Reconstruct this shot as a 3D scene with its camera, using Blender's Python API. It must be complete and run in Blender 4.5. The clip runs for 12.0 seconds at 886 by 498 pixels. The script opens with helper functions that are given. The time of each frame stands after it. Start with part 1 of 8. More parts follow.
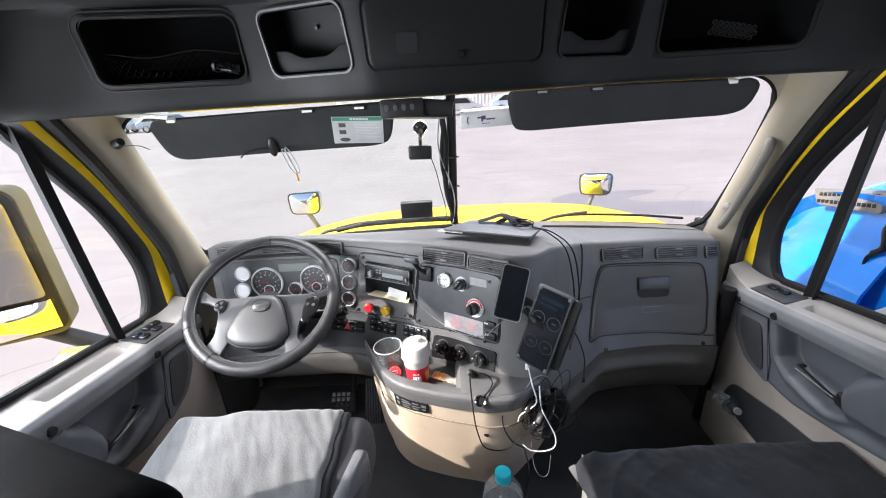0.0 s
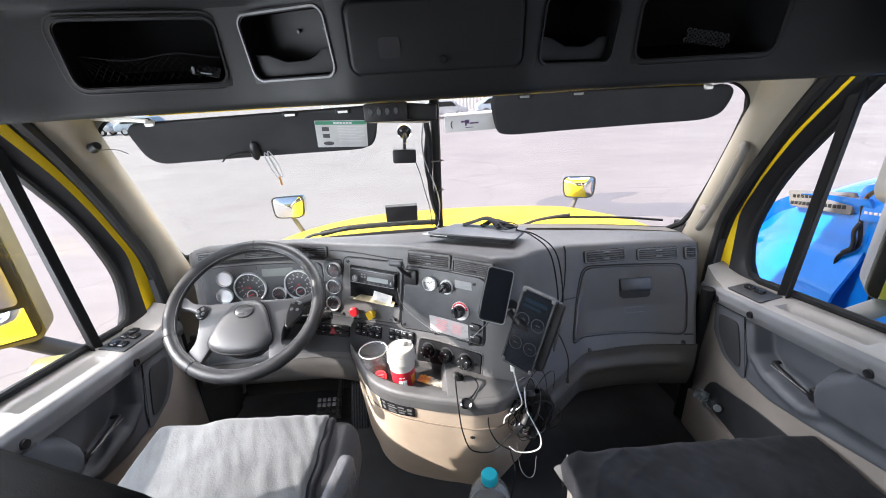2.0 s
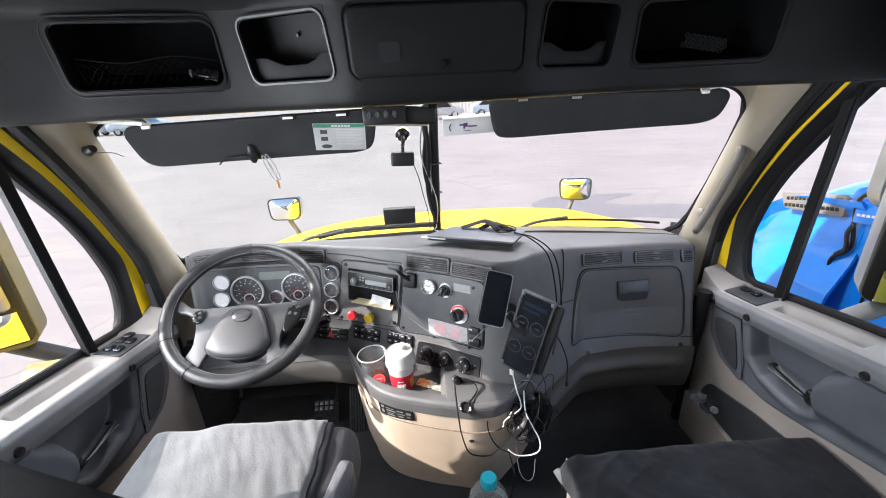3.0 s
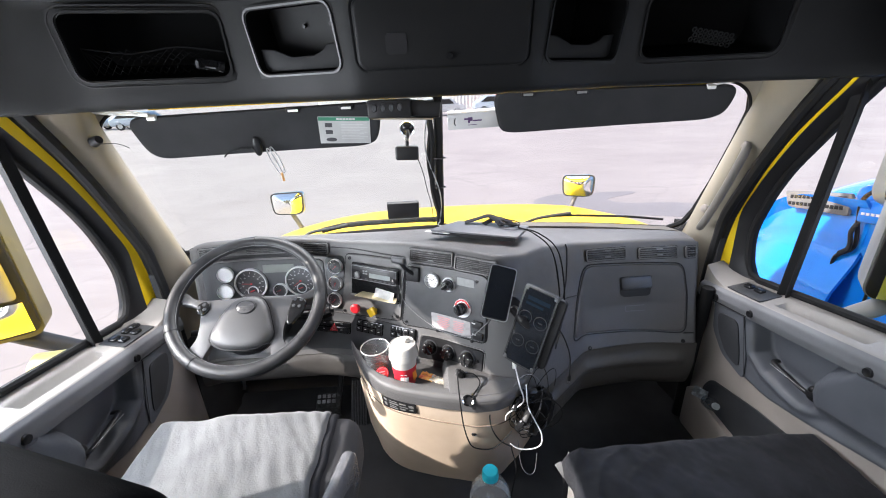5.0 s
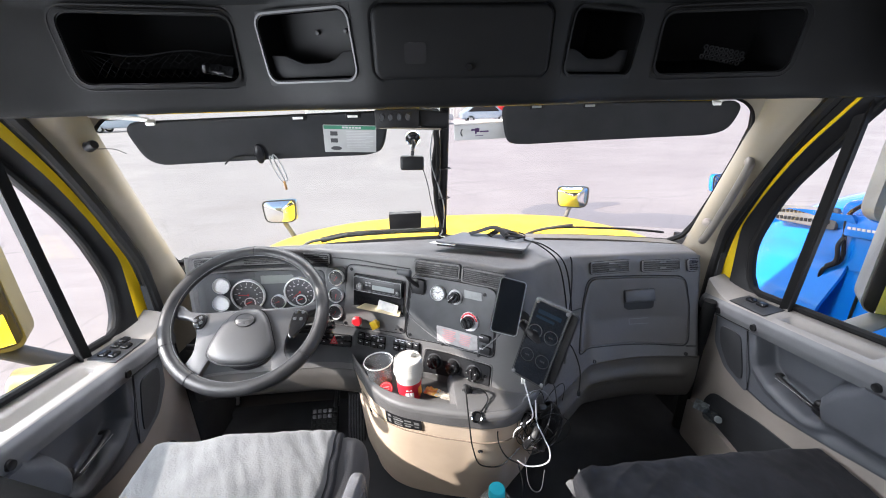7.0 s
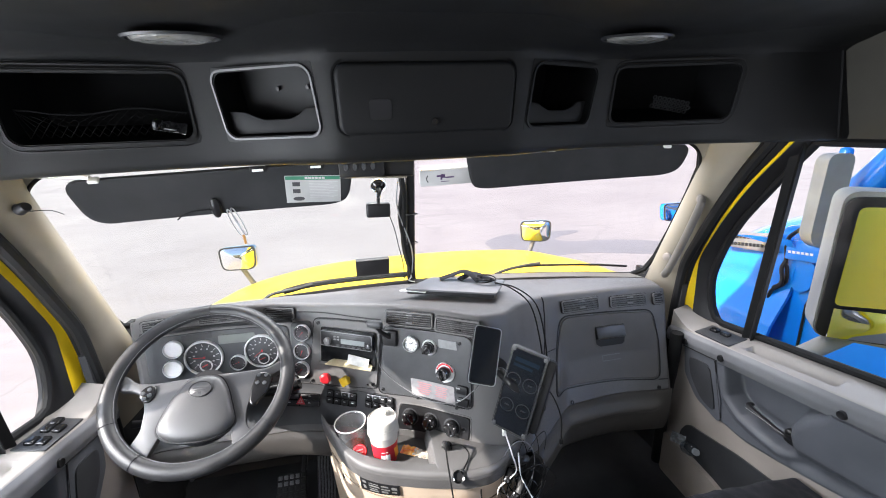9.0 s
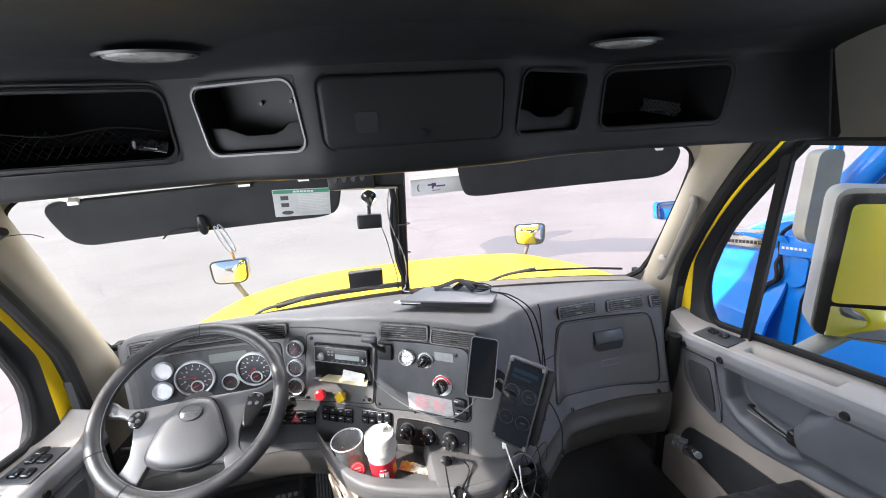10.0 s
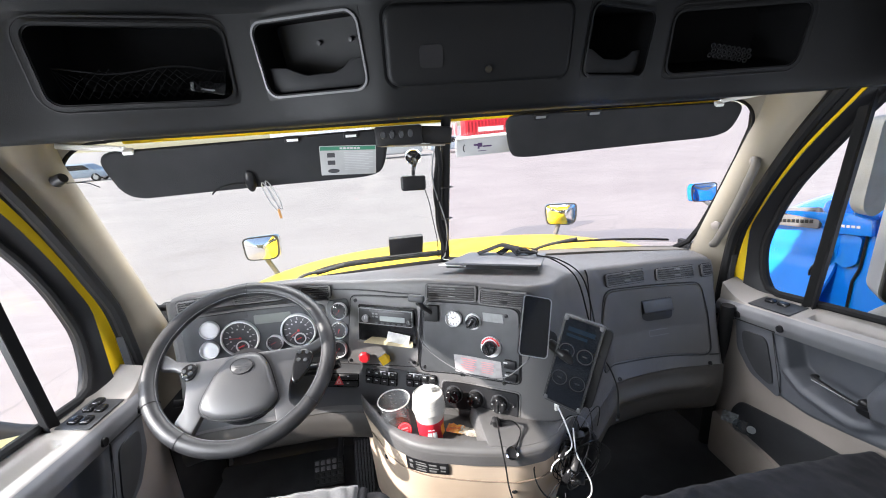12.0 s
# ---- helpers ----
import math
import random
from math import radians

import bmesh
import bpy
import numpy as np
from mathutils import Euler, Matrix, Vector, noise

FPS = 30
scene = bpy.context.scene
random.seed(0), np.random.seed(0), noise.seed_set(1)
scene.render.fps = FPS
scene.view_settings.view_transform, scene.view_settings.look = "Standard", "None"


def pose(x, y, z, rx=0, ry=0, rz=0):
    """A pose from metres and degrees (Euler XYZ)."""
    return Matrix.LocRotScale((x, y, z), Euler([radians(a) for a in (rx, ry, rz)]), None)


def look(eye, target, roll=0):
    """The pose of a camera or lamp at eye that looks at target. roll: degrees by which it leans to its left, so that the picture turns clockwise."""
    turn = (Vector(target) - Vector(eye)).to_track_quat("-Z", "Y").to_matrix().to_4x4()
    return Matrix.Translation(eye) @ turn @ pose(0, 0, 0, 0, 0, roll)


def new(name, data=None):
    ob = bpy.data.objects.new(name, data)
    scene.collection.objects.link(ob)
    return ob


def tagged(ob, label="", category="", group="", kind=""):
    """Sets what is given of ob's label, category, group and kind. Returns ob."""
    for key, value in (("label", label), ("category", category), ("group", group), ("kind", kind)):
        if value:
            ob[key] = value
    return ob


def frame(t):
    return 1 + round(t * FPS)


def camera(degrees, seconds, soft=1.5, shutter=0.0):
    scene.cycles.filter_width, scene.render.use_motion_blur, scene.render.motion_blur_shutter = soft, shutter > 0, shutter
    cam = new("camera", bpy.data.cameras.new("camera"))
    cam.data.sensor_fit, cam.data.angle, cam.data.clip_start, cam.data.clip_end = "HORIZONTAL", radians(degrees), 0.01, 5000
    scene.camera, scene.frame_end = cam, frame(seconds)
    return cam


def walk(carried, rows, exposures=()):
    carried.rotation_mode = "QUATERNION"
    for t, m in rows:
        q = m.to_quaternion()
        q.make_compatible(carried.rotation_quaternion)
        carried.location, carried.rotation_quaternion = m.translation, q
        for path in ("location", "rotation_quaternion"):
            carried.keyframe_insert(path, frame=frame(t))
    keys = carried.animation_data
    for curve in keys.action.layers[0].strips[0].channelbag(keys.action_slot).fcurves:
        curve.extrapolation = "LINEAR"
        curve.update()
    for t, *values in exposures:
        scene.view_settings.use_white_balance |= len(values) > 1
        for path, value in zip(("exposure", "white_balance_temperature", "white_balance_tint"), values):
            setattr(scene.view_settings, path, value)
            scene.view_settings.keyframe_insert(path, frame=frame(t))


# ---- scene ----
cam = camera(95.6, 12.0, soft=1.0)
PATH = [
    (0, (-0.056, 0.022, 1.363), (-0.054, 1.874, 0.61), -3.5),
    (0.5, (-0.051, 0.017, 1.362), (-0.033, 1.871, 0.61), -3.4),
    (1, (-0.052, 0.013, 1.364), (-0.018, 1.867, 0.615), -3.4),
    (1.5, (-0.053, 0.013, 1.362), (-0.001, 1.868, 0.616), -3.2),
    (2, (-0.05, 0.018, 1.366), (0.019, 1.873, 0.622), -3.2),
    (2.5, (-0.051, 0.024, 1.366), (0.032, 1.88, 0.625), -3.1),
    (3, (-0.06, 0.023, 1.373), (0.032, 1.878, 0.632), -3.0),
    (5, (-0.069, 0.018, 1.365), (0.016, 1.868, 0.611), -2.6),
    (5.5, (-0.067, 0.023, 1.365), (0.021, 1.871, 0.605), -2.4),
    (6, (-0.082, 0.034, 1.364), (0.018, 1.882, 0.606), -2.1),
    (6.5, (-0.11, 0.052, 1.36), (0.014, 1.904, 0.614), -1.8),
    (7, (-0.135, 0.049, 1.37), (0.025, 1.908, 0.651), -1.3),
    (9, (-0.146, 0.092, 1.408), (0.199, 1.976, 0.834), -2.2),
    (9.5, (-0.141, 0.1, 1.413), (0.238, 1.983, 0.856), -3.0),
    (10, (-0.134, 0.116, 1.423), (0.236, 1.999, 0.862), -3.8),
    (10.5, (-0.147, 0.147, 1.403), (0.161, 2.031, 0.807), -4.3),
    (11, (-0.192, 0.141, 1.352), (0.031, 2.026, 0.721), -4.8),
    (11.5, (-0.213, 0.13, 1.329), (-0.041, 2.012, 0.674), -5.3),
    (12, (-0.236, 0.136, 1.322), (0.055, 2.026, 0.737), -4.1),
]
walk(cam, [(t, look(eye, target, roll)) for t, eye, target, roll in PATH], [(0, 0.82, 6300, 12.8), (7, 0.82, 6300, 12.8), (9, 0.94, 6330, 12.5), (10.5, 0.94, 6330, 12.5), (12, 0.88, 6330, 12.5)])

# ---- light ----
SUN_WAY = Vector((1.0, 0.24, -0.65)).normalized()
world = bpy.data.worlds.new("sky")
scene.world = world
world.use_nodes = True
sky = world.node_tree.nodes.new("ShaderNodeTexSky")
sky.sky_type, sky.sun_disc = "NISHITA", False
sky.sun_elevation, sky.sun_rotation = math.asin(-SUN_WAY.z), radians(-103.5)
world.node_tree.nodes["Background"].inputs["Strength"].default_value = 0.15
world.node_tree.links.new(sky.outputs["Color"], world.node_tree.nodes["Background"].inputs["Color"])
sun = new("sun", bpy.data.lights.new("sun", "SUN"))
sun.data.energy, sun.data.angle, sun.data.color = 7.0, radians(0.6), (1.0, 0.94, 0.85)
sun.matrix_world = look((-20, -2, 12), Vector((-20, -2, 12)) + SUN_WAY)



def fill_light(name, at, target, w, h, watts, colour):
    """An added lamp that boosts daylight at one opening of the cab."""
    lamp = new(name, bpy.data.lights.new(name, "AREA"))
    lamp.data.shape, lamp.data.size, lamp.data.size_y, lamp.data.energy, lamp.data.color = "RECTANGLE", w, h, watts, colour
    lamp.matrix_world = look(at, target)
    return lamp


# Sleeper openings are unseen; all five lamps are added to brighten the cab.
fill_light("sleeper_fill_light", (-1.07, -1.62, 1.1), (1.0, 0.6, 0.8), 1.3, 0.66, 6.0, (0.94, 0.97, 1.0))
fill_light("sleeper_fill_light", (1.07, -1.62, 1.1), (-1.0, 0.6, 0.8), 1.3, 0.66, 3.5, (0.95, 0.97, 1.0))
fill_light("windshield_fill_light", (0.0, 1.85, 1.75), (0.0, 1.0, 0.6), 2.1, 0.5, 46.0, (1.0, 0.98, 0.97))
fill_light("door_fill_light", (-1.17, 0.5, 1.04), (1.0, 0.62, 0.62), 1.0, 0.46, 22.0, (0.9, 0.96, 1.0))
fill_light("door_fill_light", (1.1, 0.5, 1.04), (-1.0, 0.62, 0.62), 1.0, 0.46, 3.0, (0.86, 0.93, 1.0))

# ---- shapes ----


def glide(points, x):
    """A smooth curve through (x, y) points, in order of x."""
    xs, ys = [p[0] for p in points], [p[1] for p in points]
    if x <= xs[0]:
        return ys[0]
    if x >= xs[-1]:
        return ys[-1]
    n = max(i for i in range(len(xs) - 1) if xs[i] <= x)
    slopes = [(ys[i + 1] - ys[i]) / (xs[i + 1] - xs[i]) for i in range(len(xs) - 1)]

    def tangent(i):
        if i == 0 or i == len(xs) - 1:
            return slopes[min(i, len(slopes) - 1)]
        a, b = slopes[i - 1], slopes[i]
        return 0.0 if a * b <= 0 else 2 * a * b / (a + b)
    h = xs[n + 1] - xs[n]
    t = (x - xs[n]) / h
    return ((2 * t**3 - 3 * t**2 + 1) * ys[n] + (t**3 - 2 * t**2 + t) * h * tangent(n)
            + (3 * t**2 - 2 * t**3) * ys[n + 1] + (t**3 - t**2) * h * tangent(n + 1))


# Plan curves of the dashboard: its upper edge, its face at half height and its lower edge.
DASH_TOP = [(-1.0, 1.36), (-0.85, 1.41), (-0.7, 1.42), (-0.5, 1.41), (-0.42, 1.395), (-0.33, 1.37), (-0.2, 1.305), (-0.1, 1.255),
            (0.0, 1.205), (0.08, 1.155), (0.15, 1.115), (0.21, 1.125), (0.3, 1.21), (0.4, 1.3), (0.5, 1.345), (0.7, 1.35), (0.88, 1.345), (1.0, 1.34)]
DASH_TOP_Z = [(-1.0, 0.82), (-0.85, 0.862), (-0.5, 0.858), (-0.36, 0.85), (-0.1, 0.868), (0.15, 0.866), (0.25, 0.855), (0.38, 0.82), (0.5, 0.8), (0.88, 0.79), (1.0, 0.77)]
DASH_MID = [(-1.0, 1.3), (-0.85, 1.37), (-0.7, 1.385), (-0.5, 1.37), (-0.43, 1.35), (-0.33, 1.31), (-0.26, 1.275), (-0.15, 1.22), (-0.05, 1.165),
            (0.05, 1.09), (0.13, 1.035), (0.19, 1.02), (0.25, 1.045), (0.33, 1.105), (0.42, 1.195), (0.5, 1.265), (0.7, 1.285), (0.88, 1.265), (1.0, 1.25)]
DASH_LOW = [(-1.0, 1.25), (-0.85, 1.3), (-0.7, 1.3), (-0.5, 1.3), (-0.43, 1.29), (-0.33, 1.26), (-0.2, 1.2), (-0.05, 1.13), (0.05, 1.05),
            (0.13, 1.0), (0.19, 0.985), (0.25, 1.0), (0.33, 1.06), (0.42, 1.14), (0.5, 1.2), (0.7, 1.22), (0.88, 1.2), (1.0, 1.19)]
MID_Z, LOW_Z = 0.58, 0.45


def dash_y(x, z):
    """The dashboard's face."""
    ztop = glide(DASH_TOP_Z, x)
    if z > MID_Z:
        k = (z - MID_Z) / (ztop - MID_Z)
        return glide(DASH_MID, x) * (1 - k) + glide(DASH_TOP, x) * k
    k = (MID_Z - z) / (MID_Z - LOW_Z)
    return glide(DASH_MID, x) * (1 - k) + glide(DASH_LOW, x) * k


def glass_y(x, z):
    """The windshield."""
    return 1.65 - 0.42 * (z - 0.82) - 0.15 * x * x


OVER = [(-1.1, 0.94), (-1.05, 0.955), (-0.95, 0.985), (-0.8, 1.04), (-0.5, 1.095), (-0.43, 1.09), (-0.25, 1.015), (-0.19, 0.99), (0.0, 0.983),
        (0.19, 0.99), (0.25, 1.015), (0.43, 1.09), (0.5, 1.095), (0.8, 1.04), (0.95, 0.985), (1.05, 0.955), (1.1, 0.94)]


def over_y(x, z):
    """The overhead console's face."""
    k = min(1.0, max(0.0, (abs(x) - 0.84) / 0.2))
    return glide(OVER, x) + (0.38 * k * k * (3 - 2 * k) - 0.22) * (z - 1.41)


RIM = [(-0.36, 1.26), (-0.335, 1.2), (-0.315, 1.16), (-0.297, 1.115), (-0.26, 1.06), (-0.229, 1.03), (-0.18, 1.0), (-0.123, 0.978), (-0.06, 0.957), (0.0, 0.942),
       (0.06, 0.928), (0.11, 0.93), (0.16, 0.95), (0.2, 0.985), (0.25, 1.03), (0.31, 1.1)]


def console_y(x, z):
    """The rounded base of the console."""
    return glide(RIM, x) + 0.28 * (0.5 - z)


def box(sx, sy, sz, bevel=0.0, seg=2):
    bm = bmesh.new()
    bmesh.ops.create_cube(bm, size=1.0, matrix=Matrix.Diagonal((sx, sy, sz, 1)))
    if bevel:
        bmesh.ops.bevel(bm, geom=bm.edges[:], offset=bevel, segments=seg, profile=0.5, affect="EDGES", clamp_overlap=True)
    return bm


def revolve(profile, n=24):
    """Turns (radius, height) points round z."""
    bm = bmesh.new()
    rings = []
    for r, z in profile:
        if r < 1e-6:
            rings.append([bm.verts.new((0, 0, z))])
        else:
            rings.append([bm.verts.new((r * math.cos(2 * math.pi * i / n), r * math.sin(2 * math.pi * i / n), z)) for i in range(n)])
    for a, b in zip(rings, rings[1:]):
        for i in range(n):
            j = (i + 1) % n
            if len(a) == 1 and len(b) == 1:
                continue
            if len(a) == 1:
                bm.faces.new((a[0], b[i], b[j]))
            elif len(b) == 1:
                bm.faces.new((a[i], a[j], b[0]))
            else:
                bm.faces.new((a[i], a[j], b[j], b[i]))
    bmesh.ops.recalc_face_normals(bm, faces=bm.faces[:])
    return bm


def smooth_line(points, step=6):
    """Catmull-Rom through the points."""
    pts = [Vector(p) for p in points]
    pts = [pts[0] * 2 - pts[1], *pts, pts[-1] * 2 - pts[-2]]
    out = []
    for a, b, c, d in zip(pts, pts[1:], pts[2:], pts[3:]):
        for k in range(step):
            t = k / step
            out.append(0.5 * (2 * b + (c - a) * t + (2 * a - 5 * b + 4 * c - d) * t * t + (3 * b - a - 3 * c + d) * t**3))
    out.append(pts[-2])
    return out


def tube(points, r, n=8, closed=False, flat=1.0, taper=None):
    """A round bar along points; flat squeezes it, taper gives its radius at each point."""
    pts = [Vector(p) for p in points]
    bm = bmesh.new()
    rings, up = [], None
    for i, p in enumerate(pts):
        a = pts[i - 1] if i or closed else p
        b = pts[(i + 1) % len(pts)] if i < len(pts) - 1 or closed else p
        d = (b - a).normalized()
        if up is None:
            up = d.orthogonal().normalized() if abs(d.z) > 0.95 else Vector((0, 0, 1)).cross(d).cross(d).normalized()
        side = d.cross(up).normalized()
        up = side.cross(d).normalized()
        rr = taper[i] if taper else r
        rings.append([bm.verts.new(p + rr * (math.cos(2 * math.pi * k / n) * side + flat * math.sin(2 * math.pi * k / n) * up)) for k in range(n)])
    pairs = list(zip(rings, rings[1:])) + ([(rings[-1], rings[0])] if closed else [])
    for a, b in pairs:
        for k in range(n):
            bm.faces.new((a[k], a[(k + 1) % n], b[(k + 1) % n], b[k]))
    if not closed:
        bm.faces.new(rings[0][::-1])
        bm.faces.new(rings[-1])
    bmesh.ops.recalc_face_normals(bm, faces=bm.faces[:])
    return bm


def rounded(w, h, r, n=5):
    """The outline of a rounded rectangle."""
    out = []
    for cx, cy, a in ((w / 2 - r, h / 2 - r, 0), (-w / 2 + r, h / 2 - r, 90), (-w / 2 + r, -h / 2 + r, 180), (w / 2 - r, -h / 2 + r, 270)):
        for k in range(n + 1):
            b = radians(a + 90 * k / n)
            out.append((cx + r * math.cos(b), cy + r * math.sin(b)))
    return out


def soft_quad(corners, r, n=5):
    """A four- or more-cornered outline with rounded corners."""
    out = []
    pts = [Vector(c) for c in corners]
    for i, p in enumerate(pts):
        a, b = (pts[i - 1] - p), (pts[(i + 1) % len(pts)] - p)
        ra, rb = p + a.normalized() * min(r, a.length * 0.45), p + b.normalized() * min(r, b.length * 0.45)
        for k in range(n + 1):
            t = k / n
            out.append(tuple(ra * (1 - t) ** 2 + p * 2 * t * (1 - t) + rb * t * t))
    return out


def plate(outline, thick, bevel=0.0, seg=2):
    """An outline of (x, y) points, made thick from z = 0 upwards."""
    bm = bmesh.new()
    low = [bm.verts.new((x, y, 0)) for x, y in outline]
    high = [bm.verts.new((x, y, thick)) for x, y in outline]
    bm.faces.new(low[::-1])
    top = bm.faces.new(high)
    for i in range(len(low)):
        j = (i + 1) % len(low)
        bm.faces.new((low[i], low[j], high[j], high[i]))
    bmesh.ops.recalc_face_normals(bm, faces=bm.faces[:])
    if bevel:
        bmesh.ops.bevel(bm, geom=list(top.edges), offset=bevel, segments=seg, profile=0.5, affect="EDGES", clamp_overlap=True)
    return bm


def ring(outer, inner, thick, lift=0.0):
    """A flat frame between two outlines of equal count."""
    bm = bmesh.new()
    rows = [[bm.verts.new((x, y, z)) for x, y in line] for line, z in ((outer, lift), (outer, lift + thick), (inner, lift + thick), (inner, lift))]
    n = len(outer)
    for a, b in zip(rows, rows[1:] + rows[:1]):
        for i in range(n):
            bm.faces.new((a[i], a[(i + 1) % n], b[(i + 1) % n], b[i]))
    bmesh.ops.recalc_face_normals(bm, faces=bm.faces[:])
    return bm


def sheet(point, nu, nv, thick=0.0, away=None):
    """A surface from point(u, v), u and v from 0 to 1, made thick along the vector away."""
    bm = bmesh.new()
    rows = [[bm.verts.new(point(i / nu, j / nv)) for j in range(nv + 1)] for i in range(nu + 1)]
    for i in range(nu):
        for j in range(nv):
            bm.faces.new((rows[i][j], rows[i + 1][j], rows[i + 1][j + 1], rows[i][j + 1]))
    if thick:
        off = Vector(away).normalized() * thick
        back = [[bm.verts.new(v.co + off) for v in row] for row in rows]
        for i in range(nu):
            for j in range(nv):
                bm.faces.new((back[i][j], back[i][j + 1], back[i + 1][j + 1], back[i + 1][j]))
        edge = [(i, 0) for i in range(nu)] + [(nu, j) for j in range(nv)] + [(i, nv) for i in range(nu, 0, -1)] + [(0, j) for j in range(nv, 0, -1)]
        for (a, b), (c, d) in zip(edge, edge[1:] + edge[:1]):
            bm.faces.new((rows[a][b], back[a][b], back[c][d], rows[c][d]))
    bmesh.ops.recalc_face_normals(bm, faces=bm.faces[:])
    return bm


def merged(*shapes):
    """Several (bmesh, matrix) in one mesh."""
    out = bmesh.new()
    for bm, m in shapes:
        keep = bpy.data.meshes.new("t")
        bmesh.ops.transform(bm, matrix=m, verts=bm.verts[:])
        bm.to_mesh(keep)
        bm.free()
        out.from_mesh(keep)
        bpy.data.meshes.remove(keep)
    return out


def part(name, bm, material, parent=None, label="", at=None, flat=False, sharp=40):
    """Links a bmesh as one mesh object, under a thing or a part if one is given; at is its pose in the world."""
    me = bpy.data.meshes.new(name)
    bm.to_mesh(me)
    bm.free()
    me.materials.append(material)
    if not flat:
        me.polygons.foreach_set("use_smooth", [True] * len(me.polygons))
        me.set_sharp_from_angle(angle=radians(sharp))
    ob = new(name, me)
    if at is not None:
        ob.matrix_world = at
    if parent is not None:
        ob.parent = parent
        ob.matrix_parent_inverse = world_of(parent).inverted()
    if label:
        ob["label"] = label
    return ob


def world_of(ob):
    """The pose of an object whose parents hold their pose in matrix_basis."""
    m = ob.matrix_basis.copy()
    while ob.parent is not None:
        m = ob.matrix_parent_inverse @ m
        ob = ob.parent
        m = ob.matrix_basis @ m
    return m


def thing(name, label, category, at=(0, 0, 0), group="", kind=""):
    """An Empty at the base of a thing."""
    ob = new(name)
    ob.empty_display_size = 0.05
    ob.location = at
    return tagged(ob, label, category, group, kind)


def single(name, bm, material, label, category, at=None, group="", kind="", flat=False, sharp=40):
    return tagged(part(name, bm, material, at=at, flat=flat, sharp=sharp), label, category, group, kind)


def on(field, x, z, out=0.0, turn=0.0):
    """A pose on an upright surface y = field(x, z): its x runs along it, its y up it, its z out of it towards the rear."""
    e = 0.004
    a = (field(x + e, z) - field(x - e, z)) / (2 * e)
    b = (field(x, z + e) - field(x, z - e)) / (2 * e)
    n = Vector((a, -1, b)).normalized()
    along = Vector((1, a, 0)).normalized()
    up = n.cross(along)
    m = Matrix((along, up, n)).transposed().to_4x4()
    m.translation = Vector((x, field(x, z), z)) + n * out
    return m @ pose(0, 0, 0, 0, 0, turn)


def facing(at, way, up=(0, 0, 1)):
    """A pose whose z points along way and whose y leans to up."""
    z = Vector(way).normalized()
    x = Vector(up).cross(z).normalized()
    m = Matrix((x, z.cross(x), z)).transposed().to_4x4()
    m.translation = at
    return m




def dense(outline, step=0.012, closed=True):
    """An outline with no stretch longer than step."""
    out = []
    pts = [Vector(p) for p in outline]
    for a, b in zip(pts, pts[1:] + pts[:1]):
        n = max(1, math.ceil((b - a).length / step))
        out += [tuple(a + (b - a) * k / n) for k in range(n)]
    return out


# ---- materials ----


def surface(name, colour, rough=0.6, metal=0.0, vary=0.12, size=9.0, grain=0.15, fine=900.0, other=None, coat=0.0, spec=0.5):
    """A node material: a colour that drifts towards another at two scales, and a fine relief."""
    m = bpy.data.materials.new(name)
    m.use_nodes = True
    tree = m.node_tree
    nodes, link, shader = tree.nodes, tree.links.new, tree.nodes["Principled BSDF"]
    place = nodes.new("ShaderNodeTexCoord")
    big, small = nodes.new("ShaderNodeTexNoise"), nodes.new("ShaderNodeTexNoise")
    big.inputs["Scale"].default_value, big.inputs["Detail"].default_value = size, 6
    small.inputs["Scale"].default_value, small.inputs["Detail"].default_value = fine, 2
    link(place.outputs["Object"], big.inputs["Vector"])
    link(place.outputs["Object"], small.inputs["Vector"])
    ramp = nodes.new("ShaderNodeMapRange")
    ramp.inputs["From Min"].default_value, ramp.inputs["From Max"].default_value = 0.35, 0.7
    link(big.outputs["Fac"], ramp.inputs["Value"])
    mix = nodes.new("ShaderNodeMix")
    mix.data_type = "RGBA"
    other = other or [c * (1 - vary * 2) for c in colour]
    mix.inputs[6].default_value, mix.inputs[7].default_value = (*colour, 1), (*other, 1)
    link(ramp.outputs["Result"], mix.inputs[0])
    link(mix.outputs[2], shader.inputs["Base Color"])
    gloss = nodes.new("ShaderNodeMapRange")
    gloss.inputs["To Min"].default_value, gloss.inputs["To Max"].default_value = max(rough - 0.08, 0.02), min(rough + 0.1, 1.0)
    link(big.outputs["Fac"], gloss.inputs["Value"])
    link(gloss.outputs["Result"], shader.inputs["Roughness"])
    shader.inputs["Metallic"].default_value = metal
    shader.inputs["Coat Weight"].default_value = coat
    shader.inputs["Specular IOR Level"].default_value = spec
    if grain:
        bump = nodes.new("ShaderNodeBump")
        bump.inputs["Strength"].default_value, bump.inputs["Distance"].default_value = grain, 0.002
        link(small.outputs["Fac"], bump.inputs["Height"])
        link(bump.outputs["Normal"], shader.inputs["Normal"])
    return m


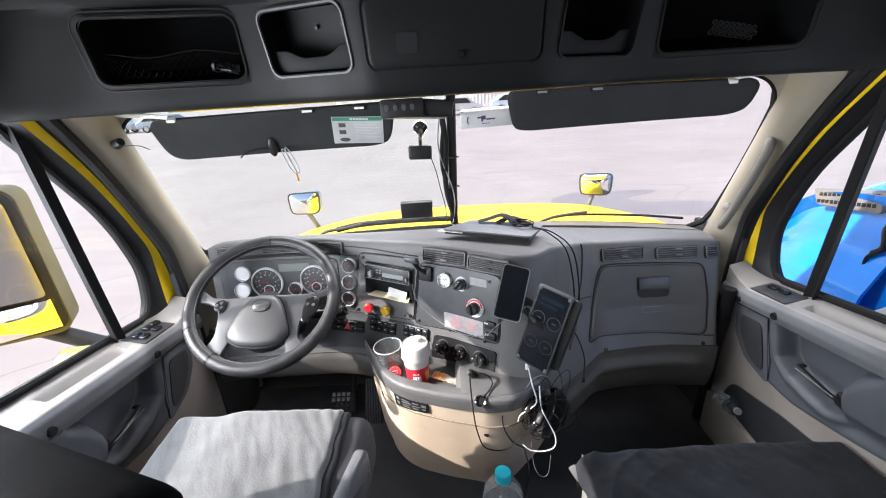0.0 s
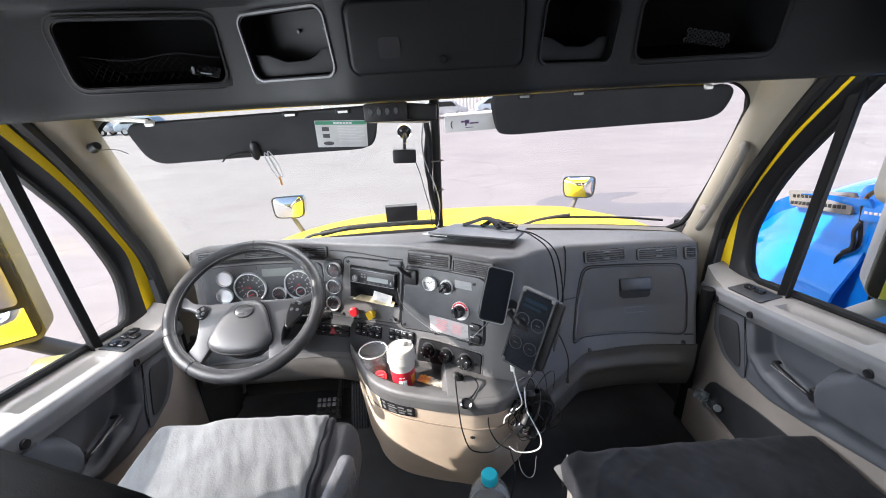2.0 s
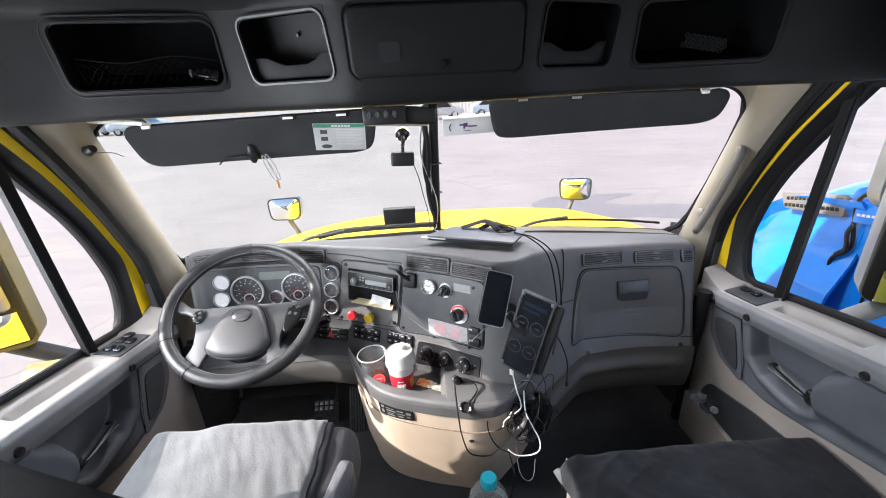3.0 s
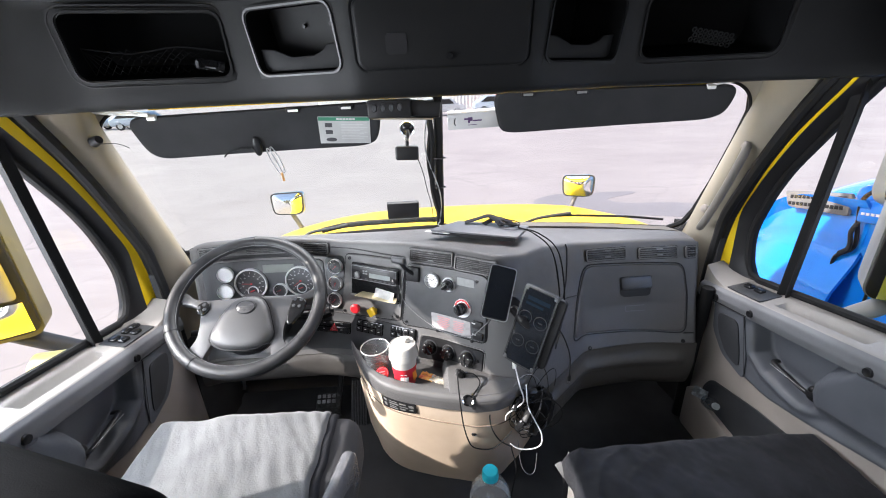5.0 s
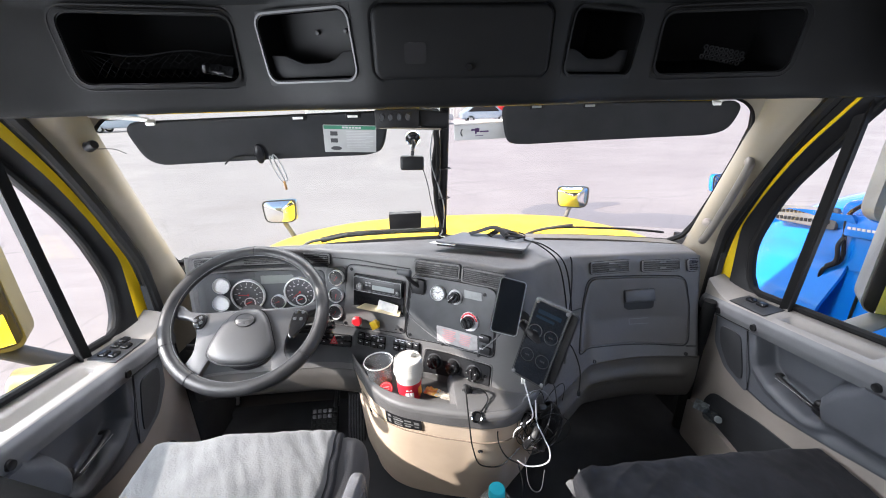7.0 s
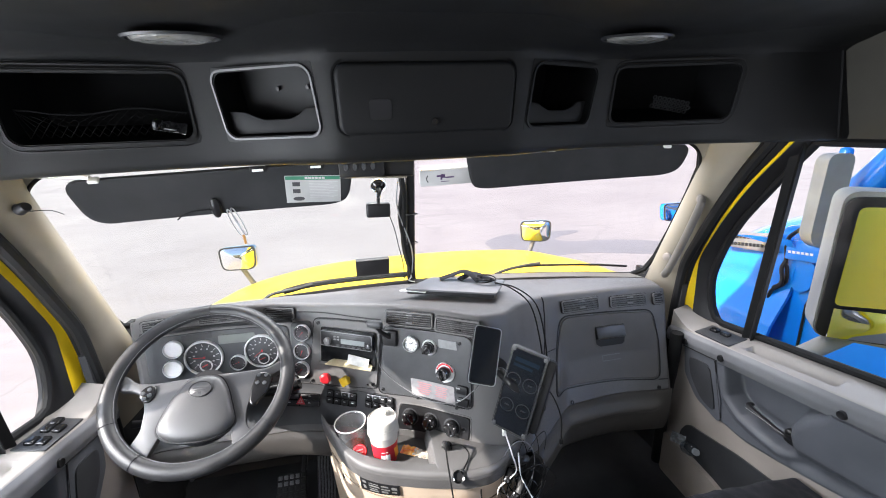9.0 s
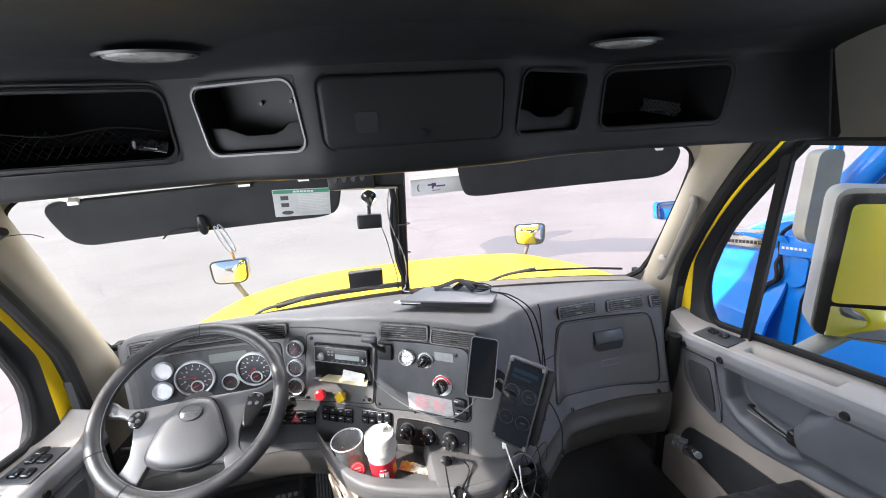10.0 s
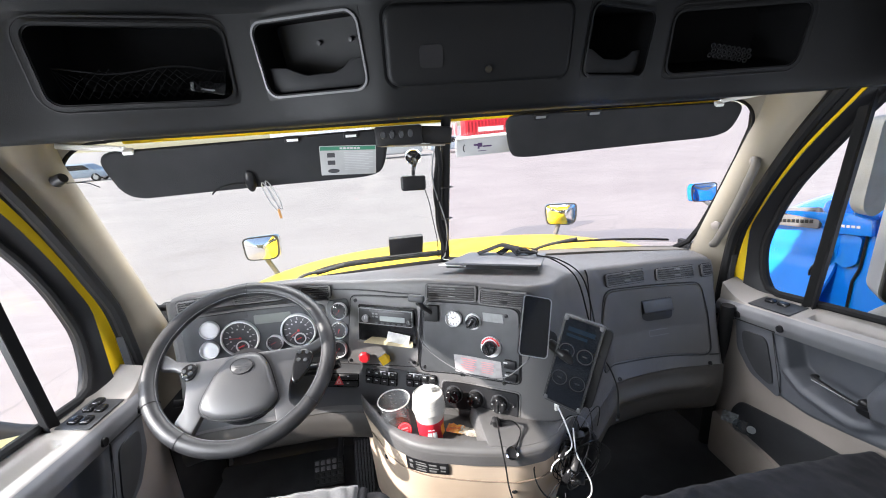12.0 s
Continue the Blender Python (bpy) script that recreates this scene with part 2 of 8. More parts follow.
def clear(name, tint=(1, 1, 1), rough=0.0, ior=1.45, milk=0.0):
    """Thin clear glass: mostly passes light straight on, with Fresnel gloss."""
    m = bpy.data.materials.new(name)
    m.use_nodes = True
    tree = m.node_tree
    nodes, link = tree.nodes, tree.links.new
    out = nodes["Material Output"]
    nodes.remove(nodes["Principled BSDF"])
    through_it, gloss, mix = nodes.new("ShaderNodeBsdfTransparent"), nodes.new("ShaderNodeBsdfGlossy"), nodes.new("ShaderNodeMixShader")
    edge, steep, scaled = nodes.new("ShaderNodeLayerWeight"), nodes.new("ShaderNodeMath"), nodes.new("ShaderNodeMath")
    through_it.inputs["Color"].default_value = (*tint, 1)
    gloss.inputs["Roughness"].default_value = rough
    edge.inputs["Blend"].default_value = 0.5
    steep.operation, scaled.operation = "POWER", "MULTIPLY_ADD"
    steep.inputs[1].default_value = 5.0
    least = ((ior - 1) / (ior + 1)) ** 2
    scaled.inputs[1].default_value, scaled.inputs[2].default_value = 1 - least, least
    link(edge.outputs["Facing"], steep.inputs[0])
    link(steep.outputs["Value"], scaled.inputs[0])
    link(scaled.outputs["Value"], mix.inputs["Fac"])
    link(through_it.outputs["BSDF"], mix.inputs[1])
    link(gloss.outputs["BSDF"], mix.inputs[2])
    # A white diffuse share paints bright haze in place of highlights.
    if milk:
        haze, cloudy = nodes.new("ShaderNodeBsdfDiffuse"), nodes.new("ShaderNodeMixShader")
        haze.inputs["Color"].default_value = (0.8, 0.82, 0.83, 1)
        cloudy.inputs["Fac"].default_value = milk
        link(mix.outputs["Shader"], cloudy.inputs[1])
        link(haze.outputs["BSDF"], cloudy.inputs[2])
        link(cloudy.outputs["Shader"], out.inputs["Surface"])
    else:
        link(mix.outputs["Shader"], out.inputs["Surface"])
    return m


def glow(name, colour, strength):
    m = bpy.data.materials.new(name)
    m.use_nodes = True
    shader = m.node_tree.nodes["Principled BSDF"]
    shader.inputs["Base Color"].default_value = (0.01, 0.01, 0.01, 1)
    shader.inputs["Emission Color"].default_value = (*colour, 1)
    shader.inputs["Emission Strength"].default_value = strength
    shader.inputs["Roughness"].default_value = 0.08
    return m


DASH_GREY = surface("dash_grey_plastic", (0.106, 0.103, 0.103), 0.46, grain=0.3, other=(0.09, 0.087, 0.087), spec=0.4)
PANEL_GREY = surface("panel_grey_plastic", (0.042, 0.044, 0.048), 0.42, grain=0.15, spec=0.4)
KNEE = surface("knee_taupe", (0.066, 0.06, 0.054), 0.55, grain=0.25, other=(0.057, 0.052, 0.047))
# Darker copy of KNEE that paints the shade under the steering column.
KNEE_SHADED = surface("shaded_knee_taupe", (0.056, 0.051, 0.047), 0.5, grain=0.25)
TAUPE = surface("taupe_plastic", (0.29, 0.255, 0.23), 0.6, grain=0.25, other=(0.25, 0.222, 0.2))
BEIGE = surface("beige_plastic", (0.6, 0.48, 0.37), 0.6, grain=0.25, other=(0.55, 0.43, 0.32))
# Taupe warmed a little to carry yellow light bounced onto the pillars.
PILLAR = surface("warmed_pillar_taupe", (0.25, 0.222, 0.176), 0.6, grain=0.2, other=(0.222, 0.197, 0.156))
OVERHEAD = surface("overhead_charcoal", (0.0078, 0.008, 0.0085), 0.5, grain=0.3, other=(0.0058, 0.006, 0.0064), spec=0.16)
DOOR_DARK = surface("door_dark_plastic", (0.092, 0.098, 0.112), 0.45, grain=0.25, spec=0.4)
# Unseen rear walls, made pale so that they bounce light into the cab.
SLEEPER = surface("pale_bounce_lining", (0.5, 0.47, 0.43), 0.8, grain=0.3, fine=300)
BLACK = surface("black_plastic", (0.012, 0.012, 0.0135), 0.42, grain=0.1, spec=0.3)
GLOSS_BLACK = surface("gloss_black", (0.012, 0.012, 0.013), 0.15, grain=0.0)
RUBBER = surface("black_rubber", (0.009, 0.009, 0.0095), 0.7, grain=0.2, spec=0.25)
CARPET = surface("floor_mat", (0.042, 0.043, 0.046), 0.9, grain=0.6, fine=500, spec=0.2)
CLOTH_BLACK = surface("black_fleece", (0.02, 0.021, 0.025), 0.95, grain=0.9, fine=350, size=14, other=(0.011, 0.0115, 0.0138), spec=0.1)
TOWEL = surface("grey_fleece", (0.118, 0.119, 0.122), 0.95, grain=0.5, fine=200, size=16, other=(0.088, 0.09, 0.093), spec=0.2)
LEATHER = surface("black_leather", (0.005, 0.005, 0.0056), 0.8, grain=0.25, fine=420, spec=0.02)
SEAT_CLOTH = surface("grey_seat_cloth", (0.035, 0.035, 0.039), 0.85, grain=0.5, fine=420)
WHEEL_LEATHER = surface("worn_wheel_leather", (0.0095, 0.0097, 0.0108), 0.42, grain=0.35, fine=420, size=14, other=(0.024, 0.024, 0.026), spec=0.4)
WHEEL_GREY = surface("wheel_grey_plastic", (0.052, 0.052, 0.055), 0.42, grain=0.15)
WHEEL_PAD = surface("wheel_pad_grey", (0.046, 0.046, 0.048), 0.4, grain=0.2)
YELLOW = surface("yellow_paint", (0.88, 0.6, 0.008), 0.4, grain=0.0, vary=0.03, coat=0.12, spec=0.3)
BLUE = surface("blue_paint", (0.008, 0.235, 0.9), 0.22, grain=0.0, vary=0.05, coat=1.0)
CHROME = surface("chrome", (0.75, 0.75, 0.76), 0.12, metal=1.0, grain=0.0, vary=0.02)
STEEL = surface("worn_steel", (0.35, 0.35, 0.36), 0.35, metal=1.0, grain=0.2, fine=300)
MIRROR = surface("mirror", (0.88, 0.88, 0.88), 0.02, metal=1.0, grain=0.0, vary=0.0)
WHITE = surface("white_plastic", (0.78, 0.77, 0.74), 0.45, grain=0.05, vary=0.04)
PAPER = surface("white_paper", (0.75, 0.74, 0.72), 0.8, grain=0.1, vary=0.05)
RED = surface("red_plastic", (0.6, 0.02, 0.03), 0.4, grain=0.05, vary=0.08)
CUP_RED = surface("red_cup_card", (0.55, 0.015, 0.03), 0.5, grain=0.05, vary=0.06)
ORANGE = surface("orange_print", (0.8, 0.28, 0.02), 0.5, grain=0.05)
KNOB_YELLOW = surface("yellow_plastic", (0.8, 0.5, 0.01), 0.4, grain=0.05, vary=0.06)
CYAN = surface("cyan_plastic", (0.03, 0.62, 0.8), 0.4, grain=0.03, vary=0.05)
GREEN = surface("green_print", (0.04, 0.2, 0.12), 0.6, grain=0.0)
INK = surface("dark_print", (0.05, 0.05, 0.055), 0.6, grain=0.0)
PALE = surface("pale_print", (0.5, 0.5, 0.51), 0.6, grain=0.0)
WORN_LABEL = surface("worn_label", (0.4, 0.385, 0.385), 0.6, grain=0.1, size=60, other=(0.3, 0.28, 0.28))
PINK = surface("pink_print", (0.7, 0.3, 0.3), 0.6, grain=0.0)
DIAL = surface("dial_black", (0.025, 0.026, 0.03), 0.5, grain=0.0)
SILVER = surface("silver_plastic", (0.45, 0.46, 0.47), 0.3, metal=0.6, grain=0.05)
NET = surface("black_net", (0.0045, 0.0045, 0.005), 0.8, grain=0.2, spec=0.08)
GREY_TRIM = surface("pale_grey_trim", (0.17, 0.17, 0.175), 0.5, grain=0.2)
# Lighter than DIAL, painting the reflection over the large dials.
DIAL_GLARE = surface("glare_dial_face", (0.05, 0.052, 0.058), 0.45, grain=0.0)
# For pale dial plates, and for sky glare painted on two gauges.
GLARE_PALE = surface("glare_pale_dial", (0.78, 0.79, 0.8), 0.35, grain=0.0, vary=0.04)
BEZEL = surface("bright_bezel", (0.8, 0.8, 0.81), 0.25, metal=0.05, grain=0.0)
MIRROR_SHELL = surface("mirror_shell_grey", (0.3, 0.305, 0.29), 0.5, grain=0.15)
WHITE_CABLE = surface("white_cable", (0.7, 0.7, 0.7), 0.45, grain=0.0)
SCREEN = surface("dark_screen", (0.012, 0.014, 0.018), 0.06, grain=0.0, spec=0.6)
GLASS = clear("clear_glass", (0.975, 0.96, 0.96))
GLASS_GREEN = clear("greenish_glass", (0.95, 0.965, 0.945))
CUP_CLEAR = clear("clear_cup_plastic", (0.88, 0.88, 0.87), 0.05, 1.6, 0.12)
PET = clear("clear_bottle", (0.94, 0.96, 0.97), 0.04, 1.7, 0.24)
for fleece, sheen in ((CLOTH_BLACK, 0.06), (TOWEL, 0.25)):
    fleece.node_tree.nodes["Principled BSDF"].inputs["Sheen Weight"].default_value = sheen

# ---- the yard ----
GROUND = -1.2


def yard_material():
    m = surface("pale_yard_surface", (0.372, 0.343, 0.339), 0.9, size=0.35, grain=0.4, fine=60, other=(0.315, 0.288, 0.288))
    tree = m.node_tree
    nodes, link, shader = tree.nodes, tree.links.new, tree.nodes["Principled BSDF"]
    place = nodes.new("ShaderNodeTexCoord")
    base = shader.inputs["Base Color"].links[0].from_socket
    # cracks: thin edges of wobbling cells, here and there
    wob = nodes.new("ShaderNodeTexNoise")
    wob.inputs["Scale"].default_value, wob.inputs["Detail"].default_value = 0.8, 5
    link(place.outputs["Object"], wob.inputs["Vector"])
    add = nodes.new("ShaderNodeVectorMath")
    add.operation = "MULTIPLY_ADD"
    add.inputs[1].default_value = (1.4, 1.4, 0)
    link(wob.outputs["Color"], add.inputs[0])
    link(place.outputs["Object"], add.inputs[2])
    cell = nodes.new("ShaderNodeTexVoronoi")
    cell.feature = "DISTANCE_TO_EDGE"
    cell.inputs["Scale"].default_value = 0.4
    link(add.outputs["Vector"], cell.inputs["Vector"])
    thin = nodes.new("ShaderNodeMapRange")
    thin.inputs["From Min"].default_value, thin.inputs["From Max"].default_value = 0.0, 0.012
    thin.inputs["To Min"].default_value, thin.inputs["To Max"].default_value = 0.65, 0.0
    link(cell.outputs["Distance"], thin.inputs["Value"])
    some = nodes.new("ShaderNodeTexNoise")
    some.inputs["Scale"].default_value = 0.11
    link(place.outputs["Object"], some.inputs["Vector"])
    where = nodes.new("ShaderNodeMapRange")
    where.inputs["From Min"].default_value, where.inputs["From Max"].default_value = 0.44, 0.56
    link(some.outputs["Fac"], where.inputs["Value"])
    both = nodes.new("ShaderNodeMath")
    both.operation = "MULTIPLY"
    link(thin.outputs["Result"], both.inputs[0])
    link(where.outputs["Result"], both.inputs[1])
    mix = nodes.new("ShaderNodeMix")
    mix.data_type = "RGBA"
    mix.inputs[7].default_value = (0.2, 0.19, 0.19, 1)
    link(both.outputs["Value"], mix.inputs[0])
    # broom streaks and tyre scuffs, drawn out along the yard
    drawn = nodes.new("ShaderNodeMapping")
    drawn.inputs["Scale"].default_value, drawn.inputs["Rotation"].default_value = (0.7, 2.6, 1.0), (0, 0, 0.35)
    link(place.outputs["Object"], drawn.inputs["Vector"])
    streak = nodes.new("ShaderNodeTexNoise")
    streak.inputs["Scale"].default_value, streak.inputs["Detail"].default_value, streak.inputs["Roughness"].default_value = 1.1, 9, 0.68
    link(drawn.outputs["Vector"], streak.inputs["Vector"])
    level = nodes.new("ShaderNodeMapRange")
    level.inputs["From Min"].default_value, level.inputs["From Max"].default_value = 0.38, 0.6
    level.inputs["To Min"].default_value, level.inputs["To Max"].default_value = 0.2, 0.0
    link(streak.outputs["Fac"], level.inputs["Value"])
    worn = nodes.new("ShaderNodeMix")
    worn.data_type = "RGBA"
    worn.inputs[7].default_value = (0.2, 0.178, 0.172, 1)
    link(level.outputs["Result"], worn.inputs[0])
    link(base, worn.inputs[6])
    link(worn.outputs[2], mix.inputs[6])
    link(mix.outputs[2], shader.inputs["Base Color"])
    return m


bm = bmesh.new()
bmesh.ops.create_grid(bm, x_segments=40, y_segments=40, size=900)
single("ground", bm, yard_material(), "pale sunlit cracked concrete truck yard", "ground", at=pose(0, 0, GROUND), kind="structure", flat=True)

# Grey patch painted in the outline of a shadow on the yard.
SHADOW_PATCH = surface("shadow_grey_yard", (0.25, 0.24, 0.255), 0.8, size=0.8, grain=0.3, fine=60, other=(0.22, 0.212, 0.228))
spot = soft_quad([(2.4, 8.9), (3.1, 9.4), (3.6, 9.3), (4.9, 9.3), (5.1, 9.1), (4.0, 8.7), (4.3, 8.3), (5.4, 8.2), (7.2, 7.2), (7.6, 6.4), (5.6, 6.9), (4.2, 7.5), (3.0, 7.4), (2.6, 6.6), (2.1, 7.6), (2.5, 8.3)], 0.5, 6)
single("ground_shadow_patch", plate(spot, 0.004), SHADOW_PATCH, "grey patch painted as a shadow on the pale yard", "stain", at=pose(0, 0, GROUND), kind="structure", flat=True)

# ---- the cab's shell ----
# Taupe darkened in colour for the shade above the door windows.
CORNICE = surface("shaded_cornice_taupe", (0.034, 0.031, 0.023), 0.65, grain=0.25)
HEADER = 1.345          # underside of the overhead console
SOFFIT = 1.572          # its upper edge

single("floor", box(2.1, 4.3, 0.04), CARPET, "dark grey rubber cab floor mat", "floor", at=pose(0, -0.5, -0.02), kind="structure")
single("wall_front", merged((box(2.1, 0.05, 0.74), pose(0, 1.7, 0.22))), RUBBER, "black firewall behind the pedals", "wall", kind="structure")
single("wall_rear", box(2.1, 0.05, 2.2), SLEEPER, "unseen pale sleeper wall that bounces light forward", "wall", at=pose(0, -2.62, 1.05), kind="structure")


def pierced(x, thick, low, high, y0, y1, hole):
    """A side wall from y0 to y1 with one hole (y, y, z, z)."""
    ha, hb, hc, hd = hole
    blocks = [(y0, ha, low, high), (hb, y1, low, high), (ha, hb, low, hc), (ha, hb, hd, high)]
    return merged(*[(box(thick, b - a, d - c), pose(x, (a + b) / 2, (c + d) / 2)) for a, b, c, d in blocks])


# Unseen openings added in the sleeper sides to let light in.
HOLE = (-2.3, -0.95, 0.75, 1.45)
for side, which in ((-1, "left"), (1, "right")):
    single(f"kick_wall_{which}", box(0.05, 0.36, 0.74), CARPET, "dark carpeted footwell side", "wall", at=pose(side * 1.03, 1.54, 0.33), kind="structure")
    single(f"wall_{which}", pierced(side * 1.105, 0.05, -0.05, 2.15, -2.6, 0.1, HOLE), SLEEPER, "unseen pale sleeper side that bounces light forward", "wall", kind="structure")


def roof_point(u, v):
    x = -1.13 + 2.26 * u
    y = glide([(0, -2.62), (0.3, -0.6), (0.62, 0.25), (0.85, 0.75), (1, 1.0)], v)
    z = glide([(0, 2.05), (0.3, 1.95), (0.62, 1.66), (0.85, 1.6), (1, SOFFIT + 0.01)], v)
    return Vector((x, y, z - 0.0 * abs(x)))


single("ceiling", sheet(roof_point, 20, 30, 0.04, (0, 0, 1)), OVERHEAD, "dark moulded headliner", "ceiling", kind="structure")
single("roof", merged((box(2.36, 4.4, 0.05), pose(0, -0.65, 2.12)), (box(2.2, 0.04, 0.76), pose(0, 1.375, 1.74, 13.5))), YELLOW, "yellow painted cab roof", "roof", kind="structure")
# Lighter matt copy of YELLOW, brightened for its reflection in the door mirrors.
YELLOW_SIDE = surface("bright_matt_yellow", (0.95, 0.68, 0.01), 0.6, grain=0.0, vary=0.03, spec=0.05)
for side, which in ((-1, "left"), (1, "right")):
    single(f"side_panel_{which}", merged((pierced(side * 1.155, 0.04, -0.9, 2.1, -3.2, 0.08, HOLE), Matrix.Identity(4)), (box(0.04, 1.22, 0.75), pose(side * 1.16, 0.66, 1.74))), YELLOW_SIDE, "yellow painted cab side", "panel", kind="structure")
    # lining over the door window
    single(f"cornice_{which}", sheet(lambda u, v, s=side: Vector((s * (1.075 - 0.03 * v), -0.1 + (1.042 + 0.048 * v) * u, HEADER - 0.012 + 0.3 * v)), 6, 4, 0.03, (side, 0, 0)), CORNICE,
           "taupe trim above the door window, darkened for its shade", "trim", kind="structure")

# ---- windshield ----
GLASS_LOW = [(-1.0, 0.79), (-0.6, 0.805), (0, 0.802), (0.6, 0.79), (1.0, 0.775)]
windshield = thing("window_1", "two-piece curved truck windshield with a black centre seam", "windshield", (0, 1.65, 0.8), kind="structure")
for a, b in ((-1.0, -0.004), (0.004, 1.0)):
    pane = part("pane", sheet(lambda u, v: Vector((a + (b - a) * u, glass_y(a + (b - a) * u, 0.775 + 0.6 * v), 0.775 + 0.6 * v)), 16, 8, 0.005, (0, 1, 0.4)), GLASS_GREEN if a < -0.5 else GLASS, windshield)
    pane.visible_shadow = False
part("seam", tube([Vector((0, glass_y(0, z) - 0.008, z)) for z in np.linspace(0.79, 1.37, 12)], 0.016, 8, flat=0.7), RUBBER, windshield, "black rubber centre seam")
rim = [(x, glide(GLASS_LOW, x)) for x in np.linspace(-0.93, 0.93, 30)]
rim = rim + [(0.975, 0.81), (0.992, 0.87), (1.0, 1.0), (1.0, 1.15), (0.995, 1.25), (0.97, 1.32), (0.93, 1.345)]
rim = rim + [(x, 1.35) for x in np.linspace(0.85, -0.85, 20)] + [(-0.945, 1.345), (-0.99, 1.32), (-1.017, 1.25), (-1.022, 1.15), (-1.022, 1.0), (-1.014, 0.87), (-0.995, 0.81)]
part("gasket", tube([Vector((x, glass_y(x, z) - 0.004, z)) for x, z in rim], 0.011, 6, closed=True), RUBBER, windshield, "black rubber gasket")
# rounded upper corners of the lining
for side, which, edge in ((-1, "left", 1.018), (1, "right", 0.997)):
    def corner(u, v, s=side, e=edge):
        a = radians(-8 + 103 * u)
        arc = Vector((e - 0.125 + 0.118 * math.cos(a), 1.225 + 0.118 * math.sin(a)))
        out = Vector((e + 0.02, 1.1 + 0.3 * min(1.0, 2 * u))) if u < 0.5 else Vector((e + 0.02 - 0.3 * (u - 0.5), 1.4))
        p = arc * (1 - v) + out * v
        return Vector((s * p.x, glass_y(p.x, p.y) - 0.02 - 0.03 * v, p.y))
    single(f"corner_trim_{which}", sheet(corner, 24, 5, 0.012, (0, 1, 0)), PILLAR, "taupe rounded corner lining of the windshield", "trim", kind="structure")
    part("gasket", tube([corner(u, 0.0) + Vector((0, 0.004, 0)) for u in np.linspace(0, 1, 24)], 0.006, 6), RUBBER, windshield, "black corner gasket")
# header trim between glass and overhead console
single("trim_header", sheet(lambda u, v: Vector((-1.02 + 2.04 * u, (over_y(-1.02 + 2.04 * u, HEADER) + 0.01) * (1 - v) + (glass_y(-1.02 + 2.04 * u, 1.35) - 0.015) * v, HEADER + 0.004 + 0.012 * v)), 40, 6, 0.02, (0, 0, 1)),
       PILLAR, "pale taupe header lining above the windshield", "trim", kind="structure")

# ---- front pillars ----
SEAL = [(0.0, 1.33), (0.3, 1.35), (0.56, 1.365), (0.86, 1.345), (1.0, 1.29), (1.16, 1.21), (1.26, 1.15), (1.345, 1.09), (1.4, 1.05)]
YELLOW_IN = [(0.6, 1.345), (0.72, 1.342), (0.88, 1.324), (1.0, 1.28), (1.16, 1.196), (1.323, 1.072), (1.4, 1.01)]
YELLOW_OUT = [(0.6, 1.295), (0.74, 1.298), (0.888, 1.303), (1.0, 1.262), (1.162, 1.165), (1.333, 1.028), (1.4, 0.97)]
WINDOW_IN = [(0.66, 1.2), (0.7, 1.235), (0.74, 1.26), (0.83, 1.276), (0.95, 1.25), (1.06, 1.204), (1.16, 1.14), (1.26, 1.07), (1.34, 1.01)]


def jamb_start(side, z):
    """Where the painted door frame begins behind the seal; more of it shows on the driver's side."""
    inner = glide(YELLOW_IN, z)
    return inner if side > 0 else inner + 0.55 * (glide(SEAL, z) - inner)


def jamb_end(side, z):
    """The outer edge of the painted door frame, as (x, y): it narrows upwards."""
    k = glide([(0.6, 1.0), (0.95, 0.95), (1.2, 0.62), (1.4, 0.46)], z)
    inner = glide(YELLOW_IN, z)
    return 1.034 + 0.017 * k, inner + (glide(YELLOW_OUT, z) + (0.013 if side > 0 else 0.005) - inner) * k


def pillar(side):
    soft = lambda u: min(1.0, max(0.0, (u - 0.08) / 0.22))

    def point(u, v):
        z = 0.5 + (HEADER + 0.02 - 0.5) * u
        front = Vector((0.985, glass_y(0.985, z) - 0.016, z))
        back = Vector((1.005, glide(SEAL, z) + 0.012, z))
        mid = (front + back) / 2 + Vector((-0.05 * soft(u) - 0.012 * math.sin(math.pi * u), -0.012, 0))
        p = front * (1 - v) ** 2 + mid * 2 * v * (1 - v) + back * v * v
        p.x -= 0.02 * max(0, (u - 0.9) / 0.1) ** 2
        return Vector((side * p.x, p.y, p.z))
    return sheet(point, 24, 10, 0.02, (side, 0.2, 0))


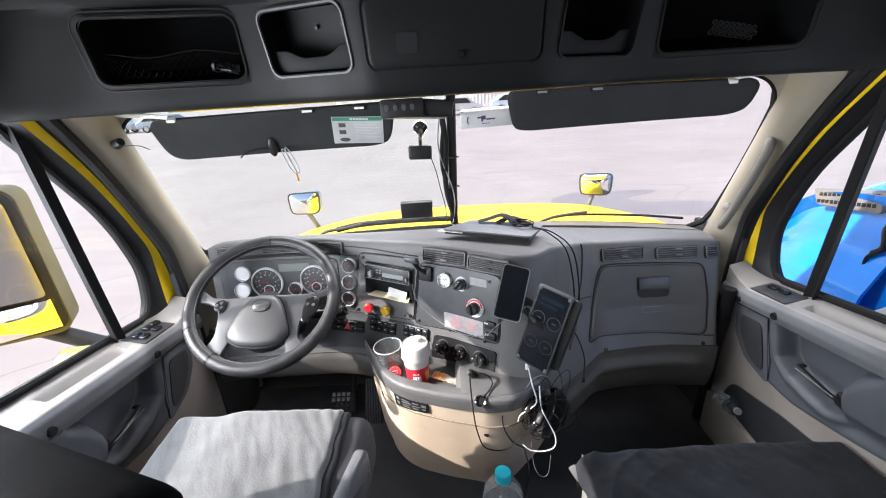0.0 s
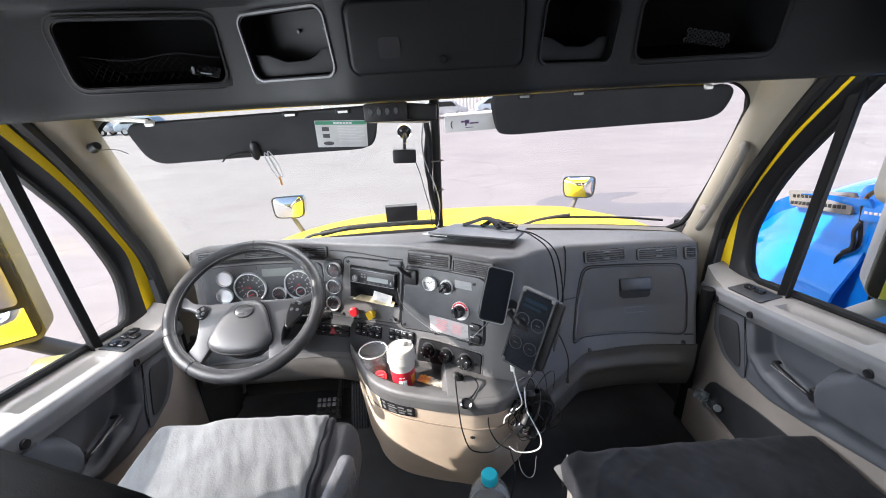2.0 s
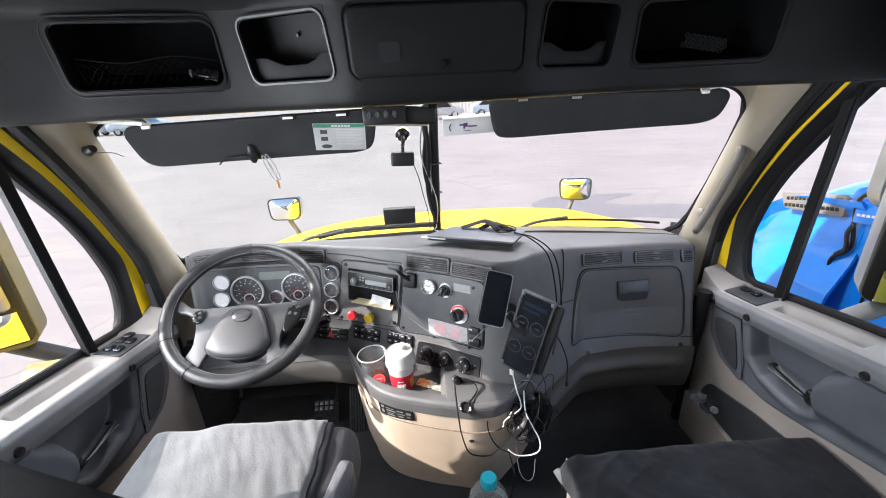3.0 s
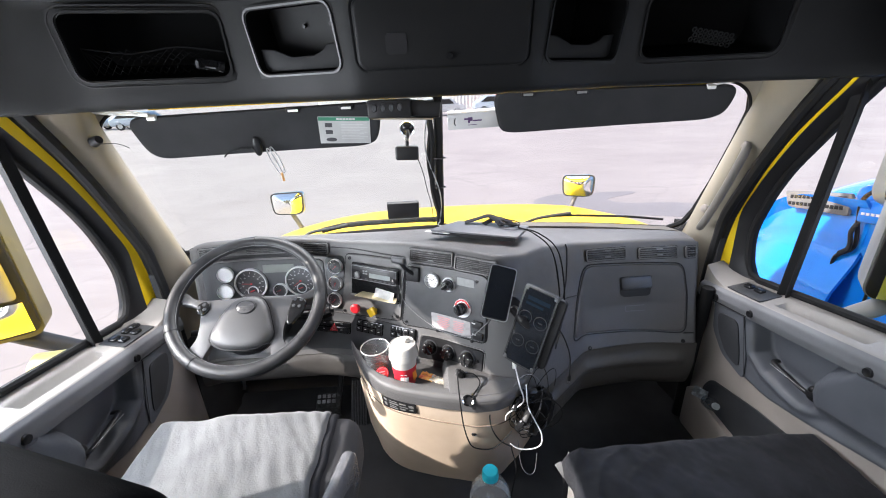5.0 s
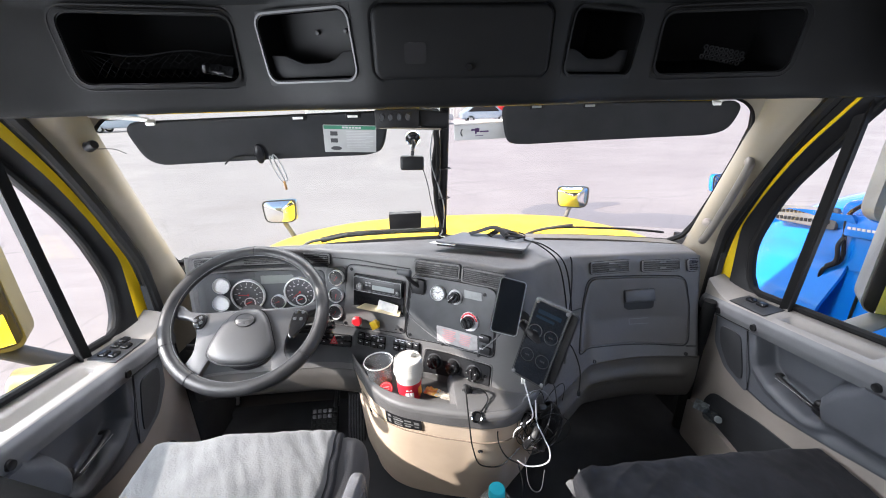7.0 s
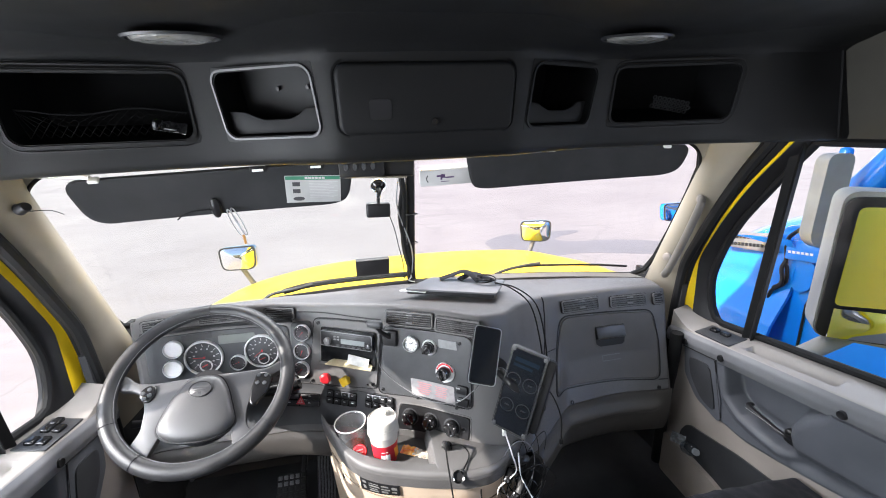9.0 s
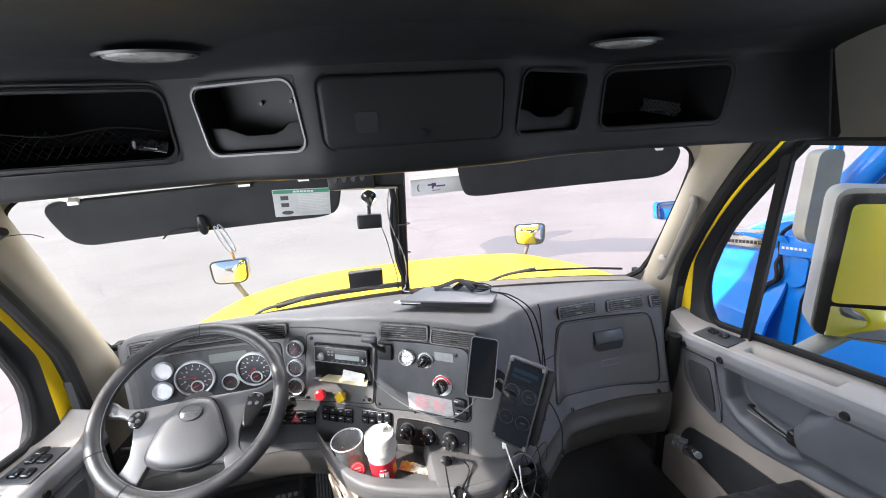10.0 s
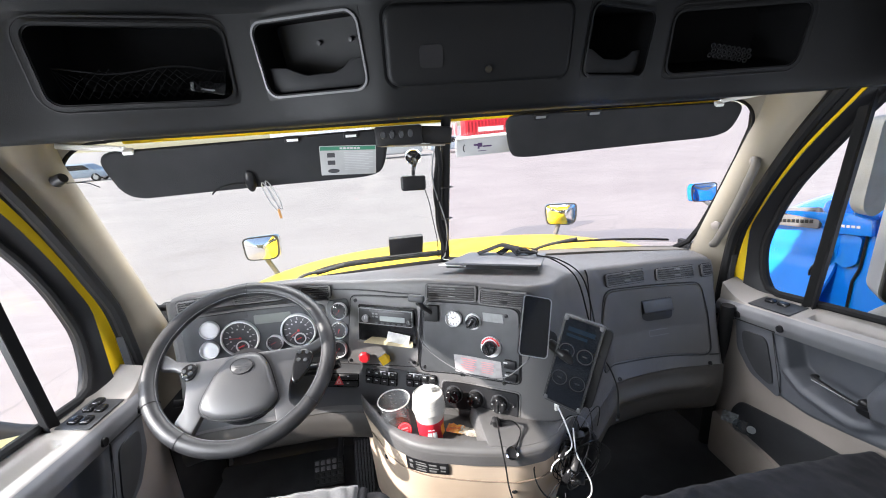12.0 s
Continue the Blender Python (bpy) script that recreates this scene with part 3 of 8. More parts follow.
for side, which in ((-1, "left"), (1, "right")):
    single(f"pillar_{which}", pillar(side), PILLAR, "taupe moulded front pillar trim", "pillar", kind="structure")
    single(f"pillar_foot_{which}", sheet(lambda u, v, s=side: Vector((s * (0.99 + 0.02 * v), 1.33 + 0.25 * (1 - v), 0.0 + 0.8 * u)), 6, 4, 0.02, (side, 0, 0)), CARPET, "dark kick panel below the pillar", "trim", kind="structure")
    line = [Vector((side * 1.012, glide(SEAL, z) - 0.004, z)) for z in np.linspace(0.02, 1.38, 40)]
    flange = sheet(lambda u, v, s=side: Vector((s * (1.014 + 0.022 * v), (glide(SEAL, 0.6 + 0.78 * u) + 0.004) * (1 - v) + (jamb_start(s, 0.6 + 0.78 * u) - 0.004) * v - 0.006 * math.sin(math.pi * v), 0.6 + 0.78 * u)), 30, 6, 0.012, (side, 0.3, 0))
    single(f"door_seal_{which}", merged((tube(line, 0.017, 8), Matrix.Identity(4)), (flange, Matrix.Identity(4))), RUBBER, "black rubber door seal", "seal", kind="structure")
    single(f"door_jamb_{which}", sheet(lambda u, v, s=side: Vector((s * (1.032 * (1 - v) + jamb_end(s, 0.64 + 0.74 * u)[0] * v), (jamb_start(s, 0.64 + 0.74 * u) + 0.006) * (1 - v) + jamb_end(s, 0.64 + 0.74 * u)[1] * v, 0.64 + 0.74 * u)), 30, 3, 0.02, (side, 0.3, 0)),
           YELLOW, "yellow painted door frame edge", "door frame", kind="structure")

# ---- doors ----


def rise(y):
    return 0.145 * (1.2 - y)


DOOR_ROWS = [(0.992, 0.03, 0), (0.99, 0.2, 0), (0.985, 0.36, 0.4), (0.99, 0.48, 0.8), (0.985, 0.57, 1), (0.972, 0.6, 1), (0.966, 0.62, 1), (0.97, 0.645, 1), (0.985, 0.66, 1), (1.03, 0.672, 1), (1.085, 0.683, 1), (1.1, 0.66, 1)]


def door_point(side, y, k):
    """On the door's inner face: y along it, k from 0 at the bottom to 1 over the sill."""
    f = k * (len(DOOR_ROWS) - 1)
    i = min(int(f), len(DOOR_ROWS) - 2)
    t = f - i
    (xa, za, ra), (xb, zb, rb) = DOOR_ROWS[i], DOOR_ROWS[i + 1]
    lift = 0.05 * max(0, (y - 1.2) / 0.12) ** 2 if k > 0.72 else 0
    return Vector((side * (xa + (xb - xa) * t), y, za + (zb - za) * t + rise(y) * (ra + (rb - ra) * t) + lift))


# the lower edge of the dark middle panel, as (y, z)
PANEL_LOW = [(-0.1, 0.62), (0.4, 0.525), (0.7, 0.455), (0.8, 0.43), (0.9, 0.408), (0.974, 0.396), (1.04, 0.399), (1.1, 0.408), (1.16, 0.427), (1.225, 0.49), (1.25, 0.555), (1.27, 0.583), (1.33, 0.576)]
RECESS = [Vector(p) for p in ((1.09, 0.72), (1.08, 0.6), (1.045, 0.512), (0.99, 0.478), (0.92, 0.468), (0.86, 0.466), (0.815, 0.488), (0.84, 0.556), (0.818, 0.61), (0.77, 0.66), (0.75, 0.72))]


def soft_step(a, b, x):
    k = min(1.0, max(0.0, (x - a) / (b - a)))
    return k * k * (3 - 2 * k)


def inside(outline, p):
    """How far a point lies inside an outline (negative: outside)."""
    far, odd = 9.0, False
    for a, b in zip(outline, outline[1:] + outline[:1]):
        d = b - a
        k = min(1.0, max(0.0, (p - a).dot(d) / d.length_squared))
        far = min(far, (p - a - d * k).length)
        if (a.y > p.y) != (b.y > p.y) and p.x < a.x + (p.y - a.y) / (b.y - a.y) * (b.x - a.x):
            odd = not odd
    return far if odd else -far


def lower_point(side, y, v):
    """The trim below the middle panel."""
    z = 0.03 + (glide(PANEL_LOW, y) + 0.004 - 0.03) * v
    return Vector((side * (0.992 - 0.007 * v), y, z))


def panel_point(side, u, v):
    """The moulded middle panel: a deep hand recess with a lip below it and the armrest behind it."""
    front = 1.053 + 0.063 * v
    y = front - (front + 0.08) * (1 - u) ** 1.7
    low = glide(PANEL_LOW, y)
    z = low + (0.604 + rise(y) - low) * v
    d = inside(RECESS, Vector((y, z)))
    deep = 0.055 * soft_step(0.0, 0.022, d)
    lip = 0.009 * math.exp(-((d + 0.013) / 0.011) ** 2) * (1 - soft_step(0.53, 0.6, z))
    under = glide([(-0.1, 0.65), (0.4, 0.575), (0.7, 0.522), (0.83, 0.5)], y)
    nose = glide([(0.48, 0.8), (0.52, 0.828), (0.556, 0.842), (0.6, 0.826), (0.66, 0.775), (0.7, 0.76)], z)
    arm = 0.022 * (1 - soft_step(nose - 0.032, nose, y)) * soft_step(under - 0.014, under + 0.018, z)
    groove_in = 0.012 * (1 - soft_step(0.8, 0.84, y)) * math.exp(-((z - under + 0.03) / 0.02) ** 2)
    edge = 0.006 * (1 - soft_step(0.0, 0.012, z - low))
    return Vector((side * (0.98 - lip - arm + deep + groove_in + edge), y, z))


def sill_point(side, y, k):
    """The sill, with the long pull recess sunk into it."""
    p = door_point(side, y, k)
    soft = lambda d: min(1.0, max(0.0, d / 0.012))
    p.z -= 0.024 * soft(0.13 - abs(y - 0.915)) * soft(0.021 - abs(abs(p.x) - 1.026))
    return p


def build_door(side):
    which = "driver" if side < 0 else "passenger"
    door = thing("door_1" if side < 0 else "door_2", f"closed {which} door with grey armrest rail, dark panel and quarter window", "door", (side * 1.05, 0.65, 0), "cab doors", "structure")
    part("lower_trim", sheet(lambda u, v: lower_point(side, -0.1 + 1.43 * u, v), 90, 12, 0.03, (side, 0, 0)), TAUPE, door, "taupe lower door trim")
    part("rail", sheet(lambda u, v: door_point(side, -0.1 + 1.43 * u, 0.44 + 0.27 * v), 30, 12, 0.02, (side, 0, -0.4)), RAIL_GREY, door, "grey armrest rail")
    part("sill", sheet(lambda u, v: sill_point(side, -0.1 + 1.43 * u, 0.71 + 0.29 * v), 110, 22, 0.02, (side, 0, -0.4)), TAUPE_GREY, door, "taupe window sill")
    part("outer_skin", sheet(lambda u, v: Vector((side * (1.135 + 0.03 * math.sin(math.pi * v)), -0.1 + 1.42 * u, -0.9 + 1.55 * v)), 4, 8, 0.01, (side, 0, 0)), YELLOW, door, "yellow painted outer door skin")
    # glass and its black surround
    sill_z = lambda y: 0.69 + rise(y) - 0.01
    front = [(glide(WINDOW_IN, z), z) for z in np.linspace(0.7, 1.335, 26)]
    low = [(y, sill_z(y) + 0.012) for y in np.linspace(-0.05, 1.2, 16)]
    outline = low + front + [(-0.05, 1.335)]
    loop = [Vector((side * 1.078, y, z)) for y, z in outline]
    part("window_frame", tube(loop, 0.0115, 8, closed=True), RUBBER, door, "black window rubber")

    def surround(u, v):
        z = 0.68 + 0.69 * u
        x1, y1 = jamb_end(side, z)
        return Vector((side * (1.082 * (1 - v) + (x1 - 0.005) * v), glide(WINDOW_IN, z) * (1 - v) + (y1 - 0.006) * v, z))
    part("window_surround", sheet(surround, 26, 3, 0.02, (side, 0, 0)), BLACK, door, "black front window surround")
    part("divider_bar", sheet(
        lambda u, v: Vector((side * (1.062 + 0.006 * math.cos(math.pi * 2 * (v - 0.5))), (1.102 - 0.032 * v) * (1 - u) + (1.062 - 0.033 * v) * u, 0.672 + 0.69 * u)), 6, 6, 0.014, (side, 0, 0)), RUBBER, door, "black upright bar of the quarter window")
    bm = bmesh.new()
    bm.faces.new([bm.verts.new(Vector((side * 1.086, y, z))) for y, z in outline])
    pane = part("pane", bm, GLASS, door, flat=True)
    pane.visible_shadow = False
    return door


TAUPE_GREY = surface("grey_taupe_plastic", (0.27, 0.25, 0.232), 0.55, grain=0.25, other=(0.235, 0.218, 0.202))
RAIL_GREY = surface("rail_grey_plastic", (0.145, 0.148, 0.158), 0.5, grain=0.25)
doors = {side: build_door(side) for side in (-1, 1)}

# ---- overhead console ----
overhead = thing("overhead_console", "charcoal overhead storage console with open bins and a closed centre bin", "console", (0, 1.0, HEADER))
BINS = [(-0.81, -0.5), (-0.437, -0.233), (-0.188, 0.18), (0.23, 0.43), (0.49, 0.8)]
BIN_LOW, BIN_TOP = 1.404, 1.537


def console_shell():
    """The face, left open at the four bins, with its lip below and its turn into the headliner above."""
    bm = bmesh.new()
    cuts = sorted({-1.1, 1.1, *[v for b in BINS for v in b]})
    xs = []
    for a, b in zip(cuts, cuts[1:]):
        n = max(2, int((b - a) / 0.02))
        xs += [a + (b - a) * k / n for k in range(n)]
    xs.append(1.1)
    zs = [None, HEADER - 0.004, HEADER, HEADER + 0.012, 1.38, BIN_LOW, 1.44, 1.47, 1.5, BIN_TOP, 1.555, 1.566, SOFFIT]
    verts = []
    for x in xs:
        col = []
        for n, z in enumerate(zs):
            if n == 0:
                p = (x, over_y(x, HEADER) + 0.09, HEADER - 0.002)
            elif n == 1:
                p = (x, over_y(x, HEADER) + 0.02, HEADER - 0.004)
            elif n == 2:
                p = (x, over_y(x, HEADER) + 0.006, HEADER)
            elif z > 1.56:
                k = (z - 1.555) / (SOFFIT - 1.555)
                p = (x, over_y(x, 1.555) - 0.035 * k * k, z)
            else:
                p = (x, over_y(x, z), z)
            col.append(bm.verts.new(p))
        far_y = over_y(x, 1.555) - 0.14
        col.append(bm.verts.new((x, far_y + 0.07, SOFFIT + 0.011)))
        col.append(bm.verts.new((x, far_y, 1.602 - 0.072 * (far_y - 0.75))))
        verts.append(col)
    opened = [BINS[0], BINS[1], BINS[3], BINS[4]]
    for i in range(len(xs) - 1):
        mid = (xs[i] + xs[i + 1]) / 2
        for j in range(len(zs) + 1):
            z = (zs[j] + zs[j + 1]) / 2 if 0 < j < len(zs) - 1 else 0
            if BIN_LOW < z < BIN_TOP and any(a < mid < b for a, b in opened):
                continue
            bm.faces.new((verts[i][j], verts[i + 1][j], verts[i + 1][j + 1], verts[i][j + 1]))
    bmesh.ops.recalc_face_normals(bm, faces=bm.faces[:])
    return bm


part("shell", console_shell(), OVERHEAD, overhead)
RIDGE = surface("ridge_charcoal", (0.01, 0.01, 0.011), 0.5, grain=0.1, spec=0.2)
EDGE_GREY = surface("bin_edge_grey", (0.085, 0.085, 0.09), 0.5, grain=0.15)
SCOOP = surface("scoop_charcoal", (0.011, 0.0112, 0.012), 0.6, grain=0.2, spec=0.15)
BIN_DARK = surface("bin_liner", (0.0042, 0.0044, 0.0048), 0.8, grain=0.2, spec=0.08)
for n, (a, b) in enumerate(BINS):
    mid, z = (a + b) / 2, (BIN_LOW + BIN_TOP) / 2
    flat_y = lambda x, zz: (over_y(a, zz) * (b - x) + over_y(b, zz) * (x - a)) / (b - a)
    m = on(flat_y, mid, z)
    w = (Vector((a, over_y(a, z), 0)) - Vector((b, over_y(b, z), 0))).length
    h = (BIN_TOP - BIN_LOW) / abs(m.to_3x3().col[1].z)
    if n == 2:
        lid = part("bin_lid", plate(rounded(w + 0.004, h + 0.004, 0.024, 6), 0.018, 0.009, 4), OVERHEAD, overhead, "closed charcoal centre bin lid", at=m @ pose(0, 0, -0.003))
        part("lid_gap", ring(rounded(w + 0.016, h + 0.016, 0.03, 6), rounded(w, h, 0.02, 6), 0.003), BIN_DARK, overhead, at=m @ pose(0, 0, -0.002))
        part("latch", merged((revolve([(0, 0.004), (0.007, 0.004), (0.008, 0.002), (0.008, -0.004), (0, -0.004)], 16), pose(0.012, -0.045, 0.017))), GLOSS_BLACK, lid, "small round black latch", at=m)
        part("grip", plate(rounded(0.045, 0.04, 0.008), 0.002), BLACK, lid, "dark finger recess", at=m @ pose(-0.1, -0.018, 0.0145))
        continue
    deep = 0.16
    inner = rounded(w - 0.006, h - 0.006, 0.022, 5)
    outer = rounded(w + 0.007, h + 0.007, 0.026, 5)
    edge = part("bin_edge", ring(outer, rounded(w - 0.001, h - 0.001, 0.023, 5), 0.008, -0.003), EDGE_GREY if n == 1 else OVERHEAD, overhead, "pale grey bin edge" if n == 1 else "", at=m)
    if n in (0, 4):
        part("bin_ridge", ring(rounded(w + 0.032, h + 0.028, 0.04, 5), rounded(w + 0.026, h + 0.022, 0.037, 5), 0.004, -0.002), RIDGE, overhead, "raised ridge round the bin", at=m)
    part("bin_surround", ring(rounded(w + 0.014, h + 0.014, 0.003, 5), inner, 0.003, -0.002), OVERHEAD, overhead, at=m)
    liner = bmesh.new()
    rows = [[liner.verts.new((x * k, y * k, zz)) for x, y in inner] for k, zz in ((1, 0.002), (0.99, -0.05), (0.95, -deep))]
    for p, q in zip(rows, rows[1:]):
        for i in range(len(inner)):
            liner.faces.new((p[i], p[(i + 1) % len(inner)], q[(i + 1) % len(inner)], q[i]))
    liner.faces.new(rows[-1])
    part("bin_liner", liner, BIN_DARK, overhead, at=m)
    if n in (1, 3):
        # the cup bin's low front wall with its dip
        wall = [(-w / 2 + 0.004, -h / 2 + 0.005), (w / 2 - 0.004, -h / 2 + 0.005), (w / 2 - 0.004, -0.012), (w / 2 - 0.035, -0.014), (w / 2 - 0.05, -0.026), (w / 2 - 0.075, -0.034),
                (-w / 2 + 0.085, -0.034), (-w / 2 + 0.06, -0.024), (-w / 2 + 0.04, -0.016), (-w / 2 + 0.004, -0.014)]
        part("bin_wall", plate(wall, 0.006, 0.002), SCOOP, overhead, "low scooped cup wall", at=m @ pose(0, 0, -0.02))
    if n == 1:
        for sx in (-0.01, 0.062):
            part("screw", revolve([(0, 0.003), (0.0045, 0.002), (0.005, 0), (0.005, -0.003)], 10), BLACK, overhead, at=m @ pose(sx, 0.022, -0.07))
        part("bin_back", plate(rounded(w - 0.016, h - 0.02, 0.01), 0.004), OVERHEAD, overhead, at=m @ pose(0.0, 0.004, -0.08))

for side in (-1, 1):
    part("joint", tube([Vector((side * 1.046, over_y(1.046, z) - 0.002, z)) for z in np.linspace(HEADER + 0.004, 1.6, 10)], 0.003, 6), RUBBER, overhead, "dark joint at the end of the console")
# painted flange along the top of the glass
single("trim_flange", sheet(lambda u, v: Vector((-0.86 + 1.72 * u, glass_y(-0.86 + 1.72 * u, 1.3 + 0.05 * v) - 0.014, 1.333 + 0.05 * v)), 30, 2, 0.004, (0, 1, 0)), YELLOW, "yellow painted flange above the windshield", "trim", kind="structure")

# ---- dashboard ----
dash = thing("dashboard", "grey moulded truck dashboard curving round the driver", "dashboard", (0, 1.4, 0.45))


def dash_point(u, v):
    x = -0.9 + 1.83 * u
    ztop, ytop = glide(DASH_TOP_Z, x), glide(DASH_TOP, x)
    far = Vector((x, glass_y(x, 0.79) - 0.012, glide(GLASS_LOW, x) - 0.004))
    if v < 0.35:
        k = v / 0.35
        near = Vector((x, ytop + 0.022, ztop + 0.012))
        p = far * (1 - k) + near * k
        p.z += 0.012 * math.sin(math.pi * k)
        return p
    if v < 0.5:
        a = (v - 0.35) / 0.15 * math.pi / 2
        return Vector((x, ytop + 0.022 - 0.022 * math.sin(a), ztop - 0.01 + 0.022 * math.cos(a)))
    k = (v - 0.5) / 0.5
    z = (ztop - 0.01) * (1 - k) + LOW_Z * k
    x -= 0.042 * k * soft_step(0.87, 0.93, x)
    return Vector((x, dash_y(x, z), z))


def dash_end(side, u, v):
    """The rounded end of the dashboard, turning forward beside the pillar."""
    p = dash_point(0.0 if side < 0 else 1.0, 0.42 + 0.58 * v)
    a = u * math.pi / 2
    return p + Vector((side * 0.025 * math.sin(a), 0.03 * (1 - math.cos(a)) + 0.2 * max(0.0, u - 0.6), -0.012 * u - 0.09 * max(0.0, u - 0.5)))


part("dash_shell", sheet(dash_point, 120, 40, 0.012, (0, 1, -0.3)), DASH_GREY, dash)
for side in (-1, 1):
    part("dash_end", sheet(lambda u, v: dash_end(side, u, v), 10, 24, 0.006, (-side, 0.4, 0)), DASH_GREY, dash, "rounded end of the dashboard")


def knee_point(u, v, a, b, high):
    """The lower trim that curls under the dashboard."""
    x = a + (b - a) * u
    y0 = glide(DASH_LOW, x)
    y = y0 + glide([(0, 0.0), (0.15, -0.012), (0.4, -0.018), (0.7, -0.005), (1, 0.07)], v)
    return Vector((x, y, LOW_Z - 0.003 - high * glide([(0, 0), (0.7, 0.85), (1, 1)], v)))


def bolster_point(u, v):
    """The deep knee bolster under the glove box: a soft ridge, then a face that leans away."""
    x = 0.27 + 0.635 * u
    end = soft_step(0.0, 0.1, u) * (1 - soft_step(0.86, 0.97, u))
    ridge = 0.02 * end * math.exp(-((v - 0.24) / 0.085) ** 2)
    y = glide(DASH_LOW, x) - ridge + glide([(0, 0.0), (0.3, -0.004), (0.6, 0.006), (0.85, 0.03), (1, 0.1)], v)
    return Vector((x, y, LOW_Z - 0.003 - 0.212 * glide([(0, 0), (0.85, 0.95), (1, 1)], v)))


part("knee_bolster", sheet(bolster_point, 60, 40, 0.012, (0, 1, 0)), KNEE, dash, "taupe knee bolster under the glove box")
# The ledge's taupe is darkened to carry the shade on it.
part("defroster_ledge", sheet(lambda u, v: Vector((0.18 + 0.74 * u, glass_y(0.18 + 0.74 * u, 0.79) - 0.014 - 0.085 * v, glide(GLASS_LOW, 0.18 + 0.74 * u) + 0.012 + 0.012 * v)), 30, 4, 0.012, (0, 0, -1)), surface("shaded_ledge_taupe", (0.12, 0.107, 0.09), 0.6, grain=0.2), dash, "taupe ledge below the glass")
part("knee_trim", sheet(lambda u, v: knee_point(u, v, -0.92, -0.33, 0.11), 40, 14, 0.012, (0, 1, 0)), KNEE_SHADED, dash, "taupe lower trim under the steering column")

# ---- console base ----
base_console = thing("console_base", "rounded beige console base below the dashboard", "console", (0, 1.1, 0))
part("base_shell", sheet(lambda u, v: Vector((-0.36 + 0.67 * u, console_y(-0.36 + 0.67 * u, 0.474 * v), 0.474 * v)), 60, 12, 0.012, (0, 1, 0)), BEIGE, base_console)


def rim_point(u, v):
    """The grey rim and floor of the open tray above the base."""
    x = -0.36 + 0.67 * u
    y = glide(RIM, x)
    if v < 0.3:
        k = v / 0.3
        return Vector((x, y + 0.006 * (1 - k) - 0.003, 0.469 + 0.036 * k))
    if v < 0.5:
        a = (v - 0.3) / 0.2 * math.pi / 2
        return Vector((x, y - 0.003 + 0.013 * (1 - math.cos(a)), 0.505 + 0.013 * math.sin(a)))
    k = (v - 0.5) / 0.5
    back = dash_y(x, 0.47) + 0.01
    return Vector((x, (y + 0.01) * (1 - k) + max(back, y + 0.011) * k, 0.518 - 0.045 * glide([(0, 0), (0.12, 0.0), (0.3, 1), (1, 1)], k)))


part("tray", sheet(rim_point, 60, 30, 0.006, (0, 0, -1)), DASH_GREY, base_console, "grey open tray with a raised rim")

# ---- driver's seat ----
seat = thing("driver_seat", "dark driver seat with a grey fleece cover on the cushion", "seat", (-0.56, 0.6, 0))


def pad(w, d, h, crown, bevel=0.05):
    bm = box(w, d, h, bevel, 4)
    bmesh.ops.subdivide_edges(bm, edges=bm.edges[:], cuts=2, use_grid_fill=True)
    for v in bm.verts:
        if v.co.z > 0:
            v.co.z += crown * (1 - (2 * v.co.x / w) ** 2) * (1 - (2 * v.co.y / d) ** 2)
    return bm


part("cushion", pad(0.54, 0.56, 0.16, 0.015), SEAT_CLOTH, seat, at=pose(-0.545, 0.62, 0.46))
part("pedestal", box(0.4, 0.42, 0.37, 0.03), BLACK, seat, at=pose(-0.55, 0.58, 0.185))
part("backrest", pad(0.5, 0.5, 0.13, 0.01), LEATHER, seat, at=pose(-0.67, 0.39, 0.67, 78, 0, -20))


def cover_point(u, v):
    x, y = -0.815 + 0.468 * u, 0.33 + 0.565 * v
    z = 0.562 + 0.012 * math.sin(math.pi * u) + 0.004 * noise.noise(Vector((x * 12, y * 6, 0)))
    z += 0.006 * noise.noise(Vector((x * 34 + y * 16, y * 7 - x * 5, 3))) * (0.35 + 0.65 * u) + 0.0007 * noise.noise(Vector((x * 90 + y * 40, y * 22, 8)))
    edge = max(0, abs(u - 0.5) - 0.45) / 0.05
    fore = max(0, v - 0.95) / 0.05
    z -= 0.04 * edge**3 + 0.045 * fore**3
    return Vector((x + 0.01 * noise.noise(Vector((y * 14, 1, 0))) * u, y + 0.008 * noise.noise(Vector((x * 12, 5, 0))), z))


throw = thing("seat_cover", "grey fleece throw lying on the driver seat cushion", "throw", (-0.58, 0.6, 0.56))
part("cloth", sheet(cover_point, 130, 130, 0.012, (0, 0, -1)), TOWEL, throw, "wrinkled grey fleece")
part("hem", tube([cover_point(0.03 + 0.94 * k / 60, 0.985) + Vector((0, 0.004, -0.004)) for k in range(61)], 0.005, 8), TOWEL, throw, "rolled front hem")
part("hem", tube([cover_point(0.985, 0.03 + 0.94 * k / 60) + Vector((0.004, 0, -0.004)) for k in range(61)], 0.015, 10, flat=0.6), CLOTH_BLACK, throw, "black fuzzy side border")

# ---- passenger seat ----
pseat = thing("passenger_seat", "passenger seat under a black fleece blanket", "seat", (0.58, 0.5, 0))
part("pedestal", box(0.46, 0.5, 0.26, 0.03), BLACK, pseat, at=pose(0.6, 0.5, 0.13))
part("cushion", pad(0.62, 0.66, 0.14, 0.01), SEAT_CLOTH, pseat, at=pose(0.625, 0.455, 0.34))
# A pale block stands in for the sun patch beside the seat.
part("cushion_side", box(0.05, 0.3, 0.11, 0.012, 3), surface("sun_patch_cloth", (0.2, 0.19, 0.18), 0.8, grain=0.4), pseat, "side of the seat cushion, painted pale for a sun patch", at=pose(0.316, 0.655, 0.255))


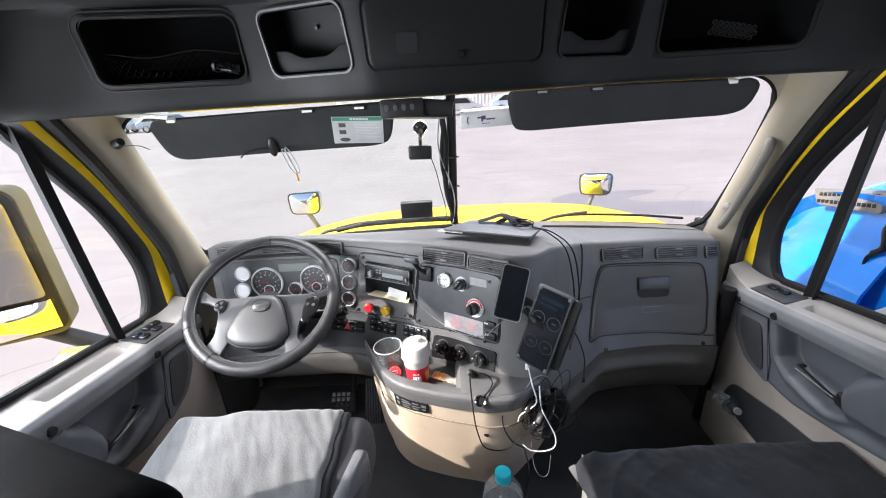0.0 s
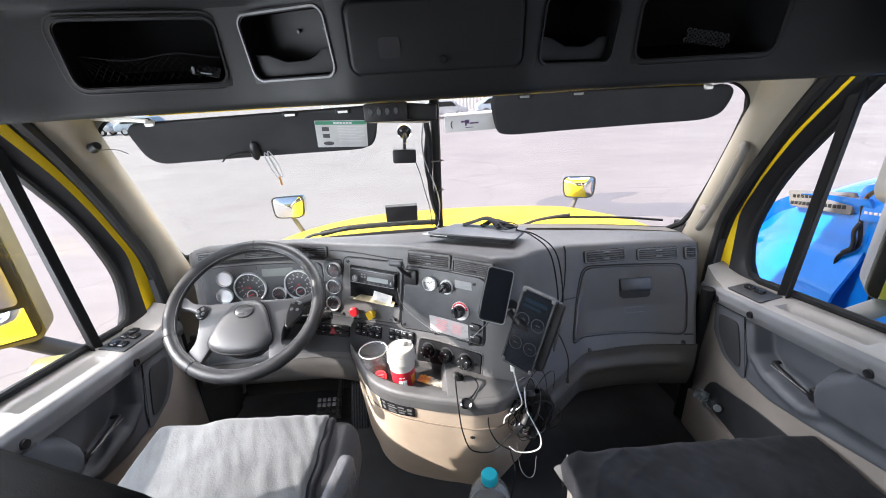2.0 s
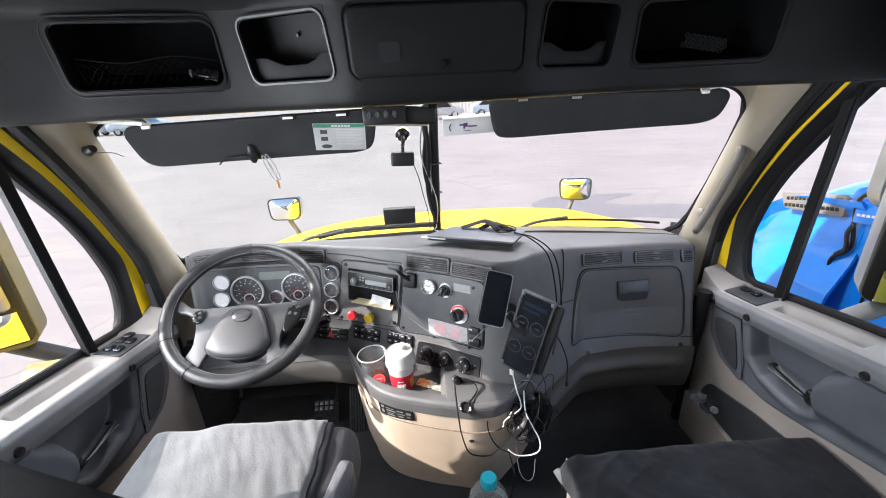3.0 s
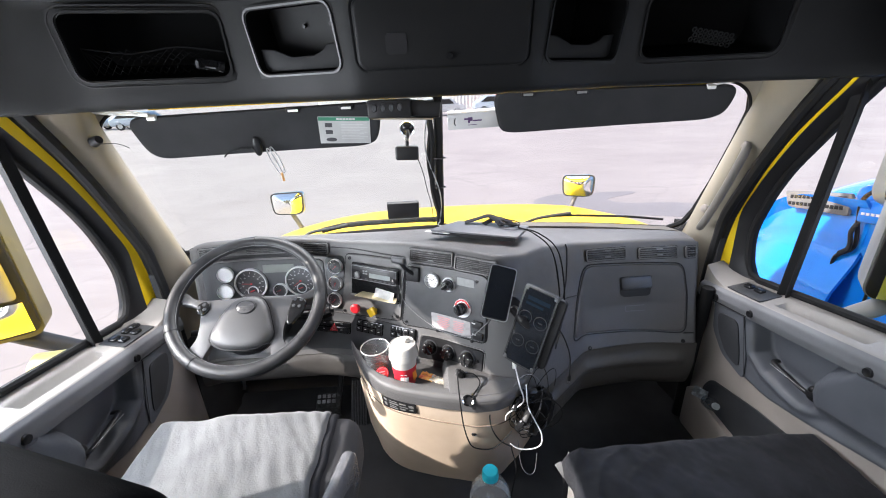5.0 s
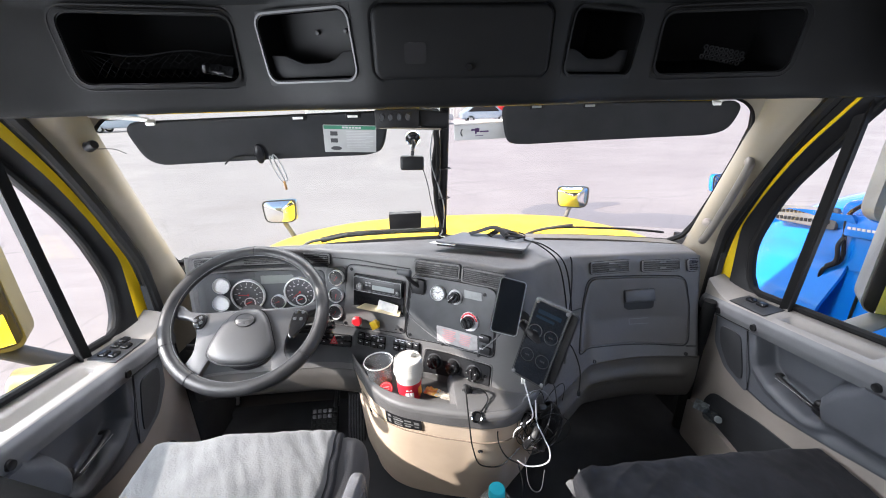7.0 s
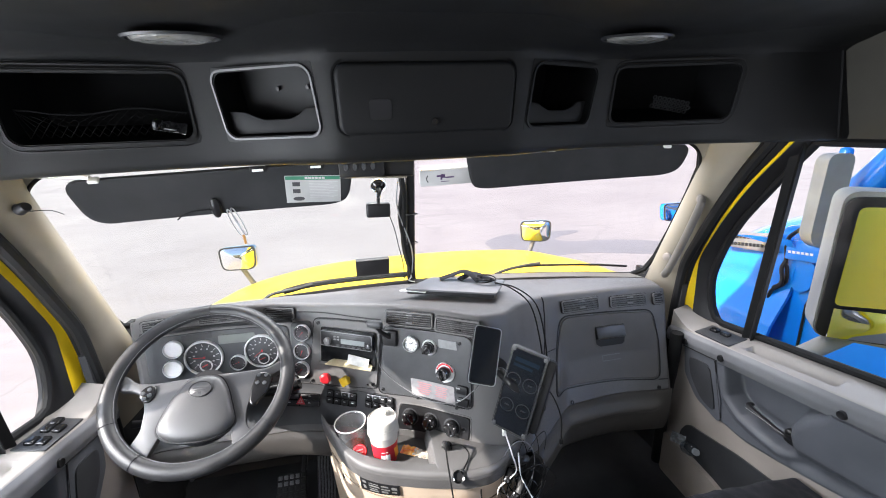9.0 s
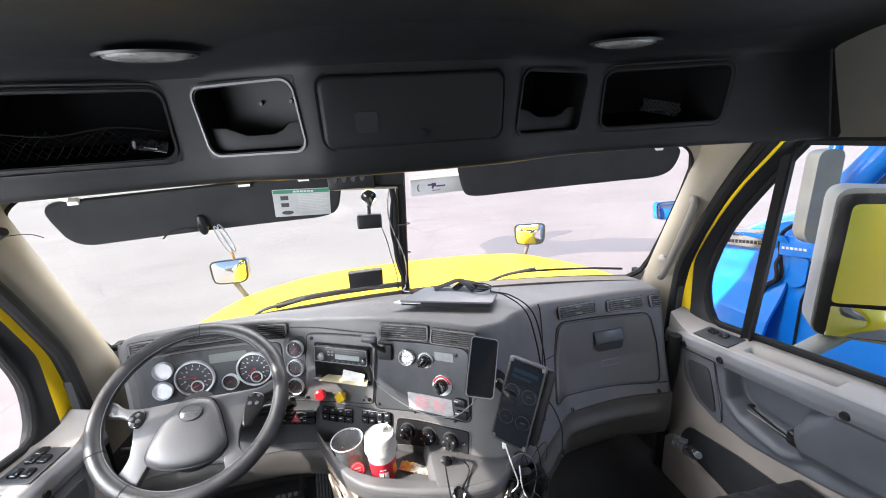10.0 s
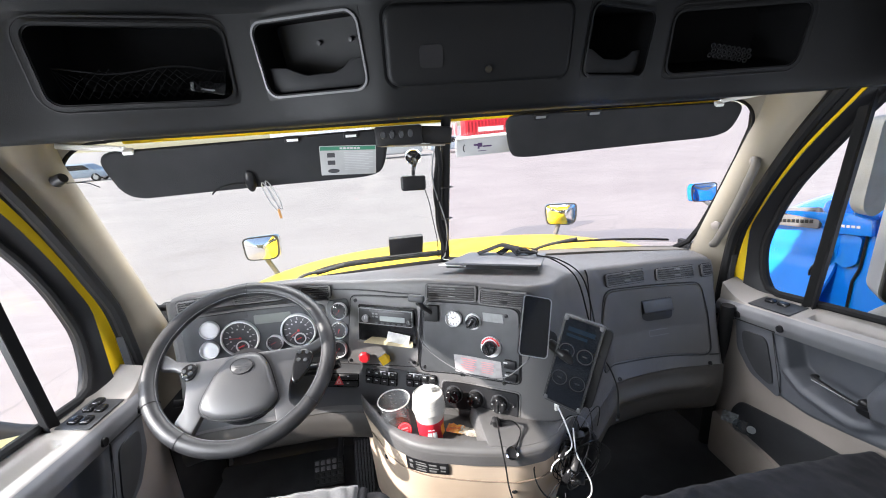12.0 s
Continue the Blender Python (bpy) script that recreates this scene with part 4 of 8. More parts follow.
def over_edge(s, r=0.03):
    """How far in and how far down a cloth lies at s past a rounded edge."""
    if s > r:
        return s, 0.0
    a = (r - s) / r
    if a < math.pi / 2:
        return r - r * math.sin(a), r - r * math.cos(a)
    return 0.0, r + r * (a - math.pi / 2)


def blanket_point(u, v):
    dx, fall_x = over_edge(0.765 * u - 0.075)
    dy, fall_y = over_edge(0.77 * (1 - v) - 0.1)
    x, y = 0.279 + dx, 0.812 - dy
    near = math.exp(-(dx / 0.22) ** 2)
    wave = 105 * (0.75 * dx + 0.62 * dy) + 4.5 * noise.noise(Vector((x * 5, y * 5, 1)))
    fold = (1 - abs(math.sin(wave * 0.5))) ** 2.0
    z = 0.432 + 0.008 * math.sin(math.pi * min(1, dx / 0.66)) + 0.006 * noise.noise(Vector((x * 9, y * 6, 7))) - fall_x - fall_y
    z += 0.016 * near * (0.5 + noise.noise(Vector((x * 7, y * 7, 9)))) * fold + 0.004 * noise.noise(Vector((x * 24 + y * 14, y * 8, 2))) + 0.0025 * noise.noise(Vector((x * 60, y * 50, 4)))
    x += 0.012 * noise.noise(Vector((y * 14, z * 9, 1))) * min(1, fall_x / 0.03)
    y += 0.012 * noise.noise(Vector((x * 12, z * 8, 1))) * min(1, fall_y / 0.03)
    return Vector((x, y, z))


blanket = thing("blanket", "black fleece blanket draped over the passenger seat", "blanket", (0.6, 0.5, 0.43))
part("cloth", sheet(blanket_point, 150, 150, 0.008, (0, 0, -1)), CLOTH_BLACK, blanket, "folded black fleece")

# ---- steering wheel ----
WHEEL_AT = pose(-0.648, 1.185, 0.75, 36.4, 0, 6)


def build_wheel():
    wheel = thing("steering_wheel", "worn black leather steering wheel with grey hub and buttons", "steering wheel", (-0.648, 1.185, 0.75))
    r, n = 0.2265, 64
    rim = [Vector((r * math.cos(2 * math.pi * k / n), r * math.sin(2 * math.pi * k / n), 0)) for k in range(n)]
    part("rim", tube(rim, 0.0205, 16, closed=True), WHEEL_LEATHER, wheel, "black leather rim, worn pale at the grip", at=WHEEL_AT)
    for deg in (88, 200, 233, 318):
        a = radians(deg)
        c = Vector((r * math.cos(a), r * math.sin(a), 0))
        d = Vector((-math.sin(a), math.cos(a), 0))
        out = Vector((math.cos(a), math.sin(a), 0))
        seam = [c + 0.0213 * (math.cos(2 * math.pi * k / 14) * out + math.sin(2 * math.pi * k / 14) * Vector((0, 0, 1))) for k in range(14)]
        part("stitching", tube(seam, 0.0012, 5, closed=True), BLACK, wheel, at=WHEEL_AT)
    inside = [Vector(((r - 0.0185) * math.cos(a), (r - 0.0185) * math.sin(a), 0.009)) for a in np.linspace(0, 2 * math.pi, 80)[:-1]]
    part("stitching", tube(inside, 0.0009, 4, closed=True), GREY_TRIM, wheel, "grey inner stitching", at=WHEEL_AT)
    # crossbar and the two wings that run from it down to the rim
    bar = soft_quad([(-0.213, 0.058), (-0.192, 0.058), (-0.165, 0.03), (-0.12, 0.021), (0.0, 0.018), (0.12, 0.01), (0.17, 0.008), (0.213, 0.03), (0.214, -0.004), (0.15, -0.03), (0.1, -0.06), (-0.08, -0.05), (-0.12, -0.03), (-0.17, 0.01), (-0.215, 0.02)], 0.016, 5)
    part("spoke", plate(bar, 0.022, 0.009, 4), WHEEL_GREY, wheel, "grey upper crossbar", at=WHEEL_AT @ pose(0, 0, -0.024))
    wings = {-1: [(0.02, 0.012), (-0.11, 0.018), (-0.14, 0.0), (-0.136, -0.06), (-0.138, -0.105), (-0.158, -0.138), (-0.163, -0.15), (-0.118, -0.185), (-0.108, -0.16), (-0.088, -0.12), (-0.055, -0.072), (-0.03, -0.02)],
             1: [(-0.02, 0.012), (0.12, 0.006), (0.15, -0.02), (0.13, -0.055), (0.115, -0.1), (0.112, -0.14), (0.135, -0.172), (0.085, -0.205), (0.079, -0.16), (0.077, -0.12), (0.068, -0.06), (0.045, -0.01)]}
    pads = {-1: [(-0.112, 0.012), (-0.135, 0.016), (-0.152, 0.002), (-0.15, -0.022), (-0.128, -0.036), (-0.112, -0.016)],
            1: [(0.142, -0.004), (0.172, -0.008), (0.185, -0.026), (0.17, -0.062), (0.136, -0.098), (0.122, -0.092), (0.126, -0.05)]}
    for s in (-1, 1):
        wing = soft_quad(wings[s], 0.014, 4)
        part("spoke", plate(wing if s > 0 else wing[::-1], 0.018, 0.007, 3), WHEEL_GREY, wheel, "grey curved lower spoke", at=WHEEL_AT @ pose(0, 0, -0.018))
        buttons = part("button_pod", plate(soft_quad(pads[s], 0.012, 4), 0.012, 0.005, 3), GLOSS_BLACK, wheel, "black control pad", at=WHEEL_AT @ pose(0, 0, -0.005))
        for bx, by in ((-0.128, 0.002), (-0.142, -0.006), (-0.126, -0.014), (-0.138, -0.022)) if s < 0 else ((0.148, -0.014), (0.168, -0.018), (0.144, -0.036), (0.162, -0.04)):
            part("button", revolve([(0, 0.002), (0.0045, 0.0018), (0.0058, 0), (0.0058, -0.002)], 12), PANEL_GREY, buttons, at=WHEEL_AT @ pose(bx, by, 0.0075))
    bell = dense(soft_quad([(-0.03, 0.015), (0.04, 0.013), (0.066, -0.025), (0.08, -0.085), (0.09, -0.13), (0.06, -0.156), (0.01, -0.162), (-0.06, -0.152), (-0.102, -0.122), (-0.092, -0.08), (-0.06, -0.022)], 0.03, 8), 0.01)
    cx, cy = 0.0, -0.08
    dome = bmesh.new()
    rings = [[dome.verts.new((cx + (x - cx) * k, cy + (y - cy) * k, h)) for x, y in bell] for k, h in ((1.0, -0.016), (1.0, 0.002), (0.985, 0.009), (0.95, 0.0155), (0.88, 0.0205), (0.78, 0.0235), (0.65, 0.0255), (0.5, 0.0268), (0.35, 0.0276), (0.2, 0.028))]
    for p, q in zip(rings, rings[1:]):
        for i in range(len(bell)):
            dome.faces.new((p[i], p[(i + 1) % len(bell)], q[(i + 1) % len(bell)], q[i]))
    dome.faces.new(rings[-1])
    bmesh.ops.recalc_face_normals(dome, faces=dome.faces[:])
    part("hub_pad", dome, WHEEL_PAD, wheel, "smooth grey domed horn pad", at=WHEEL_AT)
    part("pad_seam", ring([(cx + (x - cx) * 1.045, cy + (y - cy) * 1.035) for x, y in bell], [(cx + (x - cx) * 0.99, cy + (y - cy) * 0.99) for x, y in bell], 0.0035), BLACK, wheel, "dark joint round the pad", at=WHEEL_AT @ pose(0, 0, -0.001))
    eye = WHEEL_AT @ pose(0.004, -0.032, 0.0262, -4, 0, -6)
    emblem = part("emblem", merged((revolve([(0, 0.003), (0.024, 0.003), (0.0255, 0.0018), (0.026, -0.006)], 28), Matrix.Diagonal((1.1, 0.85, 1, 1)))), WHEEL_PAD, wheel, "oval grey emblem", at=eye)
    part("emblem_ring", merged((revolve([(0.0235, 0.0025), (0.0245, 0.0038), (0.0262, 0.0034), (0.027, -0.003)], 32), Matrix.Diagonal((1.1, 0.85, 1, 1)))), BLACK, emblem, "dark oval line", at=eye)
    part("emblem_mark", merged((box(0.036, 0.0035, 0.001), pose(0, 0.003, 0)), (box(0.03, 0.0025, 0.001), pose(0, -0.004, 0)), (box(0.006, 0.006, 0.001), pose(0, -0.011, 0))), DIAL, emblem, at=eye @ pose(0, 0, 0.0034))
    part("hub_back", revolve([(0.0, 0.0), (0.075, -0.004), (0.085, -0.02), (0.07, -0.06), (0, -0.06)], 32), BLACK, wheel, "black hub under the pad", at=WHEEL_AT @ pose(0, -0.075, -0.028))
    part("column", tube([WHEEL_AT @ Vector((0, 0, -0.03)), WHEEL_AT @ Vector((0, -0.01, -0.14)), Vector((-0.64, 1.4, 0.52)), Vector((-0.62, 1.6, 0.3))], 0.05, 16), BLACK, wheel, "black steering column shroud")
    stalk = WHEEL_AT @ Vector((0.06, -0.02, -0.1))
    part("stalk", tube([stalk, Vector((-0.46, 1.27, 0.635)), Vector((-0.415, 1.275, 0.65))], 0.02, 12, taper=[0.012, 0.02, 0.024]), GLOSS_BLACK, wheel, "thick glossy black shift stalk")
    left = WHEEL_AT @ Vector((-0.05, -0.03, -0.09))
    part("stalk", tube([left, WHEEL_AT @ Vector((-0.13, -0.06, -0.075)), WHEEL_AT @ Vector((-0.185, -0.06, -0.06))], 0.008, 10, taper=[0.007, 0.008, 0.011]), BLACK, wheel, "black turn signal stalk")
    return wheel


build_wheel()


def patch(field, corners, lift, thick, nu=10, nv=6, r=0.0):
    """A slab that follows a surface, between corners (x, z) given from the upper left round clockwise."""
    (ax, az), (bx, bz), (cx, cz), (dx, dz) = corners

    def point(u, v):
        x = (ax * (1 - u) + bx * u) * v + (dx * (1 - u) + cx * u) * (1 - v)
        z = (az * (1 - u) + bz * u) * v + (dz * (1 - u) + cz * u) * (1 - v)
        return on(field, x, z, lift).translation
    m = on(field, (ax + bx + cx + dx) / 4, (az + bz + cz + dz) / 4)
    return sheet(point, nu, nv, thick, -m.to_3x3().col[2])


def soft_patch(field, corners, r, lift, thick):
    """The same with rounded corners, filled as a fan of rings."""
    line = dense(soft_quad([Vector(c) for c in corners], r, 6))
    mx, mz = sum(p[0] for p in line) / len(line), sum(p[1] for p in line) / len(line)
    bm = bmesh.new()
    rings = []
    for k in (1.0, 0.985, 0.9, 0.8, 0.7, 0.6, 0.5, 0.4, 0.3, 0.2, 0.1):
        rings.append([bm.verts.new(on(field, mx + (x - mx) * k, mz + (z - mz) * k, lift - (0.003 if k == 1.0 else 0)).translation) for x, z in line])
    rings.insert(0, [bm.verts.new(on(field, x, z, lift - thick).translation) for x, z in line])
    n = len(line)
    for a, b in zip(rings, rings[1:]):
        for i in range(n):
            bm.faces.new((a[i], a[(i + 1) % n], b[(i + 1) % n], b[i]))
    bm.faces.new(rings[-1])
    bmesh.ops.recalc_face_normals(bm, faces=bm.faces[:])
    return bm


def groove(field, corners, r, wide=0.004, lift=0.001):
    """A dark joint line round rounded corners on a surface."""
    line = dense(soft_quad([Vector(c) for c in corners], r, 6))
    return tube([on(field, x, z, lift).translation for x, z in line], wide / 2, 6, closed=True, flat=0.6)


def screw_at(m, parent, r=0.006):
    return part("screw", revolve([(0, -0.001), (r * 0.5, -0.001), (r * 0.6, 0.0015), (r, 0.001), (r * 1.1, -0.002)], 12), BLACK, parent, at=m)


def gauge(m, r, parent, blank=False, red=True, turn=200):
    g = part("gauge", revolve([(0, -0.006), (r * 0.98, -0.006), (r, -0.002)], 32), GLARE_PALE if blank else DIAL if r < 0.03 else DIAL_GLARE, parent, "small round dial" if r < 0.03 else "large round dial", at=m)
    part("bezel", revolve([(r * 0.98, -0.004), (r * 1.0, 0.003), (r * 1.05, 0.004), (r * 1.09, 0.0), (r * 1.1, -0.01)], 36), BEZEL, g, "bright bezel", at=m)
    if not blank:
        ticks = []
        for k in range(11):
            a = radians(225 - 27 * k)
            ticks.append((box(r * 0.16, r * 0.035, 0.0006), pose(r * 0.78 * math.cos(a), r * 0.78 * math.sin(a), -0.0052, 0, 0, math.degrees(a))))
        part("scale", merged(*ticks), PALE, g, at=m)
        part("needle", merged((box(r * 0.66, r * 0.03, 0.001), pose(r * 0.28 * math.cos(radians(turn)), r * 0.28 * math.sin(radians(turn)), -0.0035, 0, 0, turn)),
                              (revolve([(0, 0.001), (r * 0.06, 0.0005), (r * 0.075, -0.001)], 16), pose(0, 0, -0.0035))), RED if red else PALE, g, "red needle", at=m)
    if r > 0.04:
        low = m @ pose(r * 0.06, -r * 0.52, 0.002)
        small = part("sub_dial", revolve([(0, -0.005), (r * 0.3, -0.005)], 20), DIAL, g, "small inset dial", at=low)
        part("inset_ring", revolve([(r * 0.29, -0.006), (r * 0.31, -0.002), (r * 0.36, -0.002), (r * 0.37, -0.007)], 24), BEZEL, g, "bright ring", at=low)
        part("inset_needle", box(r * 0.34, r * 0.05, 0.001), RED, g, at=low @ pose(-r * 0.05, r * 0.02, -0.003, 0, 0, 20))
        marks = [(box(r * 0.1, r * 0.08, 0.0006), pose(r * 0.57 * math.cos(radians(a)), r * 0.57 * math.sin(radians(a)), -0.0052)) for a in range(-30, 230, 32)]
        part("scale_marks", merged(*marks), PALE, g, at=m)
    lens = part("lens", revolve([(0, 0.0015), (r * 0.6, 0.0012), (r * 0.97, 0.0)], 28), GLASS, g, at=m)
    lens.visible_shadow = False
    return g


def vent(m, w, h, parent, slats=5, dark=False, tilt=18):
    m = m @ pose(0, 0, 0.004)
    v = part("vent", ring(rounded(w, h, 0.008), rounded(w - 0.01, h - 0.008, 0.005), 0.012, -0.007), DASH_GREY, parent, "slatted air vent", at=m)
    part("vent_gap", ring(rounded(w + 0.005, h + 0.005, 0.01), rounded(w - 0.002, h - 0.002, 0.008), 0.006, -0.006), BLACK, v, at=m)
    part("vent_back", plate(rounded(w - 0.01, h - 0.008, 0.005), 0.001), BLACK, v, at=m @ pose(0, 0, 0.0005))
    step = (h - 0.012) / slats
    for k in range(slats):
        part("slat", box(w - 0.014, step * (0.4 if dark else 0.62), 0.003, 0.0008, 1), DASH_GREY, v, at=m @ pose(0, -h / 2 + 0.006 + step * (k + 0.5), 0.0035, -tilt if dark else -42, 0, 0))
    for up in (0.3, -0.2):
        part("slider", box(0.022, 0.005, 0.006, 0.0015), BLACK if dark else GREY_TRIM, v, at=m @ pose(0.004, h * up, 0.0065))
    return v


def knob(m, r, h, material, parent, label, dot=True):
    k = part("knob", revolve([(0, h), (r * 0.8, h), (r * 0.92, h * 0.88), (r, h * 0.2), (r * 1.02, 0), (0, 0)], 28), material, parent, label, at=m)
    if dot:
        part("pointer", box(r * 0.16, r * 0.9, 0.001), PALE, k, at=m @ pose(0, r * 0.35, h + 0.0005))
    return k


D = lambda x, z, out=0.0, turn=0.0: on(dash_y, x, z, out, turn)

# instrument cluster
cluster = part("instrument_panel", soft_patch(dash_y, [(-0.885, 0.8), (-0.445, 0.795), (-0.445, 0.615), (-0.885, 0.625)], 0.02, 0.004, 0.006), PANEL_GREY, dash, "dark grey instrument panel")
part("brow", tube([D(x, 0.815, 0.004).translation for x in np.linspace(-0.89, -0.43, 20)], 0.012, 8, flat=0.6), BLACK, dash, "black shade lip over the instruments")
# The first two dials are painted pale for the sky in their lenses.
for x, z, r, blank, turn in ((-0.807, 0.755, 0.026, True, 0), (-0.817, 0.691, 0.026, True, 0), (-0.723, 0.712, 0.054, False, 175), (-0.619, 0.682, 0.024, False, 200), (-0.539, 0.715, 0.052, False, 215)):
    gauge(D(x, z, 0.0135), r, cluster, blank, True, turn)
part("readout", plate(rounded(0.115, 0.03, 0.003), 0.002), surface("lcd_grey", (0.13, 0.14, 0.13), 0.3, grain=0.0), cluster, "grey unlit readout", at=D(-0.615, 0.765, 0.0045))
part("lamp_strip", plate(rounded(0.09, 0.02, 0.003), 0.002), DIAL, cluster, at=D(-0.735, 0.785, 0.0045))
bezel = part("gauge_bezel", soft_patch(dash_y, [(-0.437, 0.805), (-0.367, 0.812), (-0.378, 0.6), (-0.448, 0.6)], 0.015, 0.003, 0.005), PANEL_GREY, dash, "dark grey side gauge panel")
for x, z, turn in ((-0.399, 0.772, 230), (-0.406, 0.709, 250), (-0.414, 0.646, 230)):
    gauge(D(x, z, 0.0125), 0.0255, bezel, False, True, turn)

# radio panel
radio_panel = part("radio_panel", soft_patch(dash_y, [(-0.356, 0.818), (-0.138, 0.824), (-0.17, 0.61), (-0.394, 0.595)], 0.018, 0.005, 0.007), DASH_GREY, dash, "grey radio surround")
part("joint", groove(dash_y, [(-0.358, 0.82), (-0.136, 0.826), (-0.168, 0.607), (-0.396, 0.592)], 0.018, 0.004), BLACK, dash)
for x, z in ((-0.342, 0.805), (-0.15, 0.808), (-0.18, 0.622), (-0.38, 0.608)):
    screw_at(D(x, z, 0.0065), radio_panel)
M = D(-0.249, 0.732, 0.0105)
part("recess", plate(rounded(0.198, 0.126, 0.006), 0.0015), GLOSS_BLACK, radio_panel, at=M)
radio = part("radio", box(0.186, 0.05, 0.016, 0.003), BLACK, radio_panel, "black car radio with a dim display", at=M @ pose(0, 0.03, 0.004))
part("display", plate(rounded(0.085, 0.016, 0.002), 0.001), surface("radio_display", (0.2, 0.22, 0.22), 0.25, grain=0.0), radio, at=M @ pose(0.025, 0.026, 0.012))
part("disc_slot", box(0.12, 0.003, 0.001), DIAL, radio, at=M @ pose(0.005, 0.047, 0.0122))
knob(M @ pose(-0.066, 0.022, 0.011), 0.0125, 0.01, GREY_TRIM, radio, "grey volume knob")
for k in range(6):
    part("button", box(0.011, 0.005, 0.003, 0.0008), PANEL_GREY, radio, at=M @ pose(-0.028 + 0.019 * k, 0.0105, 0.0125))
knob(M @ pose(0.083, 0.022, 0.011), 0.008, 0.009, PANEL_GREY, radio, "small tuning knob")
for k in range(4):
    part("button", box(0.008, 0.005, 0.003, 0.0008), GREY_TRIM, radio, at=M @ pose(-0.04 + 0.012 * (k % 2), 0.03 + 0.009 * (k // 2), 0.0125))
part("radio_trim", ring(rounded(0.186, 0.05, 0.004), rounded(0.182, 0.046, 0.003), 0.001), GREY_TRIM, radio, "thin grey rim", at=M @ pose(0, 0.03, 0.0122))
part("shelf", box(0.196, 0.004, 0.02, 0.001), DASH_GREY, radio_panel, at=M @ pose(0, -0.056, 0.006))
single("envelope", plate(soft_quad([(-0.08, -0.012), (0.085, -0.018), (0.08, 0.012), (-0.06, 0.014)], 0.003), 0.002), surface("yellowed_paper", (0.5, 0.43, 0.27), 0.8, grain=0.1), "yellowed paper slips lying in the radio shelf", "paper", at=M @ pose(0.01, -0.047, 0.012, -62, 4, 0))
single("card", plate(rounded(0.075, 0.03, 0.002), 0.001), surface("grubby_card", (0.52, 0.51, 0.49), 0.8, grain=0.1, size=60, other=(0.4, 0.39, 0.37)), "white card standing in the radio shelf", "card", at=M @ pose(0.045, -0.033, 0.012, -12, 0, -6))
red = part("park_knob", revolve([(0, 0.03), (0.014, 0.03), (0.018, 0.026), (0.018, 0.018), (0.008, 0.014), (0.007, 0)], 8), RED, radio_panel, "red eight-sided brake knob", at=D(-0.329, 0.632, 0.006) @ pose(0, 0, 0, 12, 8, 22))
part("park_knob", merged((box(0.03, 0.03, 0.014, 0.004), pose(0, 0, 0.024, 0, 0, 35)), (revolve([(0.007, 0.02), (0.007, 0)], 12), pose(0, 0, 0))), KNOB_YELLOW, radio_panel, "yellow square brake knob", at=D(-0.259, 0.631, 0.006))
part("toggle", tube([D(-0.193, 0.632, 0.004).translation, D(-0.19, 0.627, 0.022).translation], 0.004, 8), CHROME, radio_panel, "small chrome toggle")

# centre panel
centre = part("centre_panel", soft_patch(dash_y, [(-0.13, 0.818), (0.118, 0.818), (0.1, 0.612), (-0.165, 0.598)], 0.022, 0.005, 0.007), surface("scuffed_panel_grey", (0.052, 0.054, 0.058), 0.36, grain=0.15, size=26, other=(0.04, 0.042, 0.045), spec=0.4), dash, "flat dark grey control panel")
part("joint", tube([D(x, 0.839 + 0.004 * math.sin(9 * x), 0.001).translation for x in np.linspace(-0.41, -0.14, 16)], 0.0022, 6), BLACK, dash)
part("joint", groove(dash_y, [(-0.132, 0.821), (0.12, 0.821), (0.102, 0.609), (-0.168, 0.595)], 0.022, 0.004), BLACK, dash)
for x, z in ((-0.15, 0.612), (-0.045, 0.604), (0.062, 0.606), (0.085, 0.795), (-0.118, 0.805)):
    screw_at(D(x, z, 0.0065), centre, 0.005)
lever = part("lever_base", box(0.045, 0.05, 0.014, 0.004), BLACK, centre, "black lever slot", at=D(-0.112, 0.783, 0.01))
part("lever", tube([D(-0.112, 0.785, 0.012).translation, D(-0.122, 0.81, 0.045).translation, D(-0.13, 0.835, 0.06).translation], 0.007, 10), BLACK, lever, "black trailer brake lever")
part("lever_grip", box(0.05, 0.022, 0.018, 0.007, 3), PANEL_GREY, lever, at=D(-0.132, 0.838, 0.062))
gauge(D(-0.051, 0.772, 0.0145), 0.0225, centre, True)
clock_at = D(-0.051, 0.772, 0.0145)
part("clock_marks", merged(*[(box(0.005, 0.0018, 0.0004), pose(0.0175 * math.cos(radians(a)), 0.0175 * math.sin(radians(a)), -0.0046, 0, 0, a)) for a in range(0, 360, 30)],
                           (box(0.013, 0.002, 0.0004), pose(0.004, 0.003, -0.0042, 0, 0, 40)), (box(0.01, 0.0024, 0.0004), pose(-0.004, 0.001, -0.0042, 0, 0, -20))), INK, centre, "dark dial figures and pointers", at=clock_at)
dial = part("dial_plate", revolve([(0, 0.001), (0.03, 0.001), (0.031, -0.004)], 28), GLARE_PALE, centre, "silver dial plate", at=D(0.039, 0.703, 0.0085))
part("dial_arc", merged(*[(box(0.006, 0.005, 0.0005), pose(0.026 * math.cos(radians(a)), 0.026 * math.sin(radians(a)), 0.0013, 0, 0, a)) for a in range(20, 170, 12)]), RED, dial, "red arc on the dial plate", at=D(0.039, 0.703, 0.0085))
SMOKE = surface("smoked_chrome", (0.2, 0.2, 0.21), 0.14, metal=0.9, grain=0.0)
knob(D(0.039, 0.703, 0.0095), 0.02, 0.026, SMOKE, centre, "smoked chrome turning knob", dot=False)
part("knob_grip", box(0.009, 0.032, 0.012, 0.004, 3), GLOSS_BLACK, centre, "black grip on the knob", at=D(0.039, 0.703, 0.038, 25))
